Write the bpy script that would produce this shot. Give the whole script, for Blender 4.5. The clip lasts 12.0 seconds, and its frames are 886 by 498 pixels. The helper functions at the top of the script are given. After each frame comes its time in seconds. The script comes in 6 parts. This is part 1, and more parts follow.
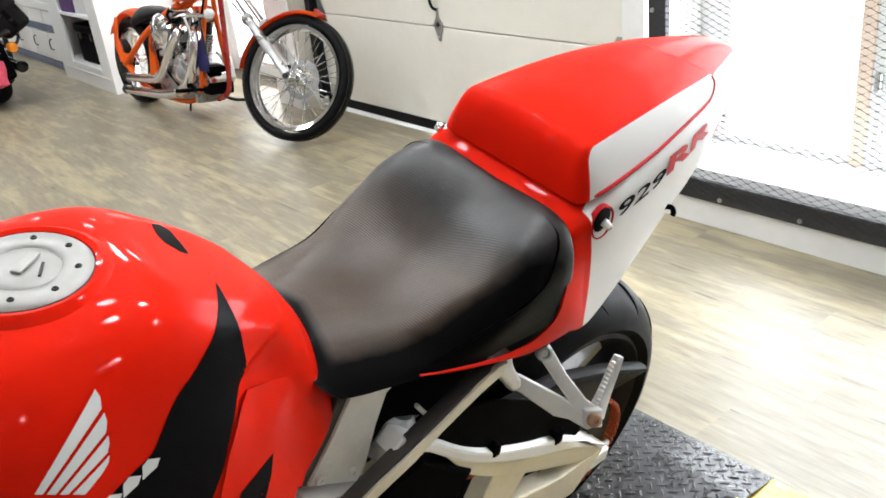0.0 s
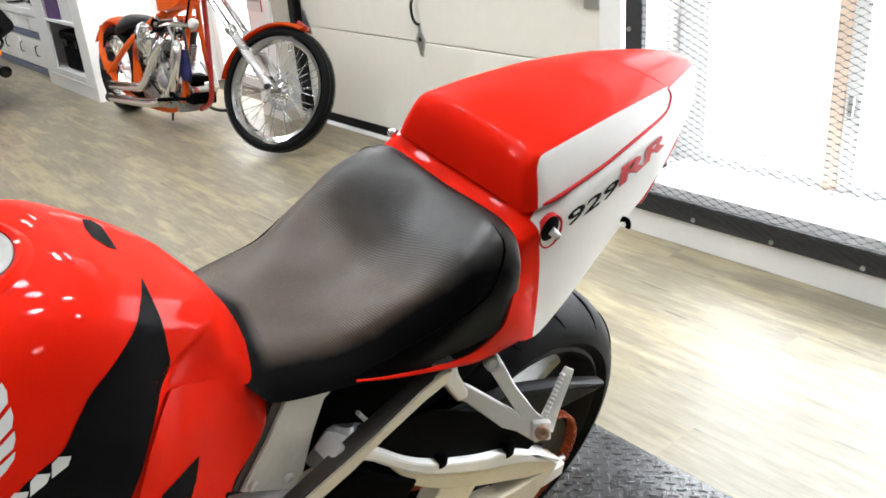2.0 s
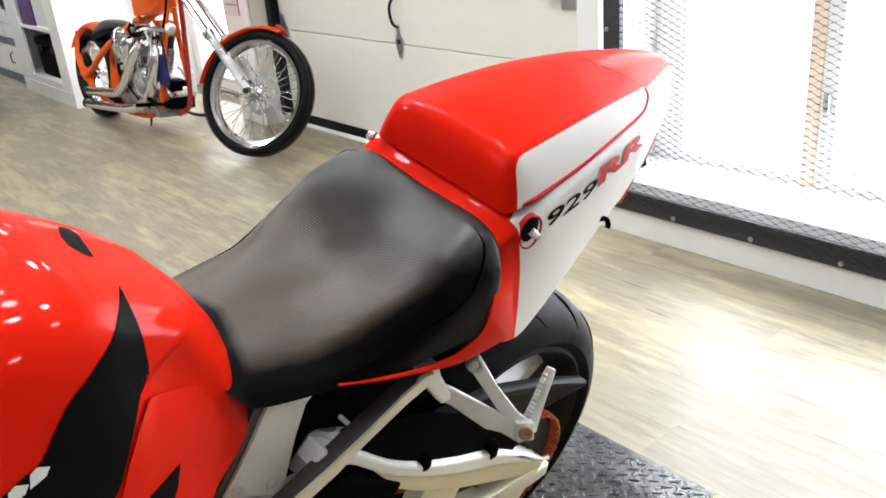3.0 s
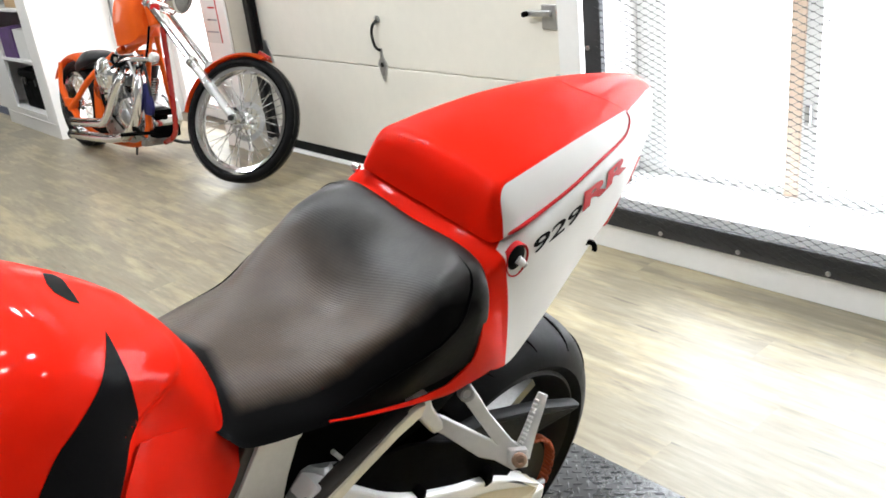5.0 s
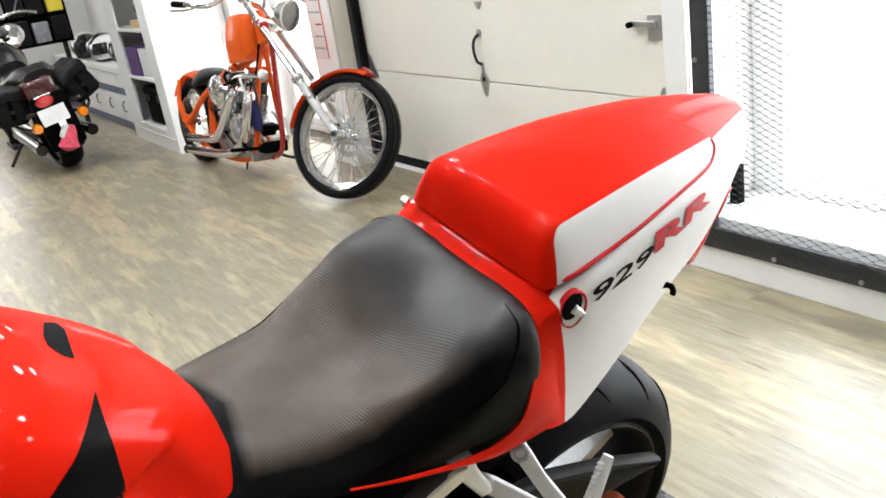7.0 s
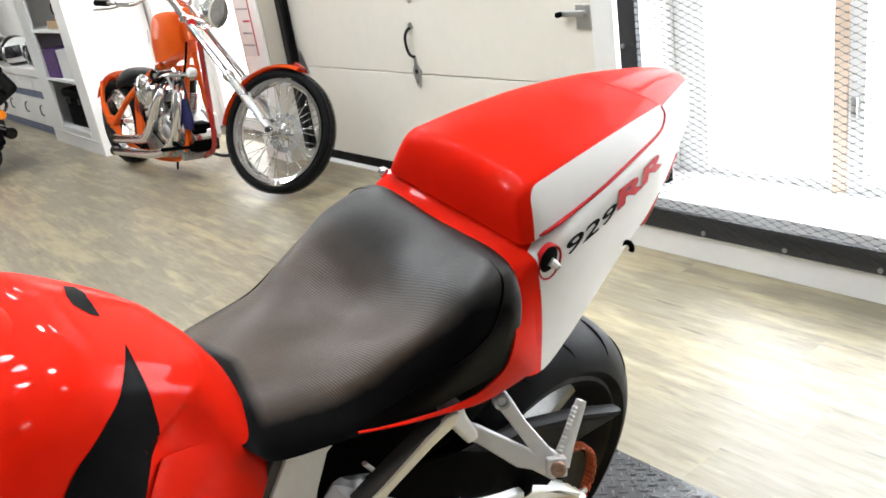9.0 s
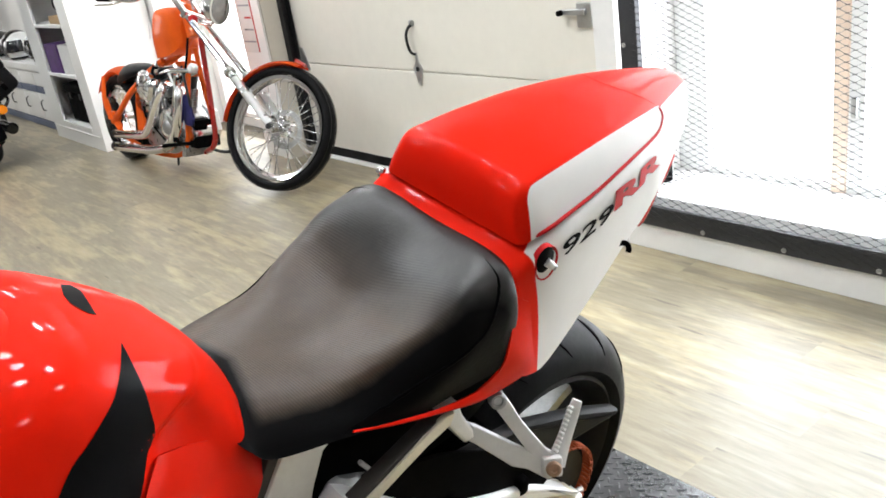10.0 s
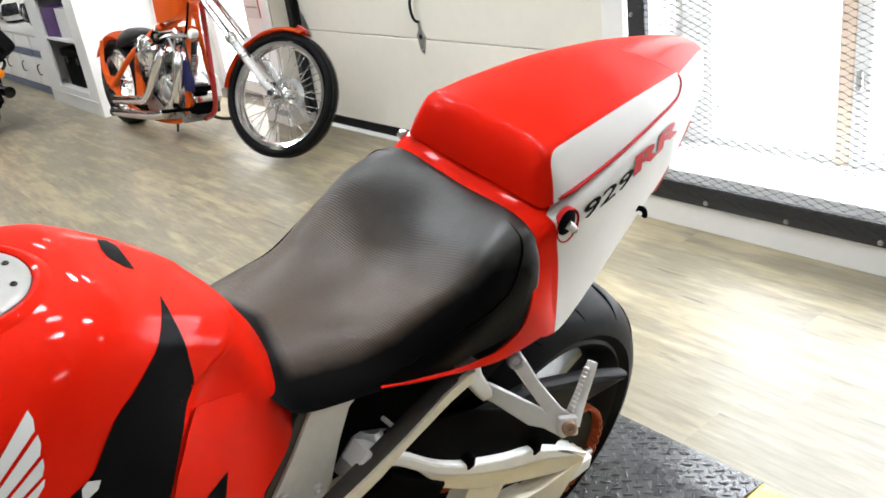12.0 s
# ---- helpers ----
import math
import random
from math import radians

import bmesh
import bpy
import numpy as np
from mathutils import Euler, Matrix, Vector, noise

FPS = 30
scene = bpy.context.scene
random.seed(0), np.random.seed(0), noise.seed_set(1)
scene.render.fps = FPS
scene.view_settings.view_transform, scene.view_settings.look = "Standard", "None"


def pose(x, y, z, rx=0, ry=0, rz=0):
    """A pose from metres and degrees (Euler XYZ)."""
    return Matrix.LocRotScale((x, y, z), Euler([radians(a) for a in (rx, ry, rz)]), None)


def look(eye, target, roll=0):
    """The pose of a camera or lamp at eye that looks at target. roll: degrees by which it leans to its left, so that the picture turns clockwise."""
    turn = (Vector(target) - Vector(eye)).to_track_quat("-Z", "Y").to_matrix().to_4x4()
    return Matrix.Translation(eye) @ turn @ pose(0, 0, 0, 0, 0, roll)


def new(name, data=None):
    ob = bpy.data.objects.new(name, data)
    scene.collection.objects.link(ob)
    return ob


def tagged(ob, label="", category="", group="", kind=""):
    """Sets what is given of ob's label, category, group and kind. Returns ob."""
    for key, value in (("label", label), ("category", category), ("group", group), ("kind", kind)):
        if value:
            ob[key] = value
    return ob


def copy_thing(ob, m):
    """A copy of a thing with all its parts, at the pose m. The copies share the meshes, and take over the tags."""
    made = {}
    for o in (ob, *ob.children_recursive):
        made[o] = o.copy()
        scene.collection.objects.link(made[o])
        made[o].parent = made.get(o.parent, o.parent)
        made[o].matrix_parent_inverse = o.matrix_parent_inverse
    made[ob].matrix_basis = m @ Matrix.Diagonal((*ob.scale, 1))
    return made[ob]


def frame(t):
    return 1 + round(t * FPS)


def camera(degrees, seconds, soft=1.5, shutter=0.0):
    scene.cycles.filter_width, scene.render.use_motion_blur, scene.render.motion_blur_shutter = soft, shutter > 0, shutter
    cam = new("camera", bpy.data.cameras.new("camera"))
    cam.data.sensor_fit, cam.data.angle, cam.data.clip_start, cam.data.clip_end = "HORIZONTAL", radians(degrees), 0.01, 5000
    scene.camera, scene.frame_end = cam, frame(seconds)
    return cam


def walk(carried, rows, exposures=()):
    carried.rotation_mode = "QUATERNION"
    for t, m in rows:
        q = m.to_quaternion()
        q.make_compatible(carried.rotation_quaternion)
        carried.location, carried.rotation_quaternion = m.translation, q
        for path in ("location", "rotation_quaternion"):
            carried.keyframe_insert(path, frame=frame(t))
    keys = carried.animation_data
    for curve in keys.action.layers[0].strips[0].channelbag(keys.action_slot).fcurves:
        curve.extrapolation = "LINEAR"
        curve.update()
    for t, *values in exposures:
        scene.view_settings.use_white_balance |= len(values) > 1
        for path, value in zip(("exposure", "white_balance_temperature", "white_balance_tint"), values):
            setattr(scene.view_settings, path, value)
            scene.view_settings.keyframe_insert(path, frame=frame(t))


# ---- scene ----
cam = camera(54.7, 12.0, soft=1.7)
PATH = [
    (0, (0.09, 0.111, 1.314), (1.172, 1.574, 0.482), -6.5),
    (0.5, (0.129, 0.098, 1.296), (1.223, 1.558, 0.476), -6.0),
    (1, (0.148, 0.085, 1.269), (1.211, 1.598, 0.508), -4.2),
    (1.5, (0.149, 0.084, 1.279), (1.184, 1.611, 0.509), -6.8),
    (2, (0.137, 0.08, 1.288), (1.252, 1.538, 0.493), -4.8),
    (2.5, (0.135, 0.071, 1.29), (1.274, 1.506, 0.488), -4.7),
    (2.7, (0.138, 0.076, 1.288), (1.280, 1.513, 0.494), -5.0),
    (4.3, (0.142, 0.082, 1.289), (1.303, 1.499, 0.485), -5.5),
    (4.5, (0.138, 0.084, 1.296), (1.303, 1.497, 0.493), -5.4),
    (5, (0.148, 0.078, 1.306), (1.324, 1.505, 0.545), -6.7),
    (5.5, (0.152, 0.075, 1.305), (1.323, 1.508, 0.546), -6.5),
    (6, (0.185, 0.084, 1.297), (1.306, 1.545, 0.517), -6.2),
    (6.5, (0.286, 0.105, 1.297), (1.318, 1.66, 0.578), -7.3),
    (6.7, (0.306, 0.115, 1.296), (1.266, 1.723, 0.594), -8.9),
    (8.3, (0.182, 0.099, 1.283), (1.273, 1.607, 0.552), -8.5),
    (8.5, (0.177, 0.095, 1.286), (1.284, 1.594, 0.558), -8.3),
    (9, (0.179, 0.09, 1.287), (1.287, 1.586, 0.554), -9.2),
    (9.5, (0.185, 0.089, 1.289), (1.306, 1.569, 0.547), -9.1),
    (10, (0.183, 0.085, 1.291), (1.286, 1.58, 0.552), -8.9),
    (10.5, (0.185, 0.088, 1.299), (1.295, 1.581, 0.565), -8.3),
    (11, (0.178, 0.097, 1.287), (1.265, 1.588, 0.515), -7.5),
    (11.5, (0.166, 0.096, 1.29), (1.212, 1.612, 0.512), -8.5),
    (12, (0.138, 0.095, 1.291), (1.231, 1.565, 0.489), -8.2),
]
walk(cam, [(t, look(eye, target, roll)) for t, eye, target, roll in PATH])

# ---- light ----
scene.view_settings.exposure = 0.0
world = bpy.data.worlds.new("daylight")
world.use_nodes = True
scene.world = world
wn = world.node_tree.nodes
sky = wn.new("ShaderNodeTexSky")
sky.sky_type, sky.sun_disc = "NISHITA", False
sky.sun_elevation, sky.sun_rotation = radians(40), radians(60)
world.node_tree.links.new(sky.outputs[0], wn["Background"].inputs[0])
wn["Background"].inputs[1].default_value = 0.12


def area_lamp(name, m, sx, sy, watts, colour=(1, 1, 1), shape="RECTANGLE"):
    data = bpy.data.lights.new(name, "AREA")
    data.shape, data.size, data.size_y, data.energy, data.color = shape, sx, sy, watts, colour
    ob = new(name, data)
    ob.matrix_world = m
    return ob


WINDOW_WATTS, CEILING_WATTS, DOOR_WATTS = 95.0, 8.9, 26.0
area_lamp("window_daylight", Matrix.Translation((2.96, 1.12, 1.2)) @ pose(0, 0, 0, 0, 90, 0), 1.9, 1.75, WINDOW_WATTS, (0.89, 0.925, 1.0))
# Added lamp before the closed north wall, lights the far end.
area_lamp("added_far_lamp", Matrix.Translation((0.2, 10.6, 1.7)) @ pose(0, 0, 0, 90, 0, 0) @ pose(0, 0, 0, 180, 0, 0), 2.6, 1.6, 60.0, (1.0, 0.98, 0.96))
area_lamp("glass_door_daylight", Matrix.Translation((2.93, 5.62, 1.1)) @ pose(0, 0, 0, 0, 90, 0), 2.0, 1.25, DOOR_WATTS, (1.0, 0.985, 0.97))
LAMPS = [(-1.5, y) for y in (-1.7, 0.2, 1.9, 3.5, 5.6, 7.8)] + [(0.0, -1.7), (0.97, 0.9), (0.47, 2.42), (0.0, 3.5), (0.0, 5.6), (0.0, 7.8), (1.4, -1.7), (1.85, 0.02), (1.5, 1.25), (1.85, 3.1), (1.4, 5.6), (1.4, 7.8)]
SPOTS = [(1.0, 1.6), (0.9, 2.05), (-0.16, 2.9), (1.75, 3.7), (2.3, 4.65), (2.35, 3.45), (-0.75, 1.05), (-0.75, -0.75)]

# ---- materials ----


def nodes_of(name):
    m = bpy.data.materials.new(name)
    m.use_nodes = True
    t = m.node_tree
    return m, t, t.nodes["Principled BSDF"]


def link(t, a, b):
    t.links.new(a, b)


def coords(t, scale=(1, 1, 1), kind="Object"):
    tc = t.nodes.new("ShaderNodeTexCoord")
    mp = t.nodes.new("ShaderNodeMapping")
    mp.inputs["Scale"].default_value = scale
    link(t, tc.outputs[kind], mp.inputs[0])
    return mp.outputs[0]


def noise_tex(t, vec, scale, detail=4.0, rough=0.55):
    n = t.nodes.new("ShaderNodeTexNoise")
    n.inputs["Scale"].default_value, n.inputs["Detail"].default_value, n.inputs["Roughness"].default_value = scale, detail, rough
    link(t, vec, n.inputs["Vector"])
    return n.outputs[0]


def ramp(t, fac, stops):
    r = t.nodes.new("ShaderNodeValToRGB")
    e = r.color_ramp.elements
    while len(e) < len(stops):
        e.new(0.5)
    for el, (p, c) in zip(e, stops):
        el.position, el.color = p, (*c, 1) if len(c) == 3 else c
    link(t, fac, r.inputs[0])
    return r.outputs[0]


def mth(t, op, a, b=None, c=None):
    n = t.nodes.new("ShaderNodeMath")
    n.operation = op
    for i, v in enumerate((a, b, c)):
        if v is None:
            continue
        if isinstance(v, (int, float)):
            n.inputs[i].default_value = v
        else:
            link(t, v, n.inputs[i])
    return n.outputs[0]


def blend(t, fac, a, b, kind="MIX"):
    n = t.nodes.new("ShaderNodeMix")
    n.data_type, n.blend_type = "RGBA", kind
    for sock, v in ((n.inputs[0], fac), (n.inputs[6], a), (n.inputs[7], b)):
        if isinstance(v, (int, float)):
            sock.default_value = v
        elif isinstance(v, tuple):
            sock.default_value = (*v[:3], 1)
        else:
            link(t, v, sock)
    return n.outputs[2]


def bump(t, bsdf, height, strength, dist=0.002):
    b = t.nodes.new("ShaderNodeBump")
    b.inputs["Strength"].default_value, b.inputs["Distance"].default_value = strength, dist
    link(t, height, b.inputs["Height"])
    link(t, b.outputs[0], bsdf.inputs["Normal"])


def surface(name, colour, rough=0.5, metal=0.0, grain=30.0, vary=0.12, relief=0.15, coat=0.0, wear=0.1, spec=0.5, relief_dist=0.001):
    """A painted, metal or plastic surface with fine grain, blotches and uneven gloss."""
    m, t, b = nodes_of(name)
    v = coords(t)
    fine, broad = noise_tex(t, v, grain, 6), noise_tex(t, v, grain * 0.12, 3)
    both = mth(t, "ADD", mth(t, "MULTIPLY", fine, 0.4), mth(t, "MULTIPLY", broad, 0.6))
    dark, light = tuple(c * (1 - vary) for c in colour), tuple(min(1, c * (1 + vary)) for c in colour)
    link(t, ramp(t, both, [(0.3, dark), (0.7, light)]), b.inputs["Base Color"])
    lo, hi = max(0.02, rough - wear), min(1, rough + wear)
    link(t, ramp(t, broad, [(0.3, (lo,) * 3), (0.7, (hi,) * 3)]), b.inputs["Roughness"])
    b.inputs["Metallic"].default_value = metal
    b.inputs["Coat Weight"].default_value, b.inputs["Coat Roughness"].default_value = coat, 0.03
    b.inputs["Specular IOR Level"].default_value = spec
    if relief:
        bump(t, b, fine, relief, relief_dist)
    return m


def glow(name, colour, strength):
    m, t, b = nodes_of(name)
    b.inputs["Base Color"].default_value = (*colour, 1)
    b.inputs["Emission Color"].default_value, b.inputs["Emission Strength"].default_value = (*colour, 1), strength
    return m


RED = (0.66, 0.0115, 0.0025)
ORANGE = (0.72, 0.10, 0.008)
WHITE = (0.72, 0.72, 0.70)
red_paint = surface("red_paint", RED, 0.45, coat=0.23, grain=60, vary=0.04, relief=0.0, wear=0.04, spec=0.02)
white_paint = surface("white_gloss_paint", WHITE, 0.25, coat=0.5, grain=60, vary=0.02, relief=0.0, wear=0.05)
decal_white = surface("white_decal", (0.70, 0.70, 0.68), 0.55, coat=0.0, spec=0.2, grain=80, vary=0.03, relief=0.0)
decal_black = surface("black_decal", (0.004, 0.004, 0.0045), 0.5, coat=0.02, grain=80, vary=0.2, relief=0.0, spec=0.03)
decal_red = surface("red_decal", (0.46, 0.007, 0.010), 0.55, coat=0.0, spec=0.2, grain=80, vary=0.04, relief=0.0)
orange_paint = surface("orange_paint", ORANGE, 0.6, coat=0.3, grain=50, vary=0.06, relief=0.0, wear=0.05, spec=0.12)
dark_red_paint = surface("dark_red_paint", (0.35, 0.02, 0.015), 0.25, coat=0.6, grain=50, vary=0.08, relief=0.0)
maroon_paint = surface("maroon_paint", (0.045, 0.004, 0.005), 0.25, coat=0.6, grain=50, vary=0.1, relief=0.0)
black_plastic = surface("black_plastic", (0.003, 0.003, 0.0032), 0.6, grain=120, vary=0.25, relief=0.15, spec=0.01)
gloss_black = surface("gloss_black", (0.006, 0.006, 0.0065), 0.15, coat=0.4, grain=60, vary=0.15, relief=0.0)
rubber = surface("tyre_rubber", (0.006, 0.006, 0.0065), 0.5, grain=90, vary=0.25, relief=0.25, spec=0.08)
leather = surface("black_leather", (0.005, 0.0052, 0.0062), 0.42, grain=70, vary=0.25, relief=0.4, spec=0.16)
aluminium = surface("brushed_aluminium", (0.78, 0.775, 0.76), 0.42, metal=0.25, grain=90, vary=0.08, relief=0.08)
# Paler than the arm itself: light on the upper face, as colour.
lit_casting = surface("lit_casting", (0.88, 0.875, 0.86), 0.5, metal=0.1, grain=90, vary=0.04, relief=0.08)
# Warm tint puts the yellow reflected from the mat into the colour.
warm_aluminium = surface("warm_tinted_aluminium", (0.76, 0.70, 0.565), 0.42, metal=0.25, grain=90, vary=0.1, relief=0.08)
cap_metal = surface("cap_aluminium", (0.255, 0.245, 0.23), 0.4, metal=0.35, grain=90, vary=0.08, relief=0.1)
# Dark tone puts the shade on the rail's upper face into the colour.
dark_face_metal = surface("dark_face_alloy", (0.055, 0.050, 0.045), 0.45, metal=0.3, grain=90, vary=0.2, relief=0.1)
rusty_nut = surface("rusty_nut", (0.42, 0.27, 0.19), 0.5, metal=0.4, grain=200, vary=0.3, relief=0.3)
cast_metal = surface("cast_alloy", (0.45, 0.45, 0.45), 0.45, metal=0.8, grain=140, vary=0.2, relief=0.4)
dark_metal = surface("dark_steel", (0.010, 0.010, 0.0105), 0.5, metal=0.4, grain=90, vary=0.25, relief=0.2)
chrome = surface("chrome", (0.86, 0.86, 0.87), 0.13, metal=1.0, grain=20, vary=0.05, relief=0.0, wear=0.04)
headlamp_glass = surface("headlamp_glass", (0.40, 0.40, 0.41), 0.12, metal=0.7, grain=40, vary=0.35, relief=0.1)
engine_alloy = surface("engine_alloy", (0.36, 0.36, 0.365), 0.32, metal=0.85, grain=120, vary=0.3, relief=0.3)
fork_metal = surface("polished_fork", (0.55, 0.55, 0.54), 0.30, metal=0.85, grain=60, vary=0.08, relief=0.03)
spoke_metal = surface("polished_spoke", (0.55, 0.55, 0.55), 0.25, metal=1.0, grain=40, vary=0.08, relief=0.0)
chain_orange = surface("orange_chain", (0.36, 0.06, 0.012), 0.45, metal=0.3, grain=150, vary=0.35, relief=0.3)
wall_paint = surface("white_wall_paint", (0.80, 0.79, 0.77), 0.6, grain=25, vary=0.025, relief=0.12)
# Unseen ceiling, kept dark to hold down bounced light.
ceiling_paint = surface("ceiling_paint", (0.30, 0.29, 0.28), 0.8, grain=25, vary=0.03, relief=0.15)
trim_paint = surface("white_trim_paint", (0.78, 0.775, 0.76), 0.4, grain=30, vary=0.04, relief=0.08)
# For the unseen west and south walls, dark to cut bounced light.
far_wall_paint = surface("taupe_wall_paint", (0.22, 0.21, 0.20), 0.7, grain=25, vary=0.04, relief=0.12)
beige_paint = surface("beige_jamb_paint", (0.52, 0.48, 0.41), 0.5, grain=30, vary=0.05, relief=0.1)
door_paint = surface("cream_door_paint", (0.75, 0.72, 0.645), 0.42, grain=18, vary=0.04, relief=0.12)
black_iron = surface("black_painted_iron", (0.028, 0.029, 0.032), 0.5, grain=60, vary=0.35, relief=0.3)
mesh_iron = surface("mesh_steel", (0.014, 0.014, 0.015), 0.55, metal=0.1, grain=60, vary=0.2, relief=0.0)
galvanised = surface("galvanised_steel", (0.50, 0.50, 0.50), 0.35, metal=0.9, grain=50, vary=0.2, relief=0.1)
window_white = surface("window_white", (0.88, 0.88, 0.87), 0.4, grain=30, vary=0.02, relief=0.05)
peach_wood = surface("peach_wood", (0.90, 0.72, 0.58), 0.5, grain=30, vary=0.1, relief=0.1)
seal_rubber = surface("seal_rubber", (0.004, 0.004, 0.004), 0.5, grain=60, vary=0.2, relief=0.2, spec=0.1)
lens_red = surface("red_lens", (0.5, 0.01, 0.01), 0.12, coat=0.6, grain=200, vary=0.1, relief=0.2)
lens_amber = surface("amber_lens", (0.75, 0.22, 0.01), 0.15, coat=0.6, grain=200, vary=0.1, relief=0.2)
pink_cloth = surface("pink_cloth", (0.70, 0.08, 0.14), 0.8, grain=60, vary=0.5, relief=0.6, relief_dist=0.004)
blue_cloth = surface("blue_cloth", (0.012, 0.012, 0.09), 0.8, grain=60, vary=0.4, relief=0.6, relief_dist=0.004)
cardboard = surface("white_cardboard", (0.66, 0.66, 0.64), 0.7, grain=30, vary=0.06, relief=0.15)
navy_card = surface("blue_grey_card", (0.09, 0.11, 0.17), 0.6, grain=30, vary=0.2, relief=0.2)
purple_card = surface("purple_print", (0.09, 0.03, 0.16), 0.5, grain=14, vary=0.6, relief=0.1)
tan_card = surface("tan_card", (0.42, 0.28, 0.14), 0.6, grain=20, vary=0.2, relief=0.2)
yellow_plastic = surface("yellow_plastic", (0.75, 0.6, 0.05), 0.4, grain=30, vary=0.1, relief=0.1)
grey_paint = surface("silver_grey_paint", (0.30, 0.31, 0.33), 0.3, metal=0.3, coat=0.4, grain=40, vary=0.1, relief=0.0)
visor_dark = surface("smoked_visor", (0.02, 0.02, 0.025), 0.1, coat=0.5, grain=20, vary=0.1, relief=0.0)
lamp_glow = glow("lamp_disc", (0.93, 0.97, 1.0), 56.0)
# Blacker copy of the tyre rubber for the shade inside tread grooves.
groove_shade = surface("groove_shade", (0.0015, 0.0015, 0.0015), 0.8, grain=60, vary=0.2, relief=0.0, spec=0.02)
sky_glow = glow("outdoor_brightness", (1.0, 0.99, 0.97), 1.7)


def glass_material():
    m, t, b = nodes_of("window_glass")
    b.inputs["Base Color"].default_value = (0.97, 0.99, 0.98, 1)
    b.inputs["Roughness"].default_value, b.inputs["Transmission Weight"].default_value, b.inputs["IOR"].default_value = 0.02, 1.0, 1.05
    return m


glass = glass_material()


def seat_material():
    """Black vinyl with fine cross ribs; light on its top is coloured brown, greyer on the rear pad."""
    m, t, b = nodes_of("seat_vinyl")
    v = coords(t)
    sep = t.nodes.new("ShaderNodeSeparateXYZ")
    link(t, v, sep.inputs[0])
    x, y, z = sep.outputs
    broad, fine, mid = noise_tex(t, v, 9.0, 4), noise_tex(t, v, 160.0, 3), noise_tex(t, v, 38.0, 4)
    # light on the seat top as a brown patch: an egg shape, wider towards the rear, with an uneven rim
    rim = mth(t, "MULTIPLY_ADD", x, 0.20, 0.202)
    # reaches further on the far side, where that edge catches light
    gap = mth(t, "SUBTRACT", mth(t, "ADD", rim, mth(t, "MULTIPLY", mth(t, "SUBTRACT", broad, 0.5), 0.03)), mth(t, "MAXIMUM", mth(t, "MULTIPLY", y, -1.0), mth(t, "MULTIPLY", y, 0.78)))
    lit_top = clamp01(t, mth(t, "MULTIPLY_ADD", gap, 45.0, 0.5))
    # stops short of the tank and leaves a dark front edge
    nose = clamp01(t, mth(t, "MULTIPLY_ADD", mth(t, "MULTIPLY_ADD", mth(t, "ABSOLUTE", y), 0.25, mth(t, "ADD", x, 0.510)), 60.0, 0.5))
    lit_top = mth(t, "MULTIPLY", lit_top, nose)
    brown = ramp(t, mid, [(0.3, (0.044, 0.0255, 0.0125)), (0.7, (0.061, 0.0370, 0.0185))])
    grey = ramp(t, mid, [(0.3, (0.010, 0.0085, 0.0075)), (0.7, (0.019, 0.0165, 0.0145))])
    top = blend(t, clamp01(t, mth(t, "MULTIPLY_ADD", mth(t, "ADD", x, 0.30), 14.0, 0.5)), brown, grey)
    ribbed = clamp01(t, mth(t, "MULTIPLY_ADD", mth(t, "ADD", x, 0.27), -12.0, 0.5))
    rib = mth(t, "SINE", mth(t, "MULTIPLY", mth(t, "ADD", x, mth(t, "MULTIPLY", y, 0.18)), 1750.0))
    # sides stay near black: their shade is part of the colour
    base = blend(t, lit_top, (0.0035, 0.0035, 0.0036), top)
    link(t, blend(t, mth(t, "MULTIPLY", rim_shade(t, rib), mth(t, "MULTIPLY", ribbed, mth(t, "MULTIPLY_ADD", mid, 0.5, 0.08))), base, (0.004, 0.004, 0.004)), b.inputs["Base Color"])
    link(t, ramp(t, mid, [(0.3, (0.35,) * 3), (0.7, (0.40,) * 3)]), b.inputs["Roughness"])
    link(t, mth(t, "MULTIPLY_ADD", lit_top, 0.33, 0.03), b.inputs["Specular IOR Level"])
    bump(t, b, mth(t, "ADD", mth(t, "MULTIPLY", rib, mth(t, "MULTIPLY", lit_top, mth(t, "MULTIPLY", mth(t, "MULTIPLY", clamp01(t, mth(t, "MULTIPLY_ADD", broad, 1.6, -0.3)), ribbed), 0.75))), mth(t, "MULTIPLY", fine, 0.9)), 0.36, 0.0008)
    return m


def rim_shade(t, wave):
    return mth(t, "MULTIPLY_ADD", wave, 0.5, 0.5)


def clamp01(t, v):
    n = t.nodes.new("ShaderNodeClamp")
    link(t, v, n.inputs[0])
    return n.outputs[0]


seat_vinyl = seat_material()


def step(t, v, edge, soft):
    return mth(t, "MULTIPLY_ADD", mth(t, "SUBTRACT", v, edge), 1.0 / soft, 0.5)


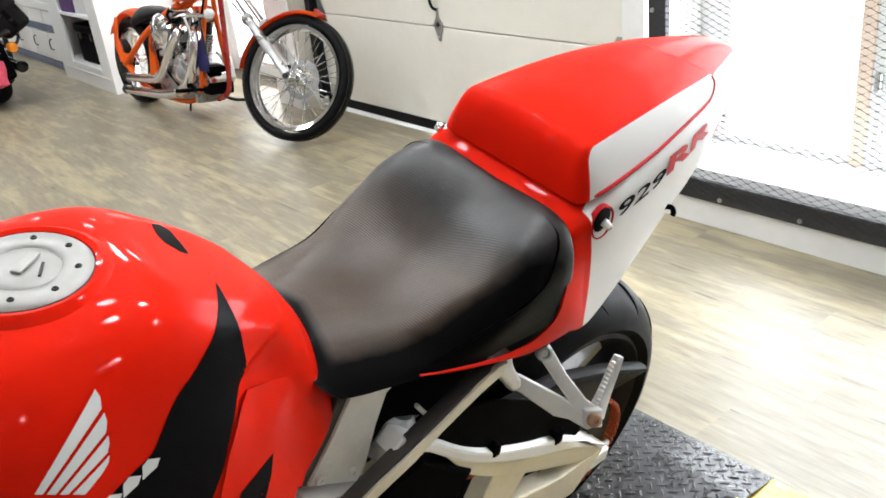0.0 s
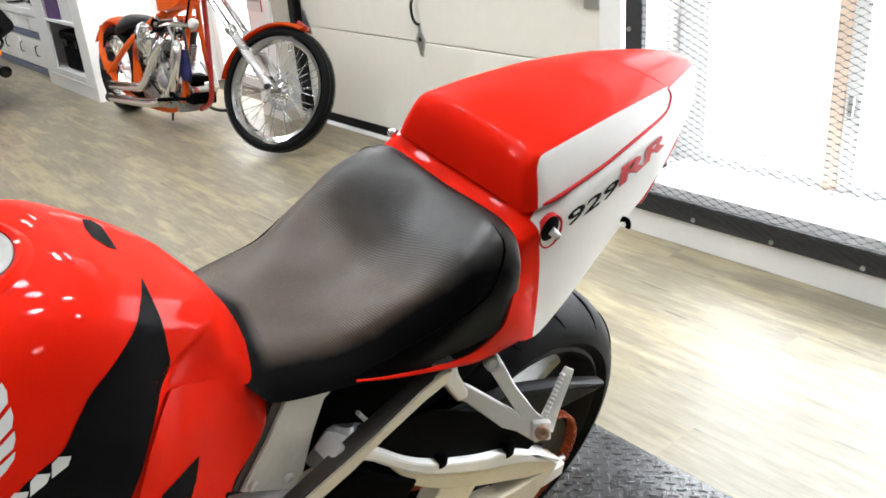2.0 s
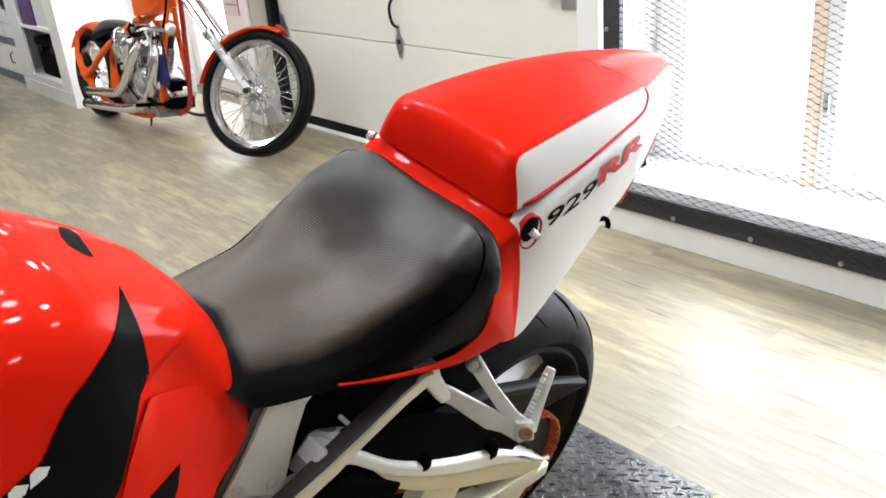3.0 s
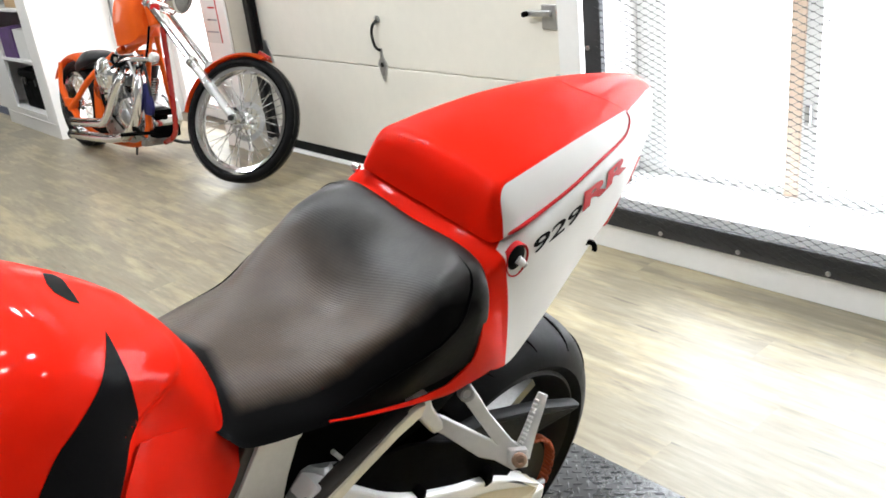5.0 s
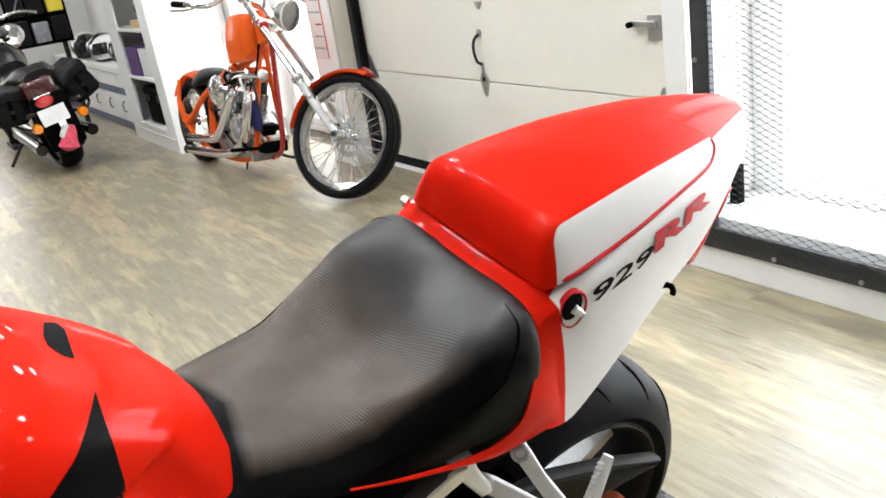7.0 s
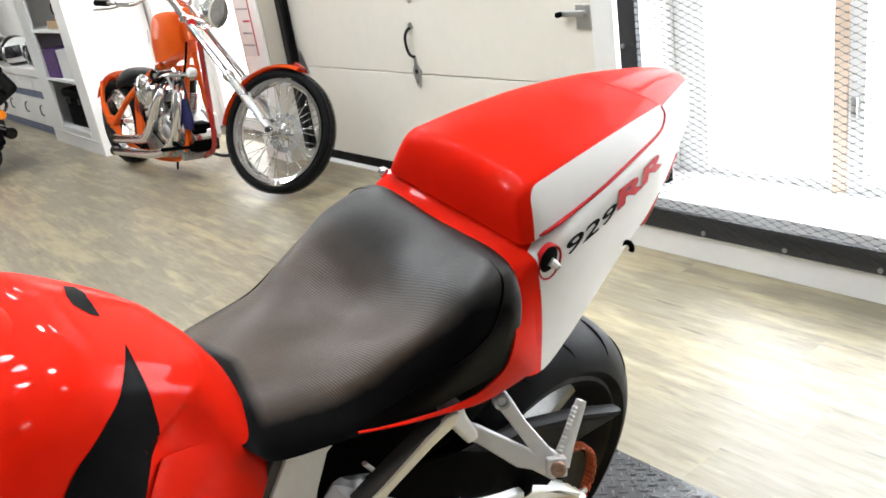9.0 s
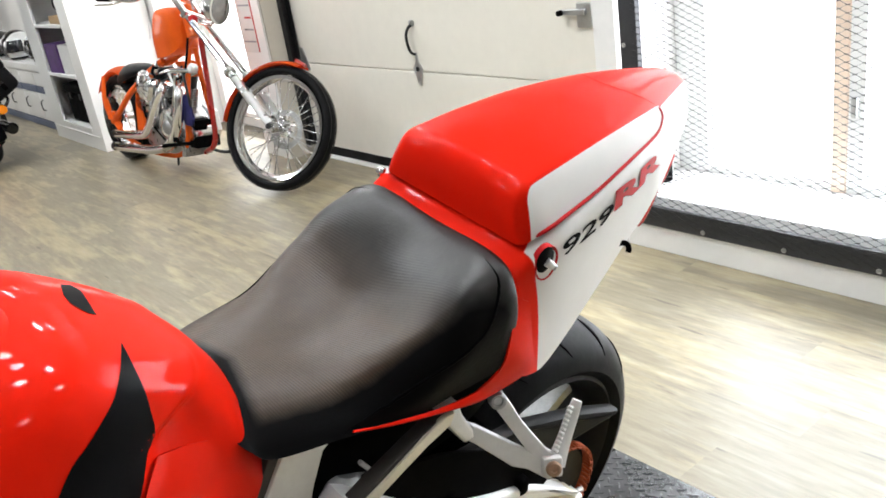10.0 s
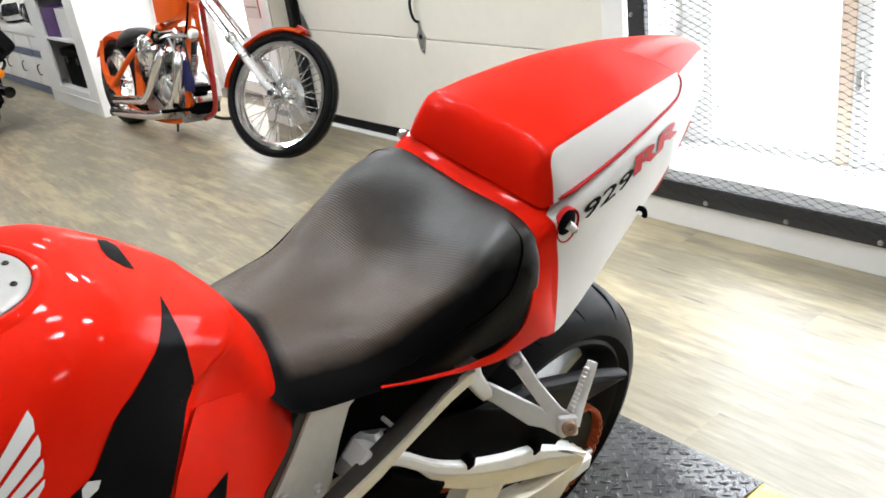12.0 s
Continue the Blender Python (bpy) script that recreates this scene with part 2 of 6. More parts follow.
def livery_material(name, kind):
    """Red gloss paint with the white side panels of the tail."""
    m, t, b = nodes_of(name)
    v = coords(t)
    sep = t.nodes.new("ShaderNodeSeparateXYZ")
    link(t, v, sep.inputs[0])
    x, y, z = sep.outputs
    ay = mth(t, "ABSOLUTE", y)
    if kind == "hump":
        # side panel: distance below its upper edge and behind its front edge, with a round corner between
        bow = mth(t, "MULTIPLY", mth(t, "POWER", mth(t, "ABSOLUTE", mth(t, "SUBTRACT", x, 0.04)), 2.0), 0.2)
        below = mth(t, "DIVIDE", mth(t, "SUBTRACT", mth(t, "ADD", mth(t, "MULTIPLY_ADD", x, 0.107, ay), bow), 0.1068), 0.5)
        behind = mth(t, "SUBTRACT", mth(t, "ADD", x, 0.280), mth(t, "MULTIPLY", z, 0.15))
        rad = 0.020
        u = mth(t, "MAXIMUM", mth(t, "SUBTRACT", rad, behind), 0.0)
        w = mth(t, "MAXIMUM", mth(t, "SUBTRACT", rad, below), 0.0)
        away = mth(t, "SQRT", mth(t, "ADD", mth(t, "MULTIPLY", u, u), mth(t, "MULTIPLY", w, w)))
        panel = clamp01(t, step(t, mth(t, "SUBTRACT", rad, away), 0.0, 0.0012))
        tail = clamp01(t, step(t, mth(t, "MULTIPLY_ADD", mth(t, "SUBTRACT", x, 0.205), 0.354, ay), 0.0825, 0.0012))
        under = clamp01(t, step(t, mth(t, "MULTIPLY_ADD", mth(t, "SUBTRACT", x, 0.335), -0.35, mth(t, "SUBTRACT", 0.986, z)), 0.0, 0.0012))
        tail = mth(t, "MAXIMUM", tail, mth(t, "MULTIPLY", under, clamp01(t, step(t, x, 0.335, 0.002))))
        back = clamp01(t, step(t, x, 0.203, 0.001))
        white = mth(t, "MAXIMUM", mth(t, "MULTIPLY", panel, mth(t, "SUBTRACT", 1.0, back)), mth(t, "MULTIPLY", tail, back))
    else:
        white = clamp01(t, step(t, mth(t, "MULTIPLY_ADD", z, 0.17, x), 0.004, 0.0018))
        flank = clamp01(t, step(t, mth(t, "MULTIPLY_ADD", x, 0.40, ay), 0.080, 0.002))
        white = mth(t, "MULTIPLY", white, flank)
    fine = noise_tex(t, v, 9.0, 4)
    redc = ramp(t, fine, [(0.3, tuple(c * 0.95 for c in RED)), (0.7, tuple(c * 1.05 for c in RED))])
    whitec = ramp(t, fine, [(0.3, (0.70, 0.685, 0.655)), (0.7, (0.75, 0.735, 0.705))])
    link(t, blend(t, white, redc, whitec), b.inputs["Base Color"])
    b.inputs["Roughness"].default_value, b.inputs["Specular IOR Level"].default_value = 0.45, 0.02
    b.inputs["Coat Weight"].default_value, b.inputs["Coat Roughness"].default_value = 0.15, 0.03
    return m


hump_paint, cowl_paint = livery_material("hump_livery", "hump"), livery_material("cowl_livery", "cowl")


def plank_material():
    """Greige vinyl oak: each plank its own tone, with long grain, knots and scuffs."""
    m, t, b = nodes_of("vinyl_oak_plank")
    info = t.nodes.new("ShaderNodeObjectInfo")
    geo = t.nodes.new("ShaderNodeNewGeometry")
    rnd = mth(t, "FRACT", mth(t, "ADD", mth(t, "MULTIPLY", info.outputs["Random"], 7.3), geo.outputs["Random Per Island"]))
    pos = geo.outputs["Position"]
    shift = t.nodes.new("ShaderNodeCombineXYZ")
    link(t, mth(t, "MULTIPLY", rnd, 37.0), shift.inputs[0])
    link(t, mth(t, "MULTIPLY", rnd, 91.0), shift.inputs[1])
    add = t.nodes.new("ShaderNodeVectorMath")
    link(t, pos, add.inputs[0]), link(t, shift.outputs[0], add.inputs[1])
    mp = t.nodes.new("ShaderNodeMapping")
    mp.inputs["Scale"].default_value = (9.0, 1.0, 1.0)
    link(t, add.outputs[0], mp.inputs[0])
    grain = noise_tex(t, mp.outputs[0], 5.0, 6, 0.62)
    mp2 = t.nodes.new("ShaderNodeMapping")
    mp2.inputs["Scale"].default_value = (5.5, 1.0, 1.0)
    link(t, add.outputs[0], mp2.inputs[0])
    cloud = noise_tex(t, mp2.outputs[0], 2.1, 6, 0.60)
    patchy = noise_tex(t, mp2.outputs[0], 5.5, 5, 0.66)
    ticks = noise_tex(t, mp.outputs[0], 3.6, 3, 0.5)
    scuff = noise_tex(t, pos, 1.1, 5)
    # weathered print: grey-brown ground with ragged tan sapwood patches, fine dark grain and short black ticks
    ground = ramp(t, grain, [(0.20, (0.120, 0.096, 0.060)), (0.50, (0.205, 0.175, 0.118)), (0.80, (0.290, 0.260, 0.195))])
    tan = ramp(t, grain, [(0.20, (0.250, 0.194, 0.104)), (0.55, (0.360, 0.302, 0.186)), (0.85, (0.445, 0.395, 0.285))])
    edge = mth(t, "ADD", mth(t, "ADD", mth(t, "MULTIPLY", cloud, 0.7), mth(t, "MULTIPLY", patchy, 0.3)), mth(t, "MULTIPLY", mth(t, "SUBTRACT", rnd, 0.5), 0.12))
    col = blend(t, clamp01(t, mth(t, "MULTIPLY", mth(t, "SUBTRACT", edge, 0.470), 7.5)), ground, tan)
    col = blend(t, mth(t, "MULTIPLY", clamp01(t, mth(t, "MULTIPLY", mth(t, "SUBTRACT", patchy, 0.60), 8.0)), 0.4), col, (0.300, 0.295, 0.280))
    col = blend(t, mth(t, "MULTIPLY", clamp01(t, mth(t, "MULTIPLY", mth(t, "SUBTRACT", 0.335, ticks), 18.0)), 0.75), col, (0.075, 0.058, 0.038))
    link(t, blend(t, mth(t, "MULTIPLY", scuff, 0.08), col, (0.40, 0.385, 0.35)), b.inputs["Base Color"])
    link(t, ramp(t, mth(t, "ADD", mth(t, "MULTIPLY", grain, 0.5), mth(t, "MULTIPLY", scuff, 0.5)), [(0.3, (0.31,) * 3), (0.7, (0.44,) * 3)]), b.inputs["Roughness"])
    b.inputs["Specular IOR Level"].default_value = 0.7
    return m


plank_wood = plank_material()
screed = surface("brown_screed", (0.13, 0.11, 0.08), 0.8, grain=40, vary=0.2, relief=0.2)


def mat_material(name, colour):
    return surface(name, colour, 0.27, grain=70, vary=0.2, relief=0.15, spec=0.6)


mat_rubber = mat_material("dark_mat_rubber", (0.025, 0.0255, 0.027))
mat_yellow = mat_material("yellow_mat_rubber", (0.70, 0.52, 0.10))

# ---- mesh helpers ----


def thing(name, m, label, category, group=""):
    ob = tagged(new(name), label, category, group)
    ob.empty_display_size = 0.05
    ob.matrix_world = m
    return ob


def finish(name, bm, material, smooth=True, angle=38):
    bmesh.ops.recalc_face_normals(bm, faces=bm.faces[:])
    me = bpy.data.meshes.new(name)
    bm.to_mesh(me)
    bm.free()
    for p in me.polygons:
        p.use_smooth = smooth
    if smooth:
        me.set_sharp_from_angle(angle=radians(angle))
        areas = sorted(p.area for p in me.polygons)
        limit = 8.0 * areas[len(areas) // 2]
        for p in me.polygons:
            if p.area > limit:
                p.use_smooth = False
    me.materials.append(material)
    return me


def part(name, bm, material, parent, label="", smooth=True, angle=38):
    ob = new(name, finish(name, bm, material, smooth, angle))
    ob.parent = parent
    if label:
        ob["label"] = label
    return ob


def solid(name, bm, material, label, category, kind="", group="", m=None, smooth=True, angle=38):
    ob = new(name, finish(name, bm, material, smooth, angle))
    if m is not None:
        ob.matrix_world = m
    return tagged(ob, label, category, group, kind)


def box(centre, size, bevel=0.0, m=None, bm=None, seg=2):
    bm = bm or bmesh.new()
    got = bmesh.ops.create_cube(bm, size=1.0)
    vs = got["verts"]
    bmesh.ops.scale(bm, vec=size, verts=vs)
    if bevel:
        es = list({e for v in vs for e in v.link_edges})
        vs = list({v for f in bmesh.ops.bevel(bm, geom=es, offset=min(bevel, min(size) * 0.49), segments=seg, affect="EDGES", profile=0.5)["faces"] for v in f.verts} | {v for v in vs if v.is_valid})
    bmesh.ops.transform(bm, matrix=(m or Matrix()) @ Matrix.Translation(centre), verts=vs)
    return bm


def span(lo, hi, bevel=0.0, bm=None):
    return box(tuple((a + b) / 2 for a, b in zip(lo, hi)), tuple(b - a for a, b in zip(lo, hi)), bevel, bm=bm)


def frame_at(p, direction):
    return Matrix.Translation(p) @ Vector(direction).to_track_quat("Z", "Y").to_matrix().to_4x4()


def rod(a, b, r, r2=None, sides=16, bm=None, bevel=0.0):
    """A straight round bar from a to b, tapering to r2."""
    bm = bm or bmesh.new()
    a, b = Vector(a), Vector(b)
    r2 = r if r2 is None else r2
    m = frame_at(a, b - a)
    h = (b - a).length
    prof = [(0, 0), (max(r - bevel, 0), 0), (r, bevel), (r2, h - bevel), (max(r2 - bevel, 0), h), (0, h)] if bevel else [(0, 0), (r, 0), (r2, h), (0, h)]
    return lathe(prof, m, sides, bm)


def lathe(profile, m=None, sides=32, bm=None, closed=False, arc=2 * math.pi):
    """Revolves (radius, height) pairs about z."""
    bm = bm or bmesh.new()
    m = m or Matrix()
    rings = []
    whole = arc > 6.28
    count = sides if whole else sides + 1
    for r, h in profile:
        if r < 1e-6:
            rings.append([bm.verts.new(m @ Vector((0, 0, h)))])
        else:
            rings.append([bm.verts.new(m @ Vector((r * math.cos(arc * k / sides), r * math.sin(arc * k / sides), h))) for k in range(count)])
    pairs = list(zip(rings, rings[1:])) + ([(rings[-1], rings[0])] if closed else [])
    for p, q in pairs:
        for k in range(sides):
            j = (k + 1) % count if whole else k + 1
            vs = [p[k % len(p)], p[j % len(p)], q[j % len(q)], q[k % len(q)]]
            vs = list(dict.fromkeys(vs))
            if len(vs) > 2:
                try:
                    bm.faces.new(vs)
                except ValueError:
                    pass
    return bm


def smooth_line(points, n=8, closed=False):
    """Catmull-Rom through the points."""
    pts = [Vector(p) for p in points]
    out = []
    k = len(pts)
    segs = k if closed else k - 1
    for i in range(segs):
        p0 = pts[(i - 1) % k] if closed or i else pts[0] * 2 - pts[1]
        p1, p2 = pts[i], pts[(i + 1) % k]
        p3 = pts[(i + 2) % k] if closed or i + 2 < k else pts[-1] * 2 - pts[-2]
        for j in range(n):
            s = j / n
            out.append(0.5 * ((2 * p1) + (p2 - p0) * s + (2 * p0 - 5 * p1 + 4 * p2 - p3) * s * s + (3 * p1 - p0 - 3 * p2 + p3) * s ** 3))
    if not closed:
        out.append(pts[-1])
    return out


def tube(points, r, sides=10, bm=None, closed=False, radii=None, flat=1.0):
    """A bar of round (or flattened) section along a line of points."""
    bm = bm or bmesh.new()
    pts = [Vector(p) for p in points]
    n = len(pts)
    rings, ref = [], None
    for i, p in enumerate(pts):
        a = pts[(i - 1) % n] if closed or i else p
        b = pts[(i + 1) % n] if closed or i < n - 1 else p
        t = (b - a).normalized()
        if ref is None:
            ref = t.orthogonal().normalized() if abs(t.z) > 0.9 else t.cross(Vector((0, 0, 1))).normalized()
        ref = (ref - t * ref.dot(t)).normalized()
        other = t.cross(ref)
        rr = radii[i] if radii else r
        rings.append([bm.verts.new(p + ref * (rr * math.cos(2 * math.pi * k / sides)) + other * (rr * flat * math.sin(2 * math.pi * k / sides))) for k in range(sides)])
    for i in range(n if closed else n - 1):
        p, q = rings[i], rings[(i + 1) % n]
        for k in range(sides):
            bm.faces.new((p[k], p[(k + 1) % sides], q[(k + 1) % sides], q[k]))
    if not closed:
        bm.faces.new(rings[0]), bm.faces.new(rings[-1])
    return bm


def ribbon(points, width_dir, w, thick, bm=None):
    """A flat bar of width w along width_dir and the given thickness, following the points."""
    bm = bm or bmesh.new()
    pts = [Vector(p) for p in points]
    wd = Vector(width_dir).normalized()
    rings = []
    for i, p in enumerate(pts):
        t = (pts[min(i + 1, len(pts) - 1)] - pts[max(i - 1, 0)]).normalized()
        nrm = t.cross(wd).normalized()
        rings.append([bm.verts.new(p + wd * (w / 2 * sx) + nrm * (thick / 2 * sy)) for sx, sy in ((-1, -1), (1, -1), (1, 1), (-1, 1))])
    for p, q in zip(rings, rings[1:]):
        for k in range(4):
            bm.faces.new((p[k], p[(k + 1) % 4], q[(k + 1) % 4], q[k]))
    bm.faces.new(rings[0]), bm.faces.new(rings[-1])
    return bm


def plate(outline, y, thick, bevel=0.0, bm=None, m=None):
    """A plate cut to an (x, z) outline, standing at y .. y + thick."""
    bm = bm or bmesh.new()
    a = [bm.verts.new((x, y, z)) for x, z in outline]
    b = [bm.verts.new((x, y + thick, z)) for x, z in outline]
    f1, f2 = bm.faces.new(a), bm.faces.new(b[::-1])
    n = len(a)
    for k in range(n):
        bm.faces.new((a[k], b[k], b[(k + 1) % n], a[(k + 1) % n]))
    if bevel:
        bmesh.ops.recalc_face_normals(bm, faces=bm.faces[:])
        es = [e for e in f1.edges] + [e for e in f2.edges]
        bmesh.ops.bevel(bm, geom=es, offset=bevel, segments=2, affect="EDGES", profile=0.5)
    if m is not None:
        bmesh.ops.transform(bm, matrix=m, verts=bm.verts[:])
    return bm


def loft(table, nx=6, ny=7, cap=True):
    """A body mirrored about y = 0. Rows: x, then crown z, and three (half width, z) pairs from shoulder to lower edge."""
    def column(i, j):
        return smooth_line([(row[i], row[j], 0) for row in table], nx)
    xs = column(0, 1)
    pairs = [column(2, 3), column(4, 5), column(6, 7)]
    bm = bmesh.new()
    rings = []
    for k in range(len(xs)):
        x, z0 = xs[k][0], xs[k][1]
        half = [(0.0, z0)] + [(c[k][0], c[k][1]) for c in pairs]
        line = smooth_line([(-half[1][0], half[1][1], 0), (0, z0, 0), *[(h, z, 0) for h, z in half[1:]]], ny)[ny:]
        right = [(p.x, p.y) for p in line]
        ring = [(-h, z) for h, z in right[:0:-1]] + right
        rings.append([bm.verts.new((x, h, z)) for h, z in ring])
    for p, q in zip(rings, rings[1:]):
        for k in range(len(p) - 1):
            bm.faces.new((p[k], p[k + 1], q[k + 1], q[k]))
        bm.faces.new((p[-1], p[0], q[0], q[-1]))
    if cap:
        bm.faces.new(rings[0]), bm.faces.new(rings[-1])
    return bm


def tree_of(*obs):
    from mathutils import bvhtree
    points, faces = [], []
    for ob in obs:
        base = len(points)
        points += [v.co.copy() for v in ob.data.vertices]
        faces += [[base + i for i in p.vertices] for p in ob.data.polygons]
    return bvhtree.BVHTree.FromPolygons(points, faces)


def drape(bm, tree, direction, lift):
    """Lays the vertices onto a surface along a direction, lifted a little off it."""
    d = Vector(direction).normalized()
    for v in bm.verts:
        hit = tree.ray_cast(v.co - d * 0.4, d)
        if hit[0] is None:
            hit = tree.find_nearest(v.co)
        if hit[0] is not None:
            nrm = hit[1] if hit[1].dot(d) < 0 else -hit[1]
            v.co = hit[0] + nrm * (lift(v.co) if callable(lift) else lift)
    return bm


def patch(outline, origin, u, v, cuts=4):
    """A flat patch with a curved or straight outline given in the plane's own u, v."""
    bm = bmesh.new()
    o, u, v = Vector(origin), Vector(u), Vector(v)
    vs = [bm.verts.new(o + u * a + v * b) for a, b in outline]
    f = bm.faces.new(vs)
    bmesh.ops.triangulate(bm, faces=[f])
    for _ in range(cuts):
        long = [e for e in bm.edges if e.calc_length() > 0.008]
        if not long:
            break
        bmesh.ops.subdivide_edges(bm, edges=long, cuts=1)
        bmesh.ops.triangulate(bm, faces=bm.faces[:])
    return bm


def lettering(text, size, m, shear=0.25, depth=0.0, bold=0.012):
    """Text as a mesh in the built-in font, laid by m (x along the line, y up)."""
    cu = bpy.data.curves.new("lettering", "FONT")
    cu.body, cu.size, cu.shear, cu.extrude, cu.offset = text, size, shear, depth, size * bold
    tmp = new("lettering", cu)
    me = bpy.data.meshes.new_from_object(tmp.evaluated_get(bpy.context.evaluated_depsgraph_get()))
    bpy.data.objects.remove(tmp)
    bm = bmesh.new()
    bm.from_mesh(me)
    bpy.data.meshes.remove(me)
    bmesh.ops.triangulate(bm, faces=bm.faces[:])
    for _ in range(4):
        long = [e for e in bm.edges if e.calc_length() > size * 0.12]
        if long:
            bmesh.ops.subdivide_edges(bm, edges=long, cuts=1)
            bmesh.ops.triangulate(bm, faces=bm.faces[:])
    bmesh.ops.transform(bm, matrix=m, verts=bm.verts[:])
    return bm


def bolt(p, direction, r=0.006, h=0.005):
    return lathe([(0, 0), (r, 0), (r, h * 0.6), (r * 0.8, h), (r * 0.45, h), (r * 0.4, h * 0.4), (0, h * 0.4)], frame_at(p, direction), 12)

# ---- the showroom ----
WALL, NORTH, SOUTH, WEST, HIGH = 2.55, 10.8, -3.4, -4.2, 3.0


def setting(name, bm, material, label, category, smooth=False):
    return solid(name, bm, material, label, category, "structure", smooth=smooth)


floor = setting("floor", span((WEST, SOUTH, -0.12), (WALL + 0.4, NORTH, -0.004)), screed, "greige wood-look vinyl plank showroom floor", "floor")
setting("ceiling", span((WEST - 0.1, SOUTH - 0.1, HIGH), (WALL + 0.4, NORTH + 0.1, HIGH + 0.1)), ceiling_paint, "plain grey showroom ceiling, unseen, kept dark to cut bounced light", "ceiling")
east = bmesh.new()
for lo, hi in (((WALL, 4.68, 0), (WALL + 0.4, 4.98, HIGH)), ((WALL, 4.98, 2.12), (WALL + 0.4, 6.26, HIGH)), ((WALL, 6.26, 0), (WALL + 0.4, NORTH, HIGH)), ((WALL, 2.19, 2.3), (WALL + 0.4, 4.68, HIGH)), ((WALL, 2.085, 0), (WALL + 0.4, 2.19, HIGH)),
               ((WALL, 0.2, 2.2), (WALL + 0.4, 2.085, HIGH)), ((WALL, SOUTH, 0), (WALL + 0.4, 0.2, HIGH)), ((WALL, 0.2, 0), (WALL + 0.4, 2.085, 0.155))):
    span(lo, hi, bm=east)
setting("wall_east", east, wall_paint, "white painted wall with garage door and window openings", "wall")
setting("wall_north", span((WEST, NORTH, 0), (WALL, NORTH + 0.2, HIGH)), wall_paint, "white painted end wall of the showroom", "wall")
setting("wall_west", span((WEST - 0.2, SOUTH, 0), (WEST, NORTH, HIGH)), far_wall_paint, "taupe painted side wall of the showroom", "wall")
setting("wall_south", span((WEST, SOUTH - 0.2, 0), (WALL, SOUTH, HIGH)), far_wall_paint, "taupe painted wall closing the showroom", "wall")
setting("jamb_trim", span((WALL + 0.004, 4.664, 0), (WALL + 0.21, 4.679, 2.3), 0.002), beige_paint, "beige painted side of the garage door opening", "trim")
setting("corner_trim", span((WALL - 0.012, 4.668, 0), (WALL - 0.001, 4.76, 2.36), 0.003), trim_paint, "white painted casing beside the garage door", "trim")
setting("pillar_trim", span((WALL - 0.01, 2.088, 0), (WALL - 0.001, 2.187, HIGH - 0.002), 0.002), trim_paint, "white painted post between garage door and window", "trim")
setting("sill_curb", span((WALL - 0.012, 0.0, 0), (WALL - 0.001, 2.085, 0.100), 0.003), trim_paint, "scuffed white painted curb under the black mesh frame", "trim")

# ceiling lamps
lamp_unit = None
for x, y, strong in [(x, y, True) for x, y in LAMPS] + [(x, y, False) for x, y in SPOTS]:
    m = Matrix.Translation((x, y, HIGH))
    if lamp_unit is None:
        lamp_unit = thing("ceiling_lamp", m, "round white recessed ceiling lamp, switched on", "ceiling lamp", "ceiling lamps")
        part("lamp_ring", lathe([(0.104, -0.001), (0.130, -0.001), (0.130, -0.012), (0.121, -0.02), (0.104, -0.014)], closed=True), trim_paint, lamp_unit)
        part("lamp_lens", lathe([(0, -0.006), (0.104, -0.006), (0.104, -0.001), (0, -0.001)]), lamp_glow, lamp_unit, "glowing frosted disc")
    else:
        copy_thing(lamp_unit, m)
    if not strong:
        continue
    area_lamp("lamp_light", Matrix.Translation((x, y, HIGH - 0.03)), 0.13, 0.13, CEILING_WATTS * (1.75 if y > 2.5 else 1.6 if y > 1 else 0.45 if y > 0 else 0.15), (0.925, 0.968, 1.0), "DISK")


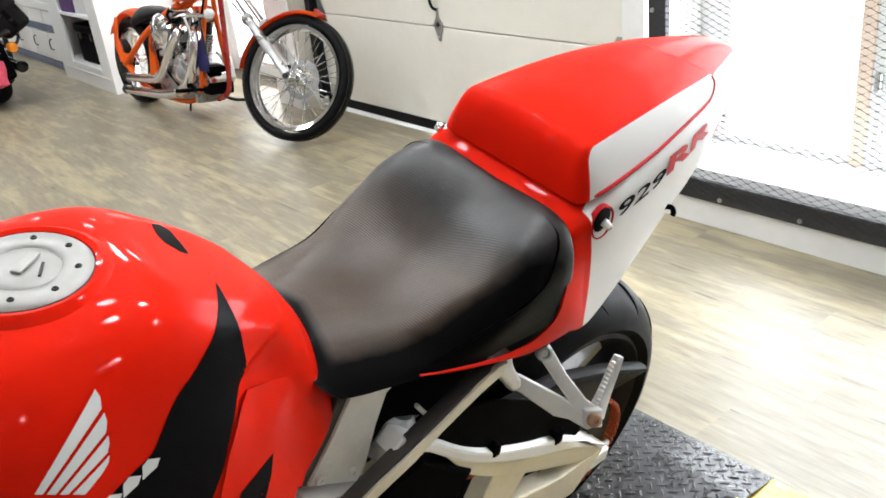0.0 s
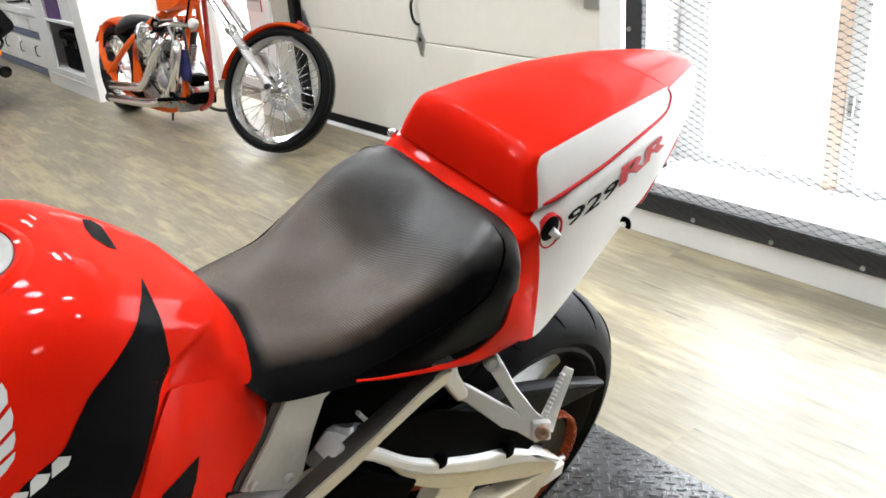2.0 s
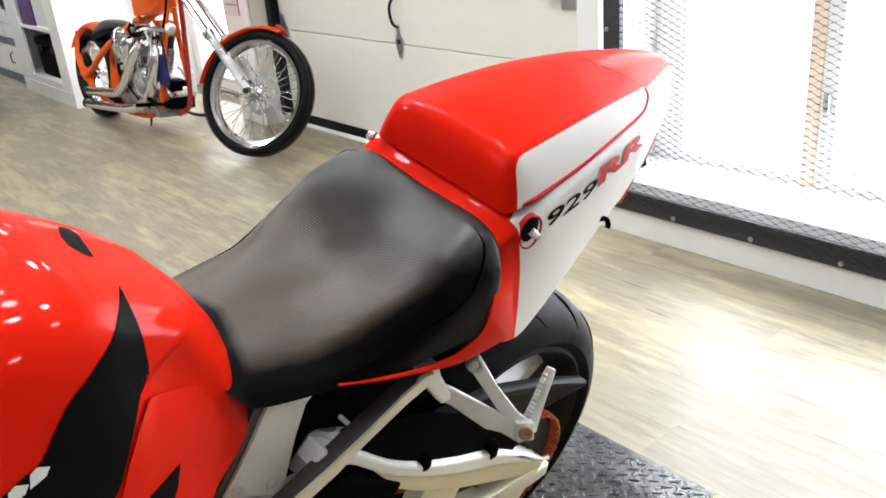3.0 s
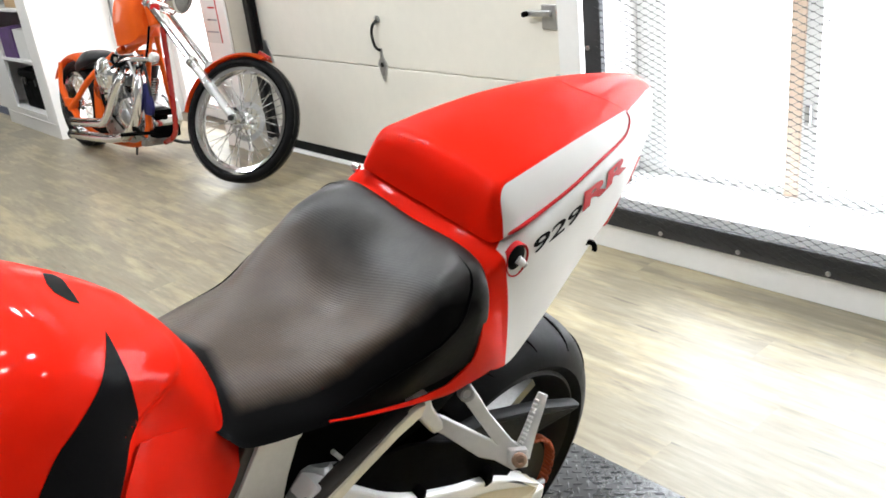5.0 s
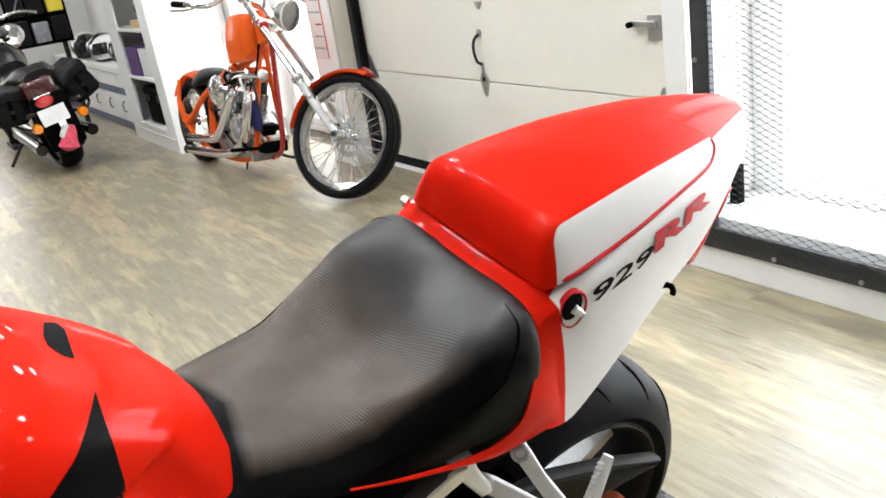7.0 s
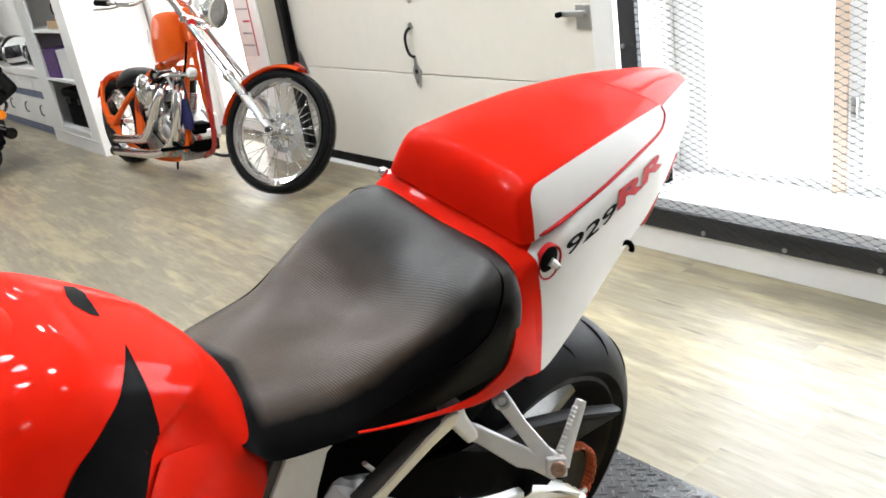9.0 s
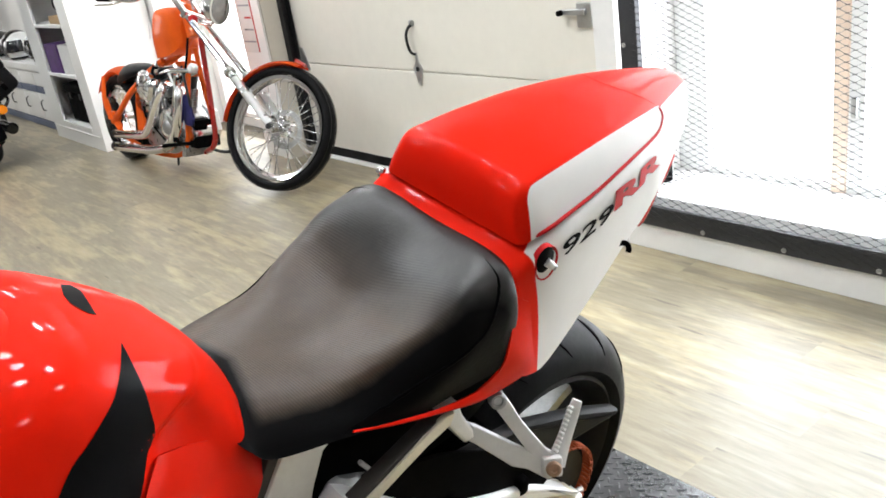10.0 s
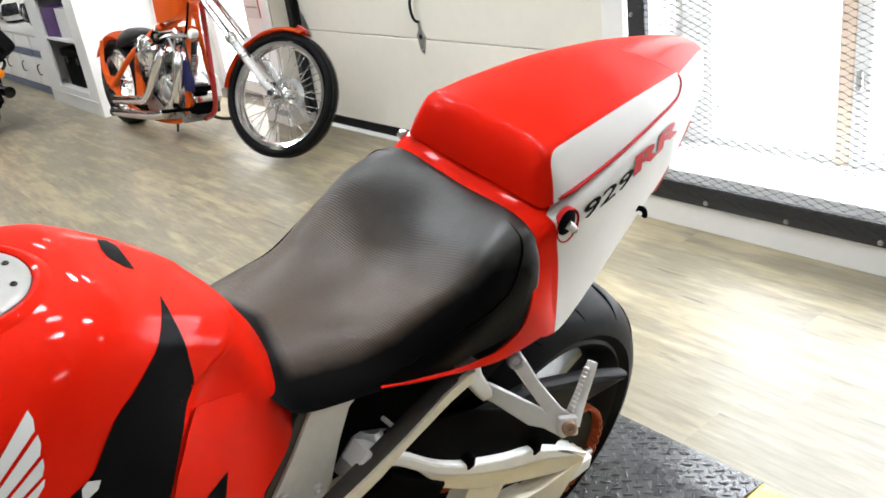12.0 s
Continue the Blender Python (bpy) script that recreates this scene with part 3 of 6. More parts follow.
def garage_door():
    d = thing("garage_door", Matrix.Translation((2.72, 0, 0)), "closed cream sectional overhead garage door", "garage door")
    z = 0.03
    for k in range(5):
        h = 0.52
        bm = span((0, 2.12, z + 0.0015), (0.045, 4.66, z + h - 0.0015), 0.004)
        part("panel", bm, door_paint, d)
        z += h + 0.002
    part("bottom_seal", span((-0.006, 2.12, 0.004), (0.05, 4.66, 0.058), 0.006), seal_rubber, d, "black rubber bottom seal")
    part("threshold", span((-0.05, 2.2, 0.0), (0.06, 4.66, 0.005), 0.001), trim_paint, d, "pale metal threshold strip")
    # lift handle on the first joint
    y0 = 3.49
    part("handle_plate", plate([(-0.036, 0.567), (-0.010, 0.60), (-0.007, 0.645), (0.007, 0.645), (0.010, 0.60), (0.036, 0.567), (0.008, 0.482), (-0.006, 0.482)], 0, 0.006, 0.0015, m=Matrix.Translation((-0.001, y0, 0)) @ pose(0, 0, 0, 0, 0, -90) @ Matrix.Translation((0, -0.006, 0))), galvanised, d, "diamond-shaped galvanised handle plate")
    part("handle", tube(smooth_line([(-0.008, y0, 0.635), (-0.026, y0 + 0.010, 0.652), (-0.034, y0 + 0.016, 0.69), (-0.034, y0 + 0.016, 0.735), (-0.024, y0 + 0.008, 0.765), (-0.008, y0, 0.778)], 6), 0.0072, 10), dark_metal, d, "curved dark pull handle")
    part("handle_eye", lathe([(0.008, -0.003), (0.017, -0.003), (0.017, 0.003), (0.008, 0.003)], Matrix.Translation((-0.005, y0, 0.785)) @ pose(0, 0, 0, 0, 90, 0), 20, closed=True), galvanised, d, "round galvanised handle eye")
    part("lock_knob", rod((-0.012, y0, 0.565), (0.0, y0, 0.565), 0.012, bevel=0.003), dark_metal, d)
    part("screw", bolt((-0.008, y0, 0.5), (-1, 0, 0), 0.006), galvanised, d)
    part("upper_bracket", plate([(-0.03, 0.93), (0.03, 0.93), (0.008, 0.895), (-0.008, 0.895)], 0, 0.005, 0.001, m=Matrix.Translation((-0.001, y0 - 0.02, 0)) @ pose(0, 0, 0, 0, 0, -90) @ Matrix.Translation((0, -0.005, 0))), galvanised, d)
    # slide latch by the post
    part("latch_plate", span((-0.012, 2.34, 0.775), (-0.001, 2.415, 0.87), 0.003), galvanised, d, "galvanised slide latch")
    part("latch_bolt", span((-0.03, 2.36, 0.825), (-0.012, 2.49, 0.848), 0.004), galvanised, d)
    part("latch_knob", rod((-0.03, 2.475, 0.836), (-0.055, 2.475, 0.836), 0.011, bevel=0.003), black_plastic, d)
    part("hinge", plate([(-0.05, 0.51), (0.03, 0.51), (0.03, 0.60), (0.0, 0.60)], 0, 0.005, 0.001, m=Matrix.Translation((-0.001, 2.36, 0)) @ pose(0, 0, 0, 0, 0, -90) @ Matrix.Translation((0, -0.005, 0))), galvanised, d, "galvanised roller hinge")
    part("hinge", plate([(-0.03, 0.51), (0.05, 0.51), (0.0, 0.64), (-0.03, 0.64)], 0, 0.005, 0.001, m=Matrix.Translation((-0.001, 4.58, 0)) @ pose(0, 0, 0, 0, 0, -90) @ Matrix.Translation((0, -0.005, 0))), galvanised, d, "galvanised roller hinge")
    return d


garage_door()
track = bmesh.new()
for lo, hi in (((2.655, 4.612, 0.05), (2.661, 4.66, 2.25)), ((2.661, 4.654, 0.05), (2.712, 4.66, 2.25)), ((2.706, 4.612, 0.05), (2.712, 4.654, 2.25))):
    span(lo, hi, 0.0015, bm=track)
solid("door_track", track, dark_metal, "dark steel vertical roller track of the garage door", "door track", smooth=False)


def mesh_window():
    w = thing("window_1", Matrix(), "tall white-framed window, blown out by daylight", "window")
    w["kind"] = "structure"
    px = 2.90
    part("window_sill", span((WALL + 0.02, 0.2, 0.156), (px + 0.04, 2.083, 0.2), 0.004), window_white, w)
    part("window_frame", span((px - 0.03, 1.955, 0.2), (px + 0.04, 2.083, 2.2), 0.004), window_white, w, "white painted side stile")
    part("window_frame", span((px - 0.02, 0.2, 0.2), (px + 0.03, 1.37, 0.23), 0.003), window_white, w)
    part("window_frame", span((px - 0.02, 1.475, 0.2), (px + 0.03, 1.955, 0.23), 0.003), window_white, w)
    part("post", span((px - 0.03, 1.425, 0.2), (px + 0.03, 1.475, 2.2), 0.003), peach_wood, w, "peach wooden post")
    part("stile", span((px - 0.025, 1.37, 0.2), (px + 0.03, 1.4245, 2.2), 0.003), window_white, w)
    part("latch", box((px - 0.035, 1.398, 0.5), (0.02, 0.022, 0.07), 0.006), galvanised, w, "small grey latch")
    for lo, hi in ((0.2, 1.37), (1.475, 1.955)):
        p = part("pane", span((px, lo, 0.23), (px + 0.006, hi, 2.2)), glass, w)
        p.visible_shadow = False
    return w


mesh_window()


def glass_door():
    d = thing("door_1", Matrix.Translation((2.88, 4.98, 0)), "white-framed glass door flooded with daylight", "door")
    d["kind"] = "structure"
    for lo, hi in (((0, 0.002, 0.0), (0.05, 0.09, 2.11)), ((0, 1.19, 0.0), (0.05, 1.278, 2.11)), ((0.001, 0.091, 0.0), (0.049, 1.189, 0.10)), ((0.001, 0.091, 2.02), (0.049, 1.189, 2.11))):
        part("door_frame", span(lo, hi, 0.003), trim_paint, d)
    p = part("pane", span((0.02, 0.0915, 0.1005), (0.026, 1.1885, 2.0195)), glass, d)
    p.visible_shadow = False
    part("handle", tube(smooth_line([(-0.002, 0.05, 0.95), (-0.05, 0.05, 0.97), (-0.05, 0.05, 1.13), (-0.002, 0.05, 1.15)], 4), 0.009, 10), chrome, d)


glass_door()
solid("black_post_stub", span((2.70, 2.022, 0.2), (2.74, 2.059, 0.345), 0.004), black_plastic, "short black block standing on the window sill", "block")
setting("backdrop", span((5.2, -6, -1), (5.25, 11, 5)), sky_glow, "overexposed white daylight outside the window", "backdrop")


def mesh_guard():
    g = thing("mesh_guard", Matrix.Translation((WALL - 0.02, 0, 0)), "black iron frame holding expanded metal mesh over the window", "mesh guard")
    y0, y1, z0, z1, w = 0.05, 2.056, 0.1005, 2.3, 0.073
    part("frame_bar", span((-0.006, y0, z0), (0.02, y1, z0 + w), 0.003), black_iron, g)
    part("frame_bar", span((-0.006, y0, z1 - w), (0.02, y1, z1), 0.003), black_iron, g)
    part("frame_bar", span((-0.0055, y1 - w, z0 + w + 0.0005), (0.02, y1, z1 - w - 0.0005), 0.003), black_iron, g)
    part("frame_bar", span((-0.0055, y0, z0 + w + 0.0005), (0.02, y0 + w, z1 - w - 0.0005), 0.003), black_iron, g)
    # inner flat that clamps the mesh
    part("clamp_bar", span((-0.0085, y0 + 0.03, z0 + w - 0.022), (-0.0065, y1 - 0.03, z0 + w + 0.004), 0.001), black_iron, g)
    for k in range(7):
        part("bolt", bolt((-0.006, 1.745 - 0.3015 * k, 0.1165), (-1, 0, 0), 0.0085, 0.006), galvanised, g)
    for k in range(7):
        part("bolt", bolt((-0.006, y1 - 0.018, 0.45 + 0.3055 * k), (-1, 0, 0), 0.0085, 0.006), galvanised, g)
    # expanded metal: thin zigzag strands that meet in thicker bonds
    bm = bmesh.new()
    lw, sw, t = 0.0508, 0.0223, 0.00040
    rows, cols = int((z1 - 0.1267 - 0.03) / sw), int((y1 - 0.0891 - 0.045) / (lw / 2))

    def strand(line, half_x, half_z):
        prev = None
        for x, y, z in line:
            ring = [bm.verts.new((x + dx, y, z + dz)) for dx, dz in ((-half_x, -half_z), (half_x, -half_z * 0.4), (half_x, half_z), (-half_x, half_z * 0.4))]
            if prev:
                for k in range(4):
                    bm.faces.new((prev[k], prev[(k + 1) % 4], ring[(k + 1) % 4], ring[k]))
            prev = ring

    for r in range(rows):
        for s in (0, 1):
            strand([(-0.0115 + (0.0014 if c % 2 else -0.0014), 0.0891 + c * lw / 2, 0.1267 + (r + s) * sw + (0.5 - s) * sw * (c % 2)) for c in range(cols + 1)], 0.0009, t)
        for c in range(cols + 1):
            y, z = 0.0891 + c * lw / 2, 0.1267 + (r + 0.5 * (c % 2)) * sw
            strand([(-0.0115, y - 0.0055, z), (-0.0115, y - 0.0035, z), (-0.0115, y + 0.0035, z), (-0.0115, y + 0.0055, z)], 0.0016, 0.0011)
    ob = part("expanded_metal", bm, mesh_iron, g, "diamond expanded metal mesh", smooth=False)
    ob["kind"] = "stuff"
    return g


mesh_guard()


def floor_mat():
    """Tread-plate floor mat with a bevelled border, yellow along one side."""
    g = thing("floor_mat", Matrix(), "dark grey tread-plate rubber floor mat with a yellow border", "floor mat")
    x0, x1, y0, y1, h, b = -1.55, 1.497, 0.79, 1.78, 0.017, 0.106
    # distance inwards from an outer edge and the height there: a thin lip, a slope and a rounded shoulder
    slope = [(0.0, 0.0025), (b - 0.014, h - 0.0026), (b - 0.005, h - 0.0011), (b + 0.004, h - 0.0003), (b + 0.014, h)]

    def height(d):
        for (da, za), (db, zb) in zip(slope, slope[1:]):
            if d <= db:
                return za + (zb - za) * max(0.0, d - da) / (db - da)
        return h

    def slab(name, material, along, corner, inward, label=""):
        """One border strip: its cross-section run along an outer edge of the mat."""
        bm = bmesh.new()
        ends = []
        for q in (0.0, 1.0):
            base = Vector(corner) + Vector(along) * q
            low = [bm.verts.new((base.x + inward[0] * d, base.y + inward[1] * d, 0.0005)) for d in (0.0, slope[-1][0])]
            ends.append([bm.verts.new((base.x + inward[0] * d, base.y + inward[1] * d, z)) for d, z in slope] + low[::-1])
        n = len(ends[0])
        for k in range(n):
            bm.faces.new((ends[0][k], ends[0][(k + 1) % n], ends[1][(k + 1) % n], ends[1][k]))
        bm.faces.new(ends[0]), bm.faces.new(ends[1])
        return part(name, bm, material, g, label, smooth=True, angle=24)

    c = b + 0.014
    part("mat_field", span((x0 + c, y0 + c, 0.0005), (x1 - c, y1 - c, h)), mat_rubber, g, smooth=False)
    slab("mat_bevel", mat_rubber, (0, y1 - y0 - b - c, 0), (x1, y0 + b, 0), (-1, 0))
    slab("mat_bevel", mat_rubber, (0, y1 - y0 - b - c, 0), (x0, y0 + b, 0), (1, 0))
    slab("mat_bevel", mat_rubber, (x1 - x0, 0, 0), (x0, y1, 0), (0, -1))
    slab("mat_edge", mat_yellow, (x1 - x0 - 2 * c, 0, 0), (x0 + c, y0, 0), (0, 1), "yellow bevelled edge")
    part("mat_corner", span((x1 - c, y0, 0.0005), (x1 - 0.004, y0 + b, 0.003), 0.001), mat_yellow, g, "yellow corner piece")

    def lugs(name, material, xa, xb, ya, yb, level):
        """Raised lens-shaped lugs lying crosswise on both diagonals, two to each lattice square."""
        bm = bmesh.new()
        px, py, half = 0.0335, 0.0307, math.sqrt(0.5)
        for i in range(-90, 6):
            for j in range(-15, 20):
                for turn in (0, 1):
                    cx, cy = 1.3488 + (i + 0.5 * turn) * px, 1.1825 + (j + 0.5 * turn) * py
                    if not (xa < cx < xb and ya < cy < yb):
                        continue
                    ux, uy = (half, half) if turn == 0 else (half, -half)
                    low, high = [], []
                    for l, w in ((-0.0130, 0), (-0.0075, -0.0027), (0.0075, -0.0027), (0.0130, 0), (0.0075, 0.0027), (-0.0075, 0.0027)):
                        x, y = cx + ux * l - uy * w, cy + uy * l + ux * w
                        low.append(bm.verts.new((x, y, level(x, y) - 0.0003)))
                        x, y = cx + ux * l * 0.72 - uy * w * 0.42, cy + uy * l * 0.72 + ux * w * 0.42
                        high.append(bm.verts.new((x, y, level(x, y) + 0.0026)))
                    bm.faces.new(high)
                    for q in range(6):
                        bm.faces.new((low[q], low[(q + 1) % 6], high[(q + 1) % 6], high[q]))
        ob = part(name, bm, material, g, smooth=True, angle=60)
        ob["kind"] = "stuff"

    lugs("tread_lug", mat_rubber, x0 + b, x1 - 0.006, y0 + b + 0.006, y1 - b, lambda x, y: height(x1 - x))
    lugs("yellow_lug", mat_yellow, x0 + c, x1 - c, y0 + 0.014, y0 + b, lambda x, y: height(y - y0))
    return g


floor_mat()

# ---- the red and white sport motorcycle ----
BIKE = Matrix.Translation((1.018, 1.2305, 0.0156)) @ pose(0, 0, 0, 0, 0, 2) @ pose(0, 0, 0, 15, 0, 0)


def rounded(points, sigma, n):
    """Resamples a line evenly and rounds its corners, keeping both ends."""
    pts = np.array(points, float)
    d = np.concatenate(([0.0], np.cumsum(np.linalg.norm(np.diff(pts, axis=0), axis=1))))
    at = np.linspace(0, d[-1], n)
    fine = np.linspace(-0.5 * d[-1], 1.5 * d[-1], 4 * n)
    mirrored = [np.interp(fine, d, pts[:, i]) for i in range(2)]
    for i in range(2):
        mirrored[i] = np.where(fine < 0, 2 * pts[0, i] - np.interp(-fine, d, pts[:, i]), np.where(fine > d[-1], 2 * pts[-1, i] - np.interp(2 * d[-1] - fine, d, pts[:, i]), mirrored[i]))
    out = []
    for a in at:
        w = np.exp(-0.5 * ((fine - a) / sigma) ** 2)
        out.append((float((w * mirrored[0]).sum() / w.sum()), float((w * mirrored[1]).sum() / w.sum())))
    return out


def hump_shell():
    """The seat hump: steep rounded front, broad crown, crisp shoulders and leaning side panels."""
    rows = [(-0.120, 1.000, 0.1145, 0.990, 0.1450, 0.932), (-0.06, 1.006, 0.1100, 0.997, 0.1430, 0.942), (0.0, 1.011, 0.1055, 1.001, 0.1393, 0.953), (0.05, 1.0145, 0.100, 1.004, 0.1320, 0.961), (0.10, 1.017, 0.0945, 1.004, 0.1230, 0.967),
            (0.15, 1.018, 0.0895, 1.002, 0.1110, 0.969), (0.205, 1.0175, 0.0830, 0.998, 0.0970, 0.969), (0.27, 1.013, 0.0605, 0.9945, 0.0720, 0.963), (0.335, 1.001, 0.0395, 0.988, 0.0490, 0.956), (0.364, 0.988, 0.0250, 0.978, 0.0320, 0.946), (0.384, 0.964, 0.0085, 0.957, 0.0130, 0.939)]
    cols = [smooth_line([(r[0], r[j], 0) for r in rows], 6) for j in range(1, 6)]
    stations = []
    for k in range(1, 15):
        s = (k / 15) ** 2.4
        rise = (1 - (1 - s) ** 2.5) ** (1 / 2.5)
        stations.append((-0.157 + 0.037 * s, 0.914 + 0.086 * rise, 0.1245 * (0.93 + 0.07 * rise) - 0.010 * rise, 0.919 + 0.071 * rise, 0.1245 + 0.0205 * rise, 0.918 + 0.014 * s))
    stations += [(cols[0][k].x, *[c[k].y for c in cols]) for k in range(len(cols[0]))]
    bm = bmesh.new()
    rings = []
    for x, zc, ys, zs, ym, zm in stations:
        top = [(ys * q / 8, zc - (zc - zs) * (q / 8) ** 2.4) for q in range(9)]
        side = [(ys + (ym - ys) * q + 0.0022 * math.sin(math.pi * q), zs + (zm - zs) * q) for q in (0.33, 0.66, 1.0)]
        half = rounded(top + side, min(0.0055, 0.25 * ys + 0.0008), 30)
        ring = [(-y, z) for y, z in half[:0:-1]] + half
        rings.append([bm.verts.new((x, y, z)) for y, z in ring])
    for p, q in zip(rings, rings[1:]):
        for k in range(len(p) - 1):
            bm.faces.new((p[k], p[k + 1], q[k + 1], q[k]))
    bm.faces.new(rings[0]), bm.faces.new(rings[-1])
    return bm


def smoothstep(a, b, v):
    q = min(1.0, max(0.0, (v - a) / (b - a)))
    return q * q * (3 - 2 * q)


def knee_hollow(tank):
    """Presses the hollow for the knees into both flanks of the tank, with a firm upper crease."""
    normals = [v.normal.copy() for v in tank.data.vertices]
    for v, n in zip(tank.data.vertices, normals):
        x, y, z = v.co
        if abs(y) < 0.03:
            continue
        d = 0.906 + 0.08 * (x + 0.664) - z
        deep = smoothstep(-0.004, 0.010, d) * (1 - smoothstep(0.025, 0.085, d)) * smoothstep(-0.705, -0.645, x) * (1 - 0.8 * smoothstep(-0.63, -0.585, x)) * smoothstep(0.03, 0.07, abs(y))
        swell = math.exp(-((d + 0.008) / 0.007) ** 2) * smoothstep(-0.69, -0.64, x) * smoothstep(0.03, 0.06, abs(y))
        v.co = v.co - n * (0.0085 * deep - 0.0015 * swell)
    tank.data.update()


def sport_bike():
    g = thing("motorcycle", BIKE, "red and white sport motorcycle with black seat, leaning on its stand", "motorcycle")
    # fuel tank: x, crown, then shoulder, waist and lower edge
    tank = part("fuel_tank", loft([
        (-1.08, 0.90, 0.08, 0.885, 0.13, 0.84, 0.14, 0.72),
        (-1.00, 0.965, 0.10, 0.948, 0.175, 0.875, 0.195, 0.70),
        (-0.90, 1.013, 0.117, 0.999, 0.188, 0.91, 0.208, 0.69),
        (-0.80, 1.0205, 0.119, 1.0055, 0.173, 0.915, 0.202, 0.69),
        (-0.72, 1.012, 0.117, 0.995, 0.158, 0.905, 0.192, 0.69),
        (-0.66, 0.982, 0.105, 0.965, 0.131, 0.893, 0.170, 0.70),
        (-0.605, 0.944, 0.087, 0.926, 0.112, 0.850, 0.146, 0.72),
        (-0.565, 0.900, 0.062, 0.884, 0.108, 0.820, 0.132, 0.748),
        (-0.540, 0.858, 0.045, 0.846, 0.090, 0.798, 0.112, 0.765)], 10, 24), red_paint, g, "glossy red fuel tank")
    knee_hollow(tank)
    tt = tree_of(tank)
    # fuel cap
    cm = Matrix.Translation((-0.814, 0.0, 1.0218)) @ pose(0, 0, 0, 0, 2, 0)
    cap = part("fuel_cap", lathe([(0, 0.004), (0.030, 0.0045), (0.034, 0.003), (0.0365, 0.0045), (0.058, 0.0045), (0.0625, 0.002), (0.064, -0.012), (0, -0.012)], cm, 48), cap_metal, g, "round brushed aluminium fuel cap")
    part("cap_collar", lathe([(0.0645, -0.012), (0.0645, 0.002), (0.070, 0.004), (0.077, 0.0), (0.092, -0.016)], cm, 48), red_paint, g)
    for k in range(8):
        a = 2 * math.pi * (k + 0.3) / 8
        part("screw", bolt(cm @ Vector((0.049 * math.cos(a), 0.049 * math.sin(a), 0.004)), (0, 0, 1), 0.0034, 0.002), dark_metal, cap)
    part("key_flap", box((0, 0, 0.006), (0.034, 0.011, 0.003), 0.001, m=cm @ pose(0.004, 0.004, 0, 0, 0, 40)), cap_metal, cap)
    part("key_flap", box((0, 0, 0.006), (0.022, 0.003, 0.002), 0.0008, m=cm @ pose(0.012, -0.014, 0, 0, 0, 60)), dark_metal, cap)
    # graphics on the tank, laid on from the side and above
    for side in (-1, 1):
        d, v = (0, -0.8 * side, -0.6), (0, 0.6 * -side, 0.8)
        o = (-0.75, 0.15 * side, 0.92)
        line_r = smooth_line([(0.096, 0.097, 0), (0.091, 0.068, 0), (0.089, 0.034, 0), (0.087, 0.004, 0), (0.072, -0.014, 0), (0.0585, -0.0355, 0), (0.043, -0.059, 0), (0.029, -0.083, 0), (0.010, -0.107, 0), (-0.012, -0.14, 0), (-0.03, -0.17, 0)], 4)
        line_l = smooth_line([(-0.16, -0.11, 0), (-0.13, -0.078, 0), (-0.086, -0.043, 0), (-0.060, -0.032, 0), (-0.037, -0.024, 0), (-0.018, -0.004, 0), (0.0, 0.014, 0), (0.021, 0.027, 0), (0.041, 0.041, 0), (0.058, 0.054, 0), (0.078, 0.076, 0)], 4)
        out = [(p.x, p.y) for p in line_r + line_l]
        if side < 0:
            part("stripe", drape(patch(out, o, (1, 0, 0), v, 5), tt, d, 0.0006), decal_black, tank, "black swoosh stripe")
        for a in (((-0.0650, 0.0545), (-0.0638, 0.0460), (-0.0665, 0.0365), (-0.1336, -0.0082), (-0.1393, -0.0048)),
                  ((-0.0655, 0.0325), (-0.0660, 0.0240), (-0.0700, 0.0155), (-0.1246, -0.0136), (-0.1309, -0.0098)),
                  ((-0.0690, 0.0120), (-0.0703, 0.0050), (-0.0745, -0.0020), (-0.1157, -0.0190), (-0.1218, -0.0153)),
                  ((-0.0735, -0.0050), (-0.0765, -0.0110), (-0.0850, -0.0175), (-0.1031, -0.0268), (-0.1124, -0.0210))):
            part("wing_feather", drape(patch(a, o, (1, 0, 0), v, 4), tt, d, 0.0008), decal_white, tank, "white wing emblem feather")
        # plain blocks where the maker's lettering runs along the stripe
        for q in range(5):
            c, w = Vector((-0.044 - 0.021 * q, -0.0335 - 0.0062 * q)), 0.0085
            block = [(c.x - w, c.y - 0.010), (c.x + w * 0.9, c.y - 0.0055), (c.x + w * 1.5, c.y + 0.0015), (c.x + w * 0.2, c.y + 0.0065), (c.x - w * 0.6, c.y + 0.003)]
            part("emblem_bar", drape(patch(block, o, (1, 0, 0), v, 4), tt, d, 0.0010), decal_white, tank, "white emblem block")
    fold = [(0.061, -0.040), (0.081, -0.019), (0.112, -0.025), (0.142, -0.034), (0.157, -0.062), (0.174, -0.100), (0.158, -0.13), (0.115, -0.184), (0.0, -0.184), (0.022, -0.104), (0.041, -0.068)]
    cv = drape(patch(fold, (-0.75, -0.15, 0.92), (1, 0, 0), (0, 0.6, 0.8), 5), tt, (0, 0.8, -0.6), lambda p: 0.0008 + 0.0030 * min(1, max(0, (p.x + 0.715) / 0.06)))
    bmesh.ops.solidify(cv, geom=cv.faces[:], thickness=0.0025)
    cover = part("side_cover", cv, red_paint, g, "red side cover below the tank fold")
    tt = tree_of(tank, cover)
    far = [(-0.656, -0.012), (-0.6515, 0.022), (-0.648, 0.050), (-0.652, 0.066), (-0.663, 0.062), (-0.671, 0.030), (-0.672, 0.010), (-0.664, -0.008)]
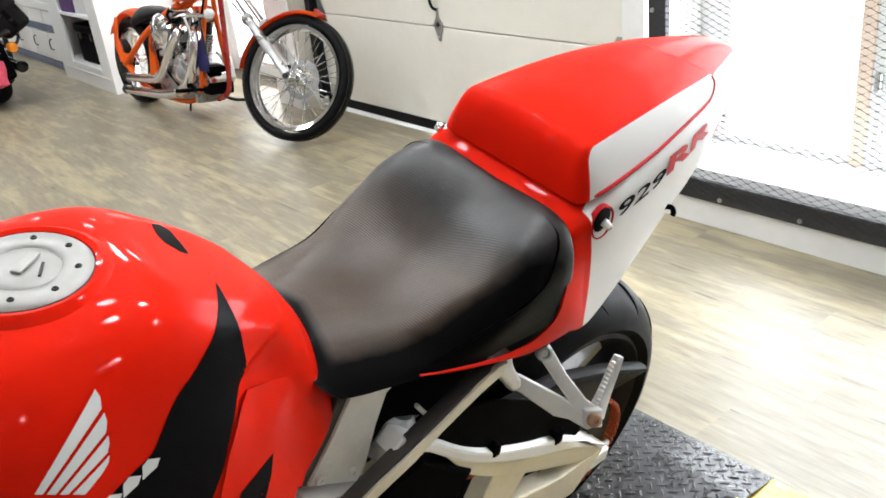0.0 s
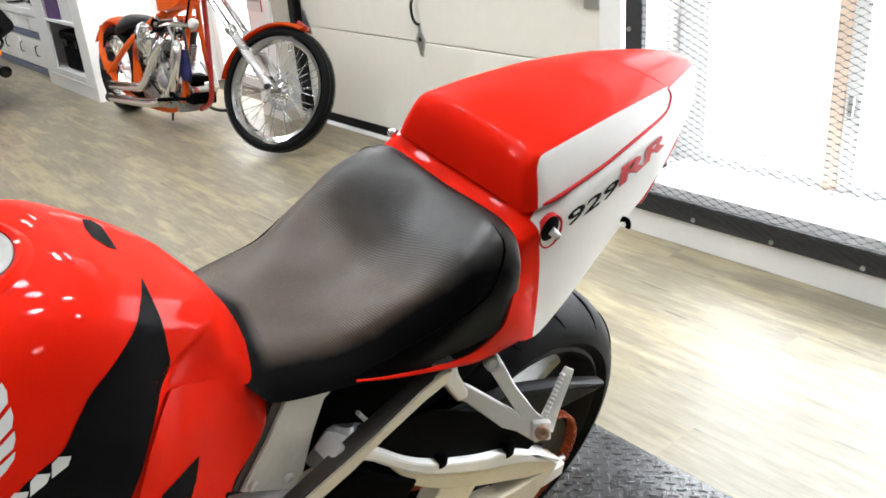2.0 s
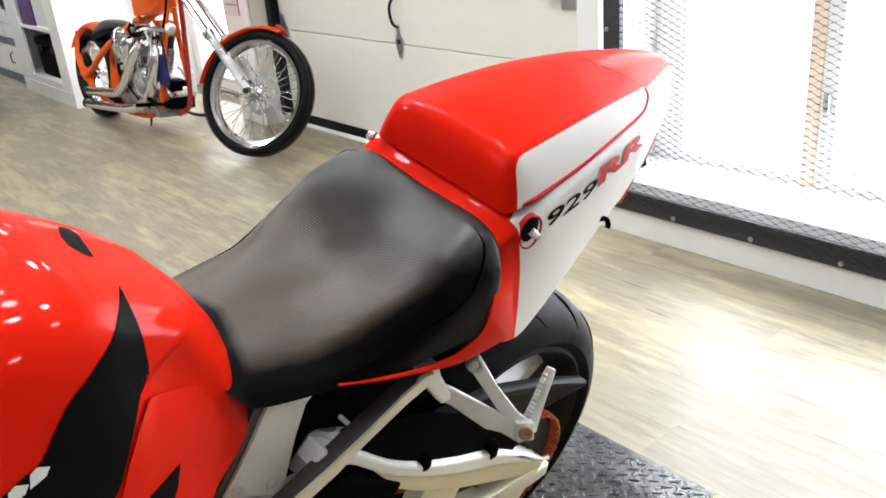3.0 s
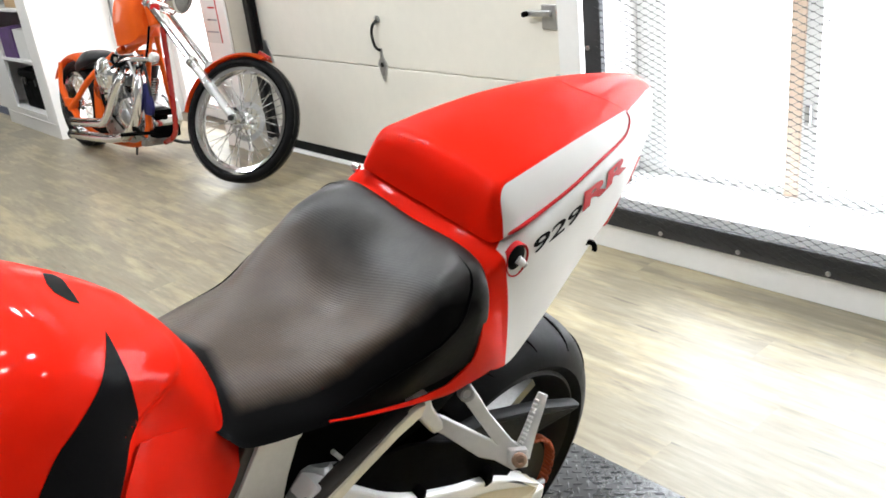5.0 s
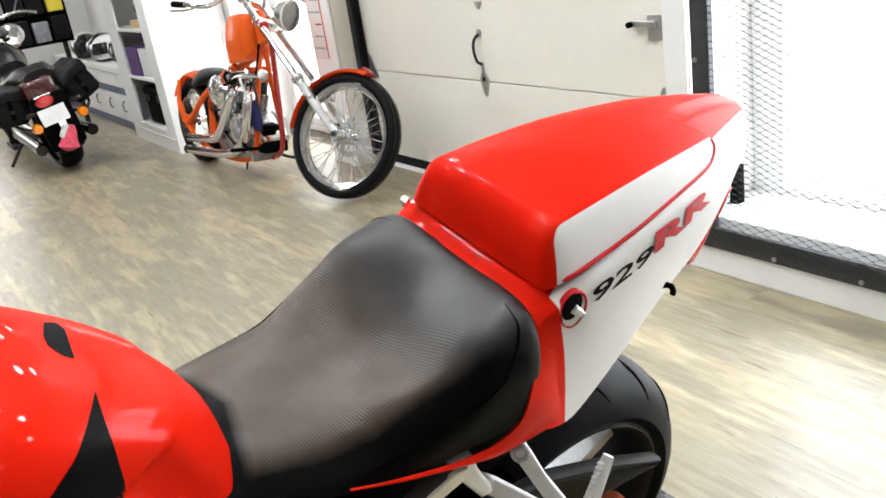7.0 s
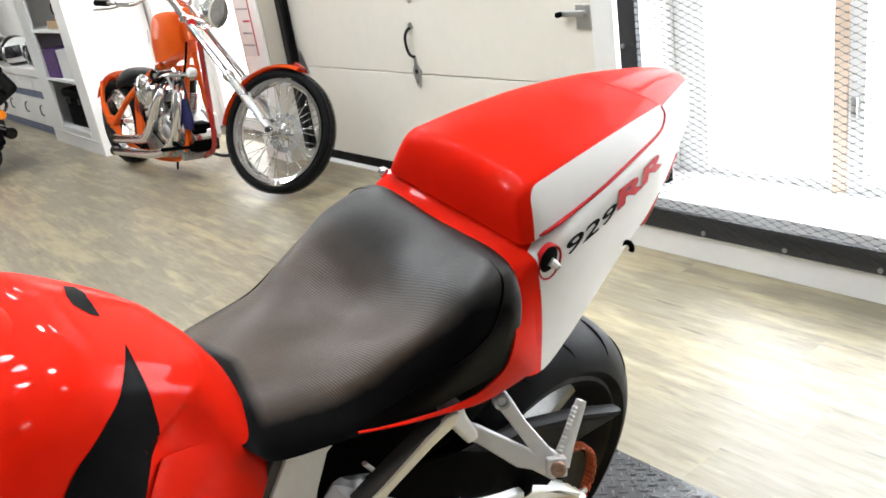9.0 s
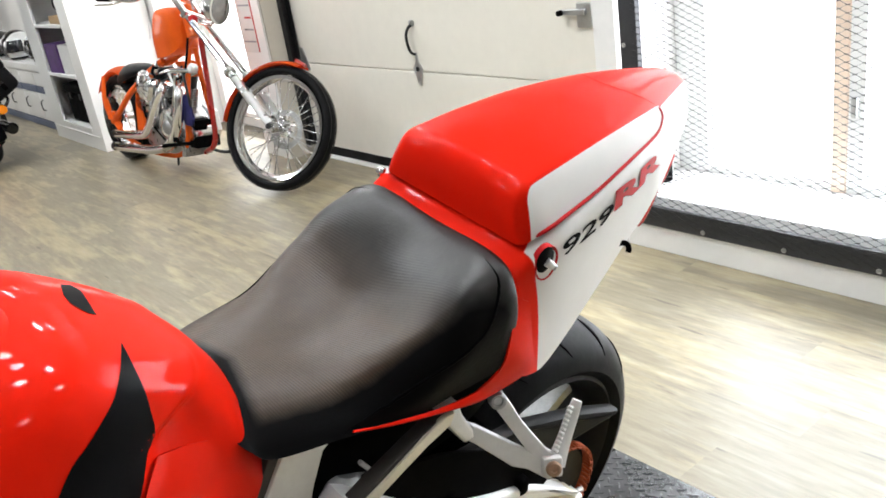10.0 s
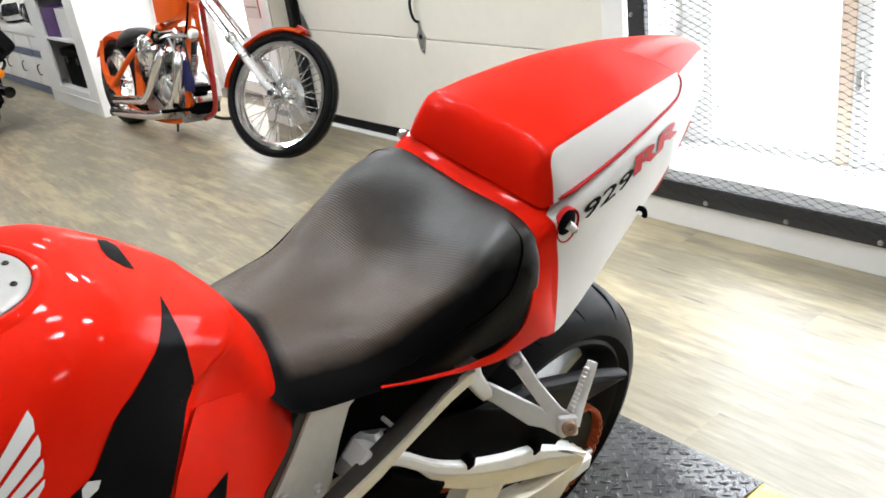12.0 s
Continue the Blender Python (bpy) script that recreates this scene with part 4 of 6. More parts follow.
    part("stripe", drape(patch(far, (0, 0, 1.1), (1, 0, 0), (0, 1, 0), 5), tt, (0, 0, -1), 0.0007), decal_black, tank, "black stripe tip on the far side")
    part("flame", drape(patch([(0.097, -0.103), (0.074, -0.110), (0.045, -0.119), (0.02, -0.145), (0.068, -0.155), (0.088, -0.126)], (-0.75, -0.15, 0.92), (1, 0, 0), (0, 0.6, 0.8), 4), tt, (0, 0.8, -0.6), 0.0008), decal_black, tank, "black pointed flash")
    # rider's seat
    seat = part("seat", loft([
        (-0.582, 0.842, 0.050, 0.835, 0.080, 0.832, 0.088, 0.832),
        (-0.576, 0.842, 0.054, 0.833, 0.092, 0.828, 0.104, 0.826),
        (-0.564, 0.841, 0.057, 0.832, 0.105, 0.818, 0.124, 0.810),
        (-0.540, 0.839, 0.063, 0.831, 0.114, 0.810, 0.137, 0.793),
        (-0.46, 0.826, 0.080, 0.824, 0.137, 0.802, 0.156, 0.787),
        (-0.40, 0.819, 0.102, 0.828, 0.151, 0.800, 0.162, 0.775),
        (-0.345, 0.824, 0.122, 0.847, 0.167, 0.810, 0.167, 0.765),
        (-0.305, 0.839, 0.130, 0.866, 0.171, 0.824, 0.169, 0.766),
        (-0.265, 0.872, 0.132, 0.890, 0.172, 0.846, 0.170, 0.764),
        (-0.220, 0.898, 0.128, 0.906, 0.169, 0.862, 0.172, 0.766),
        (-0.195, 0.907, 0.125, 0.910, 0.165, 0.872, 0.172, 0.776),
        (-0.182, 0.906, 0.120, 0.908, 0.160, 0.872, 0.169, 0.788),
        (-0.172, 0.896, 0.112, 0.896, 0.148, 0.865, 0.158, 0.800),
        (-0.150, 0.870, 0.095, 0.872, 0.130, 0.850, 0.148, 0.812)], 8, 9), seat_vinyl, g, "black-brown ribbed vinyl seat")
    stree = tree_of(seat)
    for s in (-1, 1):
        line = smooth_line([(-0.46, s * 0.17, 0.806), (-0.40, s * 0.175, 0.816), (-0.34, s * 0.18, 0.824), (-0.275, s * 0.185, 0.836), (-0.242, s * 0.185, 0.854), (-0.222, s * 0.18, 0.884), (-0.210, s * 0.16, 0.910), (-0.204, s * 0.12, 0.925)], 6)
        part("piping", tube([stree.find_nearest(p)[0] for p in line], 0.0022, 8, radii=[0.0024 * min(1.0, 0.15 + k / 8, 0.1 + (len(line) - 1 - k) / 10) for k in range(len(line))]), black_plastic, seat)
    # tail cowl and single-seat hump
    cowl = part("tail_cowl", loft([
        (-0.192, 0.893, 0.128, 0.891, 0.161, 0.852, 0.168, 0.745),
        (-0.155, 0.912, 0.139, 0.908, 0.160, 0.862, 0.166, 0.715),
        (-0.100, 0.926, 0.142, 0.930, 0.161, 0.870, 0.153, 0.693),
        (-0.050, 0.936, 0.139, 0.942, 0.157, 0.883, 0.146, 0.712),
        (0.00, 0.946, 0.135, 0.954, 0.151, 0.897, 0.138, 0.738),
        (0.05, 0.954, 0.127, 0.962, 0.144, 0.910, 0.127, 0.758),
        (0.10, 0.960, 0.118, 0.968, 0.135, 0.920, 0.116, 0.778),
        (0.15, 0.964, 0.106, 0.970, 0.123, 0.926, 0.104, 0.796),
        (0.20, 0.964, 0.093, 0.968, 0.109, 0.926, 0.092, 0.808),
        (0.27, 0.956, 0.069, 0.960, 0.082, 0.918, 0.072, 0.838),
        (0.335, 0.950, 0.046, 0.953, 0.055, 0.922, 0.050, 0.887),
        (0.37, 0.941, 0.028, 0.943, 0.035, 0.926, 0.032, 0.908),
        (0.390, 0.934, 0.010, 0.936, 0.014, 0.930, 0.014, 0.922)], 8, 8), cowl_paint, g, "white and red tail cowl")
    hump = part("seat_hump", hump_shell(), hump_paint, g, "red single-seat hump with white side panels")
    ctree, htree = tree_of(cowl, hump), tree_of(hump)
    for s in (-1, 1):
        # along the lower rim of the hump, then up over its shoulder
        rim = [Vector((x, s * (y + 0.0005), z)) for x, y, z in ((-0.152, 0.128, 0.919), (-0.120, 0.145, 0.932), (-0.06, 0.143, 0.942), (0.0, 0.1393, 0.953), (0.05, 0.132, 0.961), (0.10, 0.123, 0.967), (0.15, 0.111, 0.969))]
        rim += [htree.find_nearest(Vector((x, s * y, z)))[0] for x, y, z in ((0.182, 0.105, 0.9735), (0.198, 0.097, 0.983), (0.2035, 0.090, 0.991), (0.2015, 0.084, 0.999))]
        line = smooth_line(rim, 6)
        part("seam_line", tube(line, 0.0026, 8, radii=[0.0030 - 0.0009 * k / (len(line) - 1) for k in range(len(line))]), decal_red, hump, "dark red seam line")
    over = [(0.2015 - 0.034 * math.cos(math.pi * 0.5 * k / 10), k / 10 * 0.084) for k in range(-10, 11)]
    groove = [htree.ray_cast(Vector((x, y, 1.2)), Vector((0, 0, -1)))[0] for x, y in over]
    part("tail_joint", tube(groove, 0.0006, 6), red_paint, hump)
    side_tree = tree_of(cowl)

    def marking(text, corner, along, upward, lift, material, label, bold):
        bm = lettering(text, 1.0, Matrix(), 0.0, 0.0, bold)
        lo, hi = [min(v.co[i] for v in bm.verts) for i in (0, 1)], [max(v.co[i] for v in bm.verts) for i in (0, 1)]
        for i, cuts in ((0, 18), (1, 7)):
            for k in range(1, cuts):
                at, across = Vector((0, 0, 0)), Vector((0, 0, 0))
                at[i], across[i] = lo[i] + (hi[i] - lo[i]) * k / cuts, 1.0
                bmesh.ops.bisect_plane(bm, geom=bm.verts[:] + bm.edges[:] + bm.faces[:], plane_co=at, plane_no=across)
        for v in bm.verts:
            a, b = (v.co.x - lo[0]) / (hi[0] - lo[0]), (v.co.y - lo[1]) / (hi[1] - lo[1])
            v.co = Vector((corner[0] + along[0] * a + upward[0] * b, -0.3, corner[1] + along[1] * a + upward[1] * b))
        part("model_number" if text.isdigit() else "model_letters", drape(bm, side_tree, (0, 1, 0), lift), material, cowl, label)

    marking("929", (-0.1000, 0.8880), (0.1220, 0.0130), (0.0030, 0.0265), 0.0010, decal_black, "black model number lettering", 0.02)
    marking("RR", (0.0300, 0.9060), (0.1510, 0.0130), (-0.0060, 0.0345), 0.0006, decal_black, "dark lettering shadow", 0.045)
    marking("RR", (0.0270, 0.9085), (0.1510, 0.0130), (-0.0060, 0.0345), 0.0016, decal_red, "red model lettering", 0.045)
    # seat lock in its recess
    spot, out, _, _ = side_tree.ray_cast(Vector((-0.1275, -0.4, 0.893)), Vector((0, 1, 0)))
    out = out if out.y < 0 else -out
    along = (Vector((1, 0, 0)) - out * out.x).normalized()
    lk = Matrix.Translation(spot + out * 0.001) @ Matrix((along, out.cross(along), out)).transposed().to_4x4() @ Matrix.Diagonal((0.90, 1.16, 1, 1))
    lock = part("seat_lock", lathe([(0, -0.004), (0.018, -0.003), (0.0215, 0.0006), (0.0226, 0.0009), (0.0230, 0.0002), (0.0230, -0.01), (0, -0.01)], lk, 32), decal_red, g, "round seat lock recess with key barrel")
    # offset black disc paints the shade in the upper part of the recess
    part("recess_shade", lathe([(0, 0.0010), (0.0165, 0.0018), (0.019, 0.0004), (0, -0.003)], lk @ pose(-0.0052, 0.0065, 0) @ Matrix.Diagonal((0.96, 0.90, 1, 1)), 28), decal_black, lock, "black disc for the shade inside the lock recess")
    part("key_barrel", rod(lk @ Vector((-0.003, 0.004, 0.001)), lk @ Vector((0.006, -0.003, 0.007)), 0.0062, 0.0056, bevel=0.001), aluminium, lock, "bright key barrel")
    part("lock_pin", rod(lk @ Vector((0.006, -0.003, 0.007)), lk @ Vector((0.0085, -0.0046, 0.009)), 0.0045), cast_metal, lock)
    # trims, hook and fittings
    for s in (-1, 1):
        # red lip that sweeps round the seat corner and runs out to a point below it
        inner = smooth_line([(-0.1962, s * 0.1540, 0.8761), (-0.1925, s * 0.1665, 0.8379), (-0.2012, s * 0.1745, 0.8037), (-0.2124, s * 0.1740, 0.7692), (-0.2442, s * 0.1700, 0.7483), (-0.2754, s * 0.1700, 0.7488), (-0.3288, s * 0.1700, 0.7612), (-0.3951, -0.1700 if s < 0 else 0.15, 0.7834 if s < 0 else 0.765), (-0.4538, -0.1690 if s < 0 else 0.13, 0.8030 if s < 0 else 0.77)], 5)
        outer = smooth_line([(-0.1552, s * 0.1635, 0.8429), (-0.1459, s * 0.1650, 0.7846), (-0.1353, s * 0.1655, 0.7259), (-0.1586, s * 0.1660, 0.7174), (-0.1981, s * 0.1670, 0.7180), (-0.2354, s * 0.1690, 0.7225), (-0.2737, s * 0.1700, 0.7328), (-0.3869, -0.1700 if s < 0 else 0.15, 0.7735 if s < 0 else 0.758), (-0.4540, -0.1690 if s < 0 else 0.13, 0.8027 if s < 0 else 0.769)], 5)
        strip = bmesh.new()
        rows = [[strip.verts.new(p.lerp(q, k / 4) + Vector((0, s * 0.003 * min(1.0, (p - q).length / 0.015) * math.sin(math.pi * k / 4), 0))) for k in range(5)] for p, q in zip(inner, outer)]
        for p, q in zip(rows, rows[1:]):
            for k in range(4):
                strip.faces.new((p[k], p[k + 1], q[k + 1], q[k]))
        bmesh.ops.recalc_face_normals(strip, faces=strip.faces[:])
        bmesh.ops.solidify(strip, geom=strip.faces[:], thickness=0.003)
        part("cowl_tip", strip, red_paint, g)
        part("luggage_hook", tube(smooth_line([(0.098, s * 0.110, 0.802), (0.106, s * 0.120, 0.809), (0.112, s * 0.126, 0.807), (0.116, s * 0.128, 0.798), (0.115, s * 0.128, 0.793)], 5), 0.0045, 10), black_plastic, g, "black luggage hook")
    part("cowl_screw", rod((-0.168, 0.128, 0.920), (-0.174, 0.138, 0.926), 0.0085, 0.0075, bevel=0.003), chrome, g, "chrome cowl screw")
    part("rear_light", plate([(0.262, 0.742), (0.275, 0.744), (0.295, 0.773), (0.308, 0.805), (0.322, 0.818), (0.340, 0.862), (0.300, 0.880), (0.240, 0.830)], -0.050, 0.100, 0.006), lens_red, g, "red tail light under the cowl")
    # under-seat tray, rear inner fender
    part("undertray", loft([
        (-0.50, 0.765, 0.06, 0.76, 0.10, 0.74, 0.10, 0.60),
        (-0.35, 0.765, 0.08, 0.76, 0.125, 0.73, 0.105, 0.60),
        (-0.20, 0.765, 0.08, 0.76, 0.130, 0.72, 0.11, 0.62),
        (-0.05, 0.77, 0.08, 0.76, 0.115, 0.735, 0.095, 0.705),
        (0.10, 0.83, 0.07, 0.82, 0.09, 0.81, 0.08, 0.79),
        (0.22, 0.87, 0.04, 0.86, 0.06, 0.85, 0.05, 0.83)], 5, 5), black_plastic, g, "black plastic undertray")
    # alloy frame plate behind the tank
    pl = [(-0.526, 0.777), (-0.441, 0.772), (-0.470, 0.749), (-0.486, 0.700), (-0.501, 0.633), (-0.515, 0.612), (-0.590, 0.659), (-0.553, 0.723)]
    part("frame_plate", plate(pl, -0.126, 0.012, 0.002), aluminium, g, "silver frame plate")
    part("frame_edge", plate([(-0.541, 0.779), (-0.523, 0.772), (-0.550, 0.718), (-0.587, 0.653), (-0.600, 0.664), (-0.575, 0.710)], -0.121, 0.012, 0.002), dark_face_metal, g)
    for x, z in ((-0.574, 0.662), (-0.524, 0.640)):
        part("bolt", bolt((x, -0.1262, z), (0, -1, 0), 0.008, 0.005), aluminium, g)
    part("main_spar", plate([(-0.60, 0.648), (-0.512, 0.608), (-0.46, 0.50), (-0.47, 0.36), (-0.60, 0.36), (-0.66, 0.55)], -0.140, 0.03, 0.004), aluminium, g, "silver frame spar")
    for s in (-1, 1):
        # subframe rail, square tube: shaded upper face dark, lit outer edge bright, by colour
        strip = [(-0.290, 0.730), (-0.2968, 0.712), (-0.3355, 0.7005), (-0.4053, 0.6685), (-0.4491, 0.643), (-0.60, 0.583), (-0.60, 0.601), (-0.5085, 0.646), (-0.461, 0.6635), (-0.4099, 0.686), (-0.3452, 0.7185), (-0.308, 0.732)]
        tube_side = [(-0.294, 0.727), (-0.324, 0.715), (-0.384, 0.690), (-0.479, 0.648), (-0.600, 0.594), (-0.616, 0.598), (-0.518, 0.646), (-0.4693, 0.668), (-0.423, 0.690), (-0.3711, 0.711), (-0.322, 0.729)]
        y = -0.168 if s < 0 else 0.150
        rail = part("subframe_rail", plate(tube_side, y + 0.004, 0.022, 0.003), dark_face_metal, g, "alloy subframe rail coloured dark as shaded, with a bright lit edge")
        part("rail_edge", plate(strip, y, 0.009, 0.002), warm_aluminium, rail, "bright outer edge")
        part("rail_lug", plate([(-0.304, 0.728), (-0.270, 0.726), (-0.262, 0.700), (-0.238, 0.655), (-0.236, 0.640), (-0.254, 0.640), (-0.292, 0.698)], -0.156 if s < 0 else 0.134, 0.022, 0.005), aluminium, g)
        # Y-shaped footrest hanger
        f1, f2, hub = Vector((-0.183, s * 0.146, 0.671)), Vector((-0.233, s * 0.134, 0.633)), Vector((-0.142, s * 0.224, 0.575))
        # one forged plate with two arms, lying in the plane of its three holes
        face = (f2 - f1).cross(hub - f1).normalized() * -s
        ax = (hub - f1).normalized()
        ay = face.cross(ax)
        han = bmesh.new()
        outline = [(-0.1908, 0.1392, 0.6743), (-0.1844, 0.1383, 0.6837), (-0.1741, 0.1448, 0.6839), (-0.1687, 0.1568, 0.6681), (-0.1608, 0.1773, 0.6395), (-0.1407, 0.2135, 0.5961), (-0.1255, 0.2313, 0.5814), (-0.1327, 0.2374, 0.5612), (-0.1509, 0.2295, 0.5540),
                   (-0.1720, 0.2060, 0.5715), (-0.1900, 0.1910, 0.5775), (-0.2272, 0.1471, 0.6155), (-0.2387, 0.1357, 0.6229), (-0.2397, 0.1288, 0.6345), (-0.2309, 0.1291, 0.6447), (-0.2178, 0.1411, 0.6381), (-0.1659, 0.1963, 0.5978), (-0.1870, 0.1519, 0.6552)]
        flat = [((Vector((x, s * y, z)) - f1).dot(ax), (Vector((x, s * y, z)) - f1).dot(ay)) for x, y, z in outline]
        frame_m = Matrix.Translation(f1) @ Matrix((ax, -face, ay)).transposed().to_4x4()
        plate(flat, 0.0, 0.016, 0.0025, han, frame_m)
        hanger = part("footrest_hanger", han, aluminium, g, "silver Y-shaped footrest hanger")
        for p in (f1, f2):
            part("bolt", lathe([(0, 0), (0.013, 0), (0.013, 0.012), (0.010, 0.015), (0.007, 0.015), (0.006, 0.006), (0, 0.006)], frame_at(p - face * 0.010, face), 16), cast_metal, hanger)
            # black disc in the hex hole stands in for its inner shade
            part("socket_shade", lathe([(0, 0), (0.0062, 0), (0.0062, 0.0012), (0, 0.0012)], frame_at(p - face * 0.0045, face), 6), seal_rubber, hanger)
        part("clevis", box((0, 0, 0.004), (0.030, 0.030, 0.018), 0.004, m=frame_at(hub, face)), aluminium, hanger)
        part("bolt", bolt(hub + face * 0.013, face, 0.012, 0.007), rusty_nut, hanger, "rusty pivot nut")
        # folded footrest with ribbed grip
        pa, pb = Vector((-0.128, s * 0.222, 0.566)), Vector((-0.073, s * 0.205, 0.648))
        peg = bmesh.new()
        tube([pa.lerp(pb, k / 6) for k in range(7)], 0.01, 10, peg, radii=[0.015, 0.013, 0.0115, 0.0105, 0.010, 0.0095, 0.008], flat=0.75)
        footrest = part("footrest", peg, aluminium, g, "ribbed alloy footrest, folded up")
        for k in range(11):
            c = pa.lerp(pb, 0.22 + 0.068 * k) + Vector((-0.0105, 0, 0.005))
            part("grip_rib", box((0, 0, 0), (0.007, 0.016, 0.0036), 0.0008, m=frame_at(c, pb - pa)), aluminium, footrest)
    # rear wheel
    axle = Vector((0, 0, 0.311))
    wm = frame_at(axle, (0, 1, 0))
    wheel = part("rear_wheel", lathe([(0.222, -0.078), (0.228, -0.083), (0.220, -0.088), (0.212, -0.080), (0.196, -0.050), (0.190, 0.0), (0.196, 0.050), (0.212, 0.080), (0.220, 0.088), (0.228, 0.083), (0.222, 0.078), (0.206, 0.05), (0.200, 0), (0.206, -0.05)], wm, 64, closed=True), dark_metal, g, "dark cast rear wheel")
    prof = []
    for k in range(-8, 9):
        a = k / 8 * 1.45
        prof.append((0.311 - 0.078 * (1 - math.cos(a)), 0.096 * math.sin(a) / math.sin(1.45)))
    prof += [(0.226, 0.083), (0.214, 0.070), (0.214, -0.070), (0.226, -0.083)]
    tyre = part("tyre", lathe(prof, wm, 96, closed=True), rubber, wheel, "wide black sport tyre")
    for k in range(15):
        for s in (-1, 1):
            a0 = 2 * math.pi * (k + (0.5 if s > 0 else 0)) / 15
            pts = []
            for q in range(7):
                w = s * (0.022 + 0.062 * q / 6)
                ang = a0 + 0.16 * (q / 6) ** 1.4
                b2 = math.asin(min(1, abs(w) / 0.096 * math.sin(1.45)))
                r = 0.311 - 0.078 * (1 - math.cos(b2)) - 0.0002
                pts.append(wm @ Vector((r * math.cos(ang), r * math.sin(ang), w)))
            # groove drawn as a blackened bead, its shade in the colour
            part("tread_groove", tube(pts, 0.002, 6, radii=[0.0006, 0.0026, 0.0034, 0.0034, 0.0030, 0.0022, 0.0006]), groove_shade, wheel)
    hub = bmesh.new()
    lathe([(0, -0.075), (0.045, -0.075), (0.055, -0.06), (0.04, -0.03), (0.04, 0.03), (0.055, 0.06), (0.045, 0.075), (0, 0.075)], wm, 32, hub)
    part("hub", hub, dark_metal, wheel)
    for k in range(5):
        a = 2 * math.pi * k / 5 + 0.5
        dv = Vector((math.cos(a), 0, math.sin(a)))
        # two spokes take pale alloy as lit, the others dark steel as shaded
        part("spoke", ribbon([axle + dv * 0.04, axle + dv * 0.11, axle + dv * 0.198], (0, 1, 0), 0.045, 0.024), cast_metal if k in (0, 2) else dark_metal, wheel)
    # sprocket and chain
    sm = frame_at((0, -0.118, 0.311), (0, 1, 0))
    part("sprocket", lathe([(0.04, -0.003), (0.100, -0.003), (0.100, 0.003), (0.04, 0.003)], sm, 48, closed=True), dark_metal, wheel)
    chain = bmesh.new()
    r = 0.110
    pts = [(r * math.cos(t), 0, 0.311 + r * math.sin(t)) for t in (math.radians(-115 + 230 * k / 46) for k in range(47))]
    fx, fz = -0.50, 0.46
    up, dn = pts[-1], pts[0]
    pts = [(fx + (dn[0] - fx) * k / 30, 0, fz - 0.05 + (dn[2] - fz + 0.05) * k / 30) for k in range(30)] + pts + [(up[0] + (fx - up[0]) * k / 30, 0, up[2] + (fz + 0.05 - up[2]) * k / 30) for k in range(1, 31)]
    for k, (p, q) in enumerate(zip(pts, pts[1:])):
        p, q = Vector(p), Vector(q)
        c = (p + q) / 2
        for yo in (-0.0045, 0.0045) if k % 2 else (-0.0072, 0.0072):
            box((0, 0, 0), (0.009, 0.0024, (q - p).length * 1.25), 0, m=Matrix.Translation(c + Vector((0, -0.126 + yo, 0))) @ (q - p).to_track_quat("Z", "Y").to_matrix().to_4x4(), bm=chain)
        rod(Vector((p.x, -0.1345, p.z)), Vector((p.x, -0.1175, p.z)), 0.0042, sides=8, bm=chain)
    part("drive_chain", chain, chain_orange, g, "orange drive chain", smooth=False)
    # swingarm: cast bow, strut, opening and lower plate; light on its upper face coloured in
    for s in (-1, 1):
        y = -0.150 if s < 0 else 0.112
        top = [(p.x, p.y) for p in smooth_line([(-0.46, 0.680, 0), (-0.396, 0.629, 0), (-0.336, 0.569, 0), (-0.271, 0.520, 0), (-0.182, 0.470, 0), (-0.116, 0.440, 0), (-0.047, 0.393, 0), (0.024, 0.331, 0), (0.055, 0.300, 0)], 4)]
        crease = [(p.x, p.y) for p in smooth_line([(0.048, 0.306, 0), (-0.082, 0.388, 0), (-0.170, 0.431, 0), (-0.262, 0.487, 0), (-0.334, 0.5405, 0), (-0.386, 0.592, 0), (-0.420, 0.625, 0), (-0.48, 0.66, 0)], 4)]
        low = [(p.x, p.y) for p in smooth_line([(0.040, 0.290, 0), (-0.027, 0.314, 0), (-0.0835, 0.3445, 0), (-0.180, 0.398, 0), (-0.256, 0.447, 0), (-0.324, 0.503, 0)], 4)]
        arm = part("swingarm", plate([(x, z + 0.006) for x, z in crease[::-1][8:]] + low, y - 0.001, 0.036, 0.003), warm_aluminium, g, "silver alloy braced swingarm")
        part("arm_top", plate(top + crease, y - 0.004, 0.038, 0.005), lit_casting, arm, "cast upper face coloured brighter as lit")
        part("strut", plate([(-0.262, 0.455), (-0.176, 0.398), (-0.215, 0.335), (-0.30, 0.362)], y, 0.034, 0.003), warm_aluminium, arm)
        part("lower_plate", plate([(-0.0666, 0.3046), (-0.02, 0.303), (0.054, 0.300), (0.017, 0.258), (-0.018, 0.220), (-0.30, 0.24), (-0.44, 0.30), (-0.44, 0.345), (-0.27, 0.36), (-0.206, 0.345), (-0.112, 0.315)], y - 0.002, 0.037, 0.003), warm_aluminium, arm)
        part("axle_block", box((0.045, y + 0.018, 0.268), (0.06, 0.040, 0.035), 0.006), aluminium, arm)
        part("adjuster", rod((0.07, y + 0.018, 0.275), (0.095, y + 0.018, 0.268), 0.006, bevel=0.001), cast_metal, arm)
    # hugger over the rear tyre
    hug = bmesh.new()
    rings = []
    for k in range(6):
        q = k / 16
        a = math.radians(158 - 128 * q)
        taper = 1.0 if q < 0.6 else 1 - 0.9 * ((q - 0.6) / 0.4) ** 1.2
        ring = []
        for j in range(9):
            b2 = (j / 8 - 0.5) * 2.0
            w = 0.125 * math.sin(b2) / math.sin(1.0) * (0.4 + 0.6 * taper)
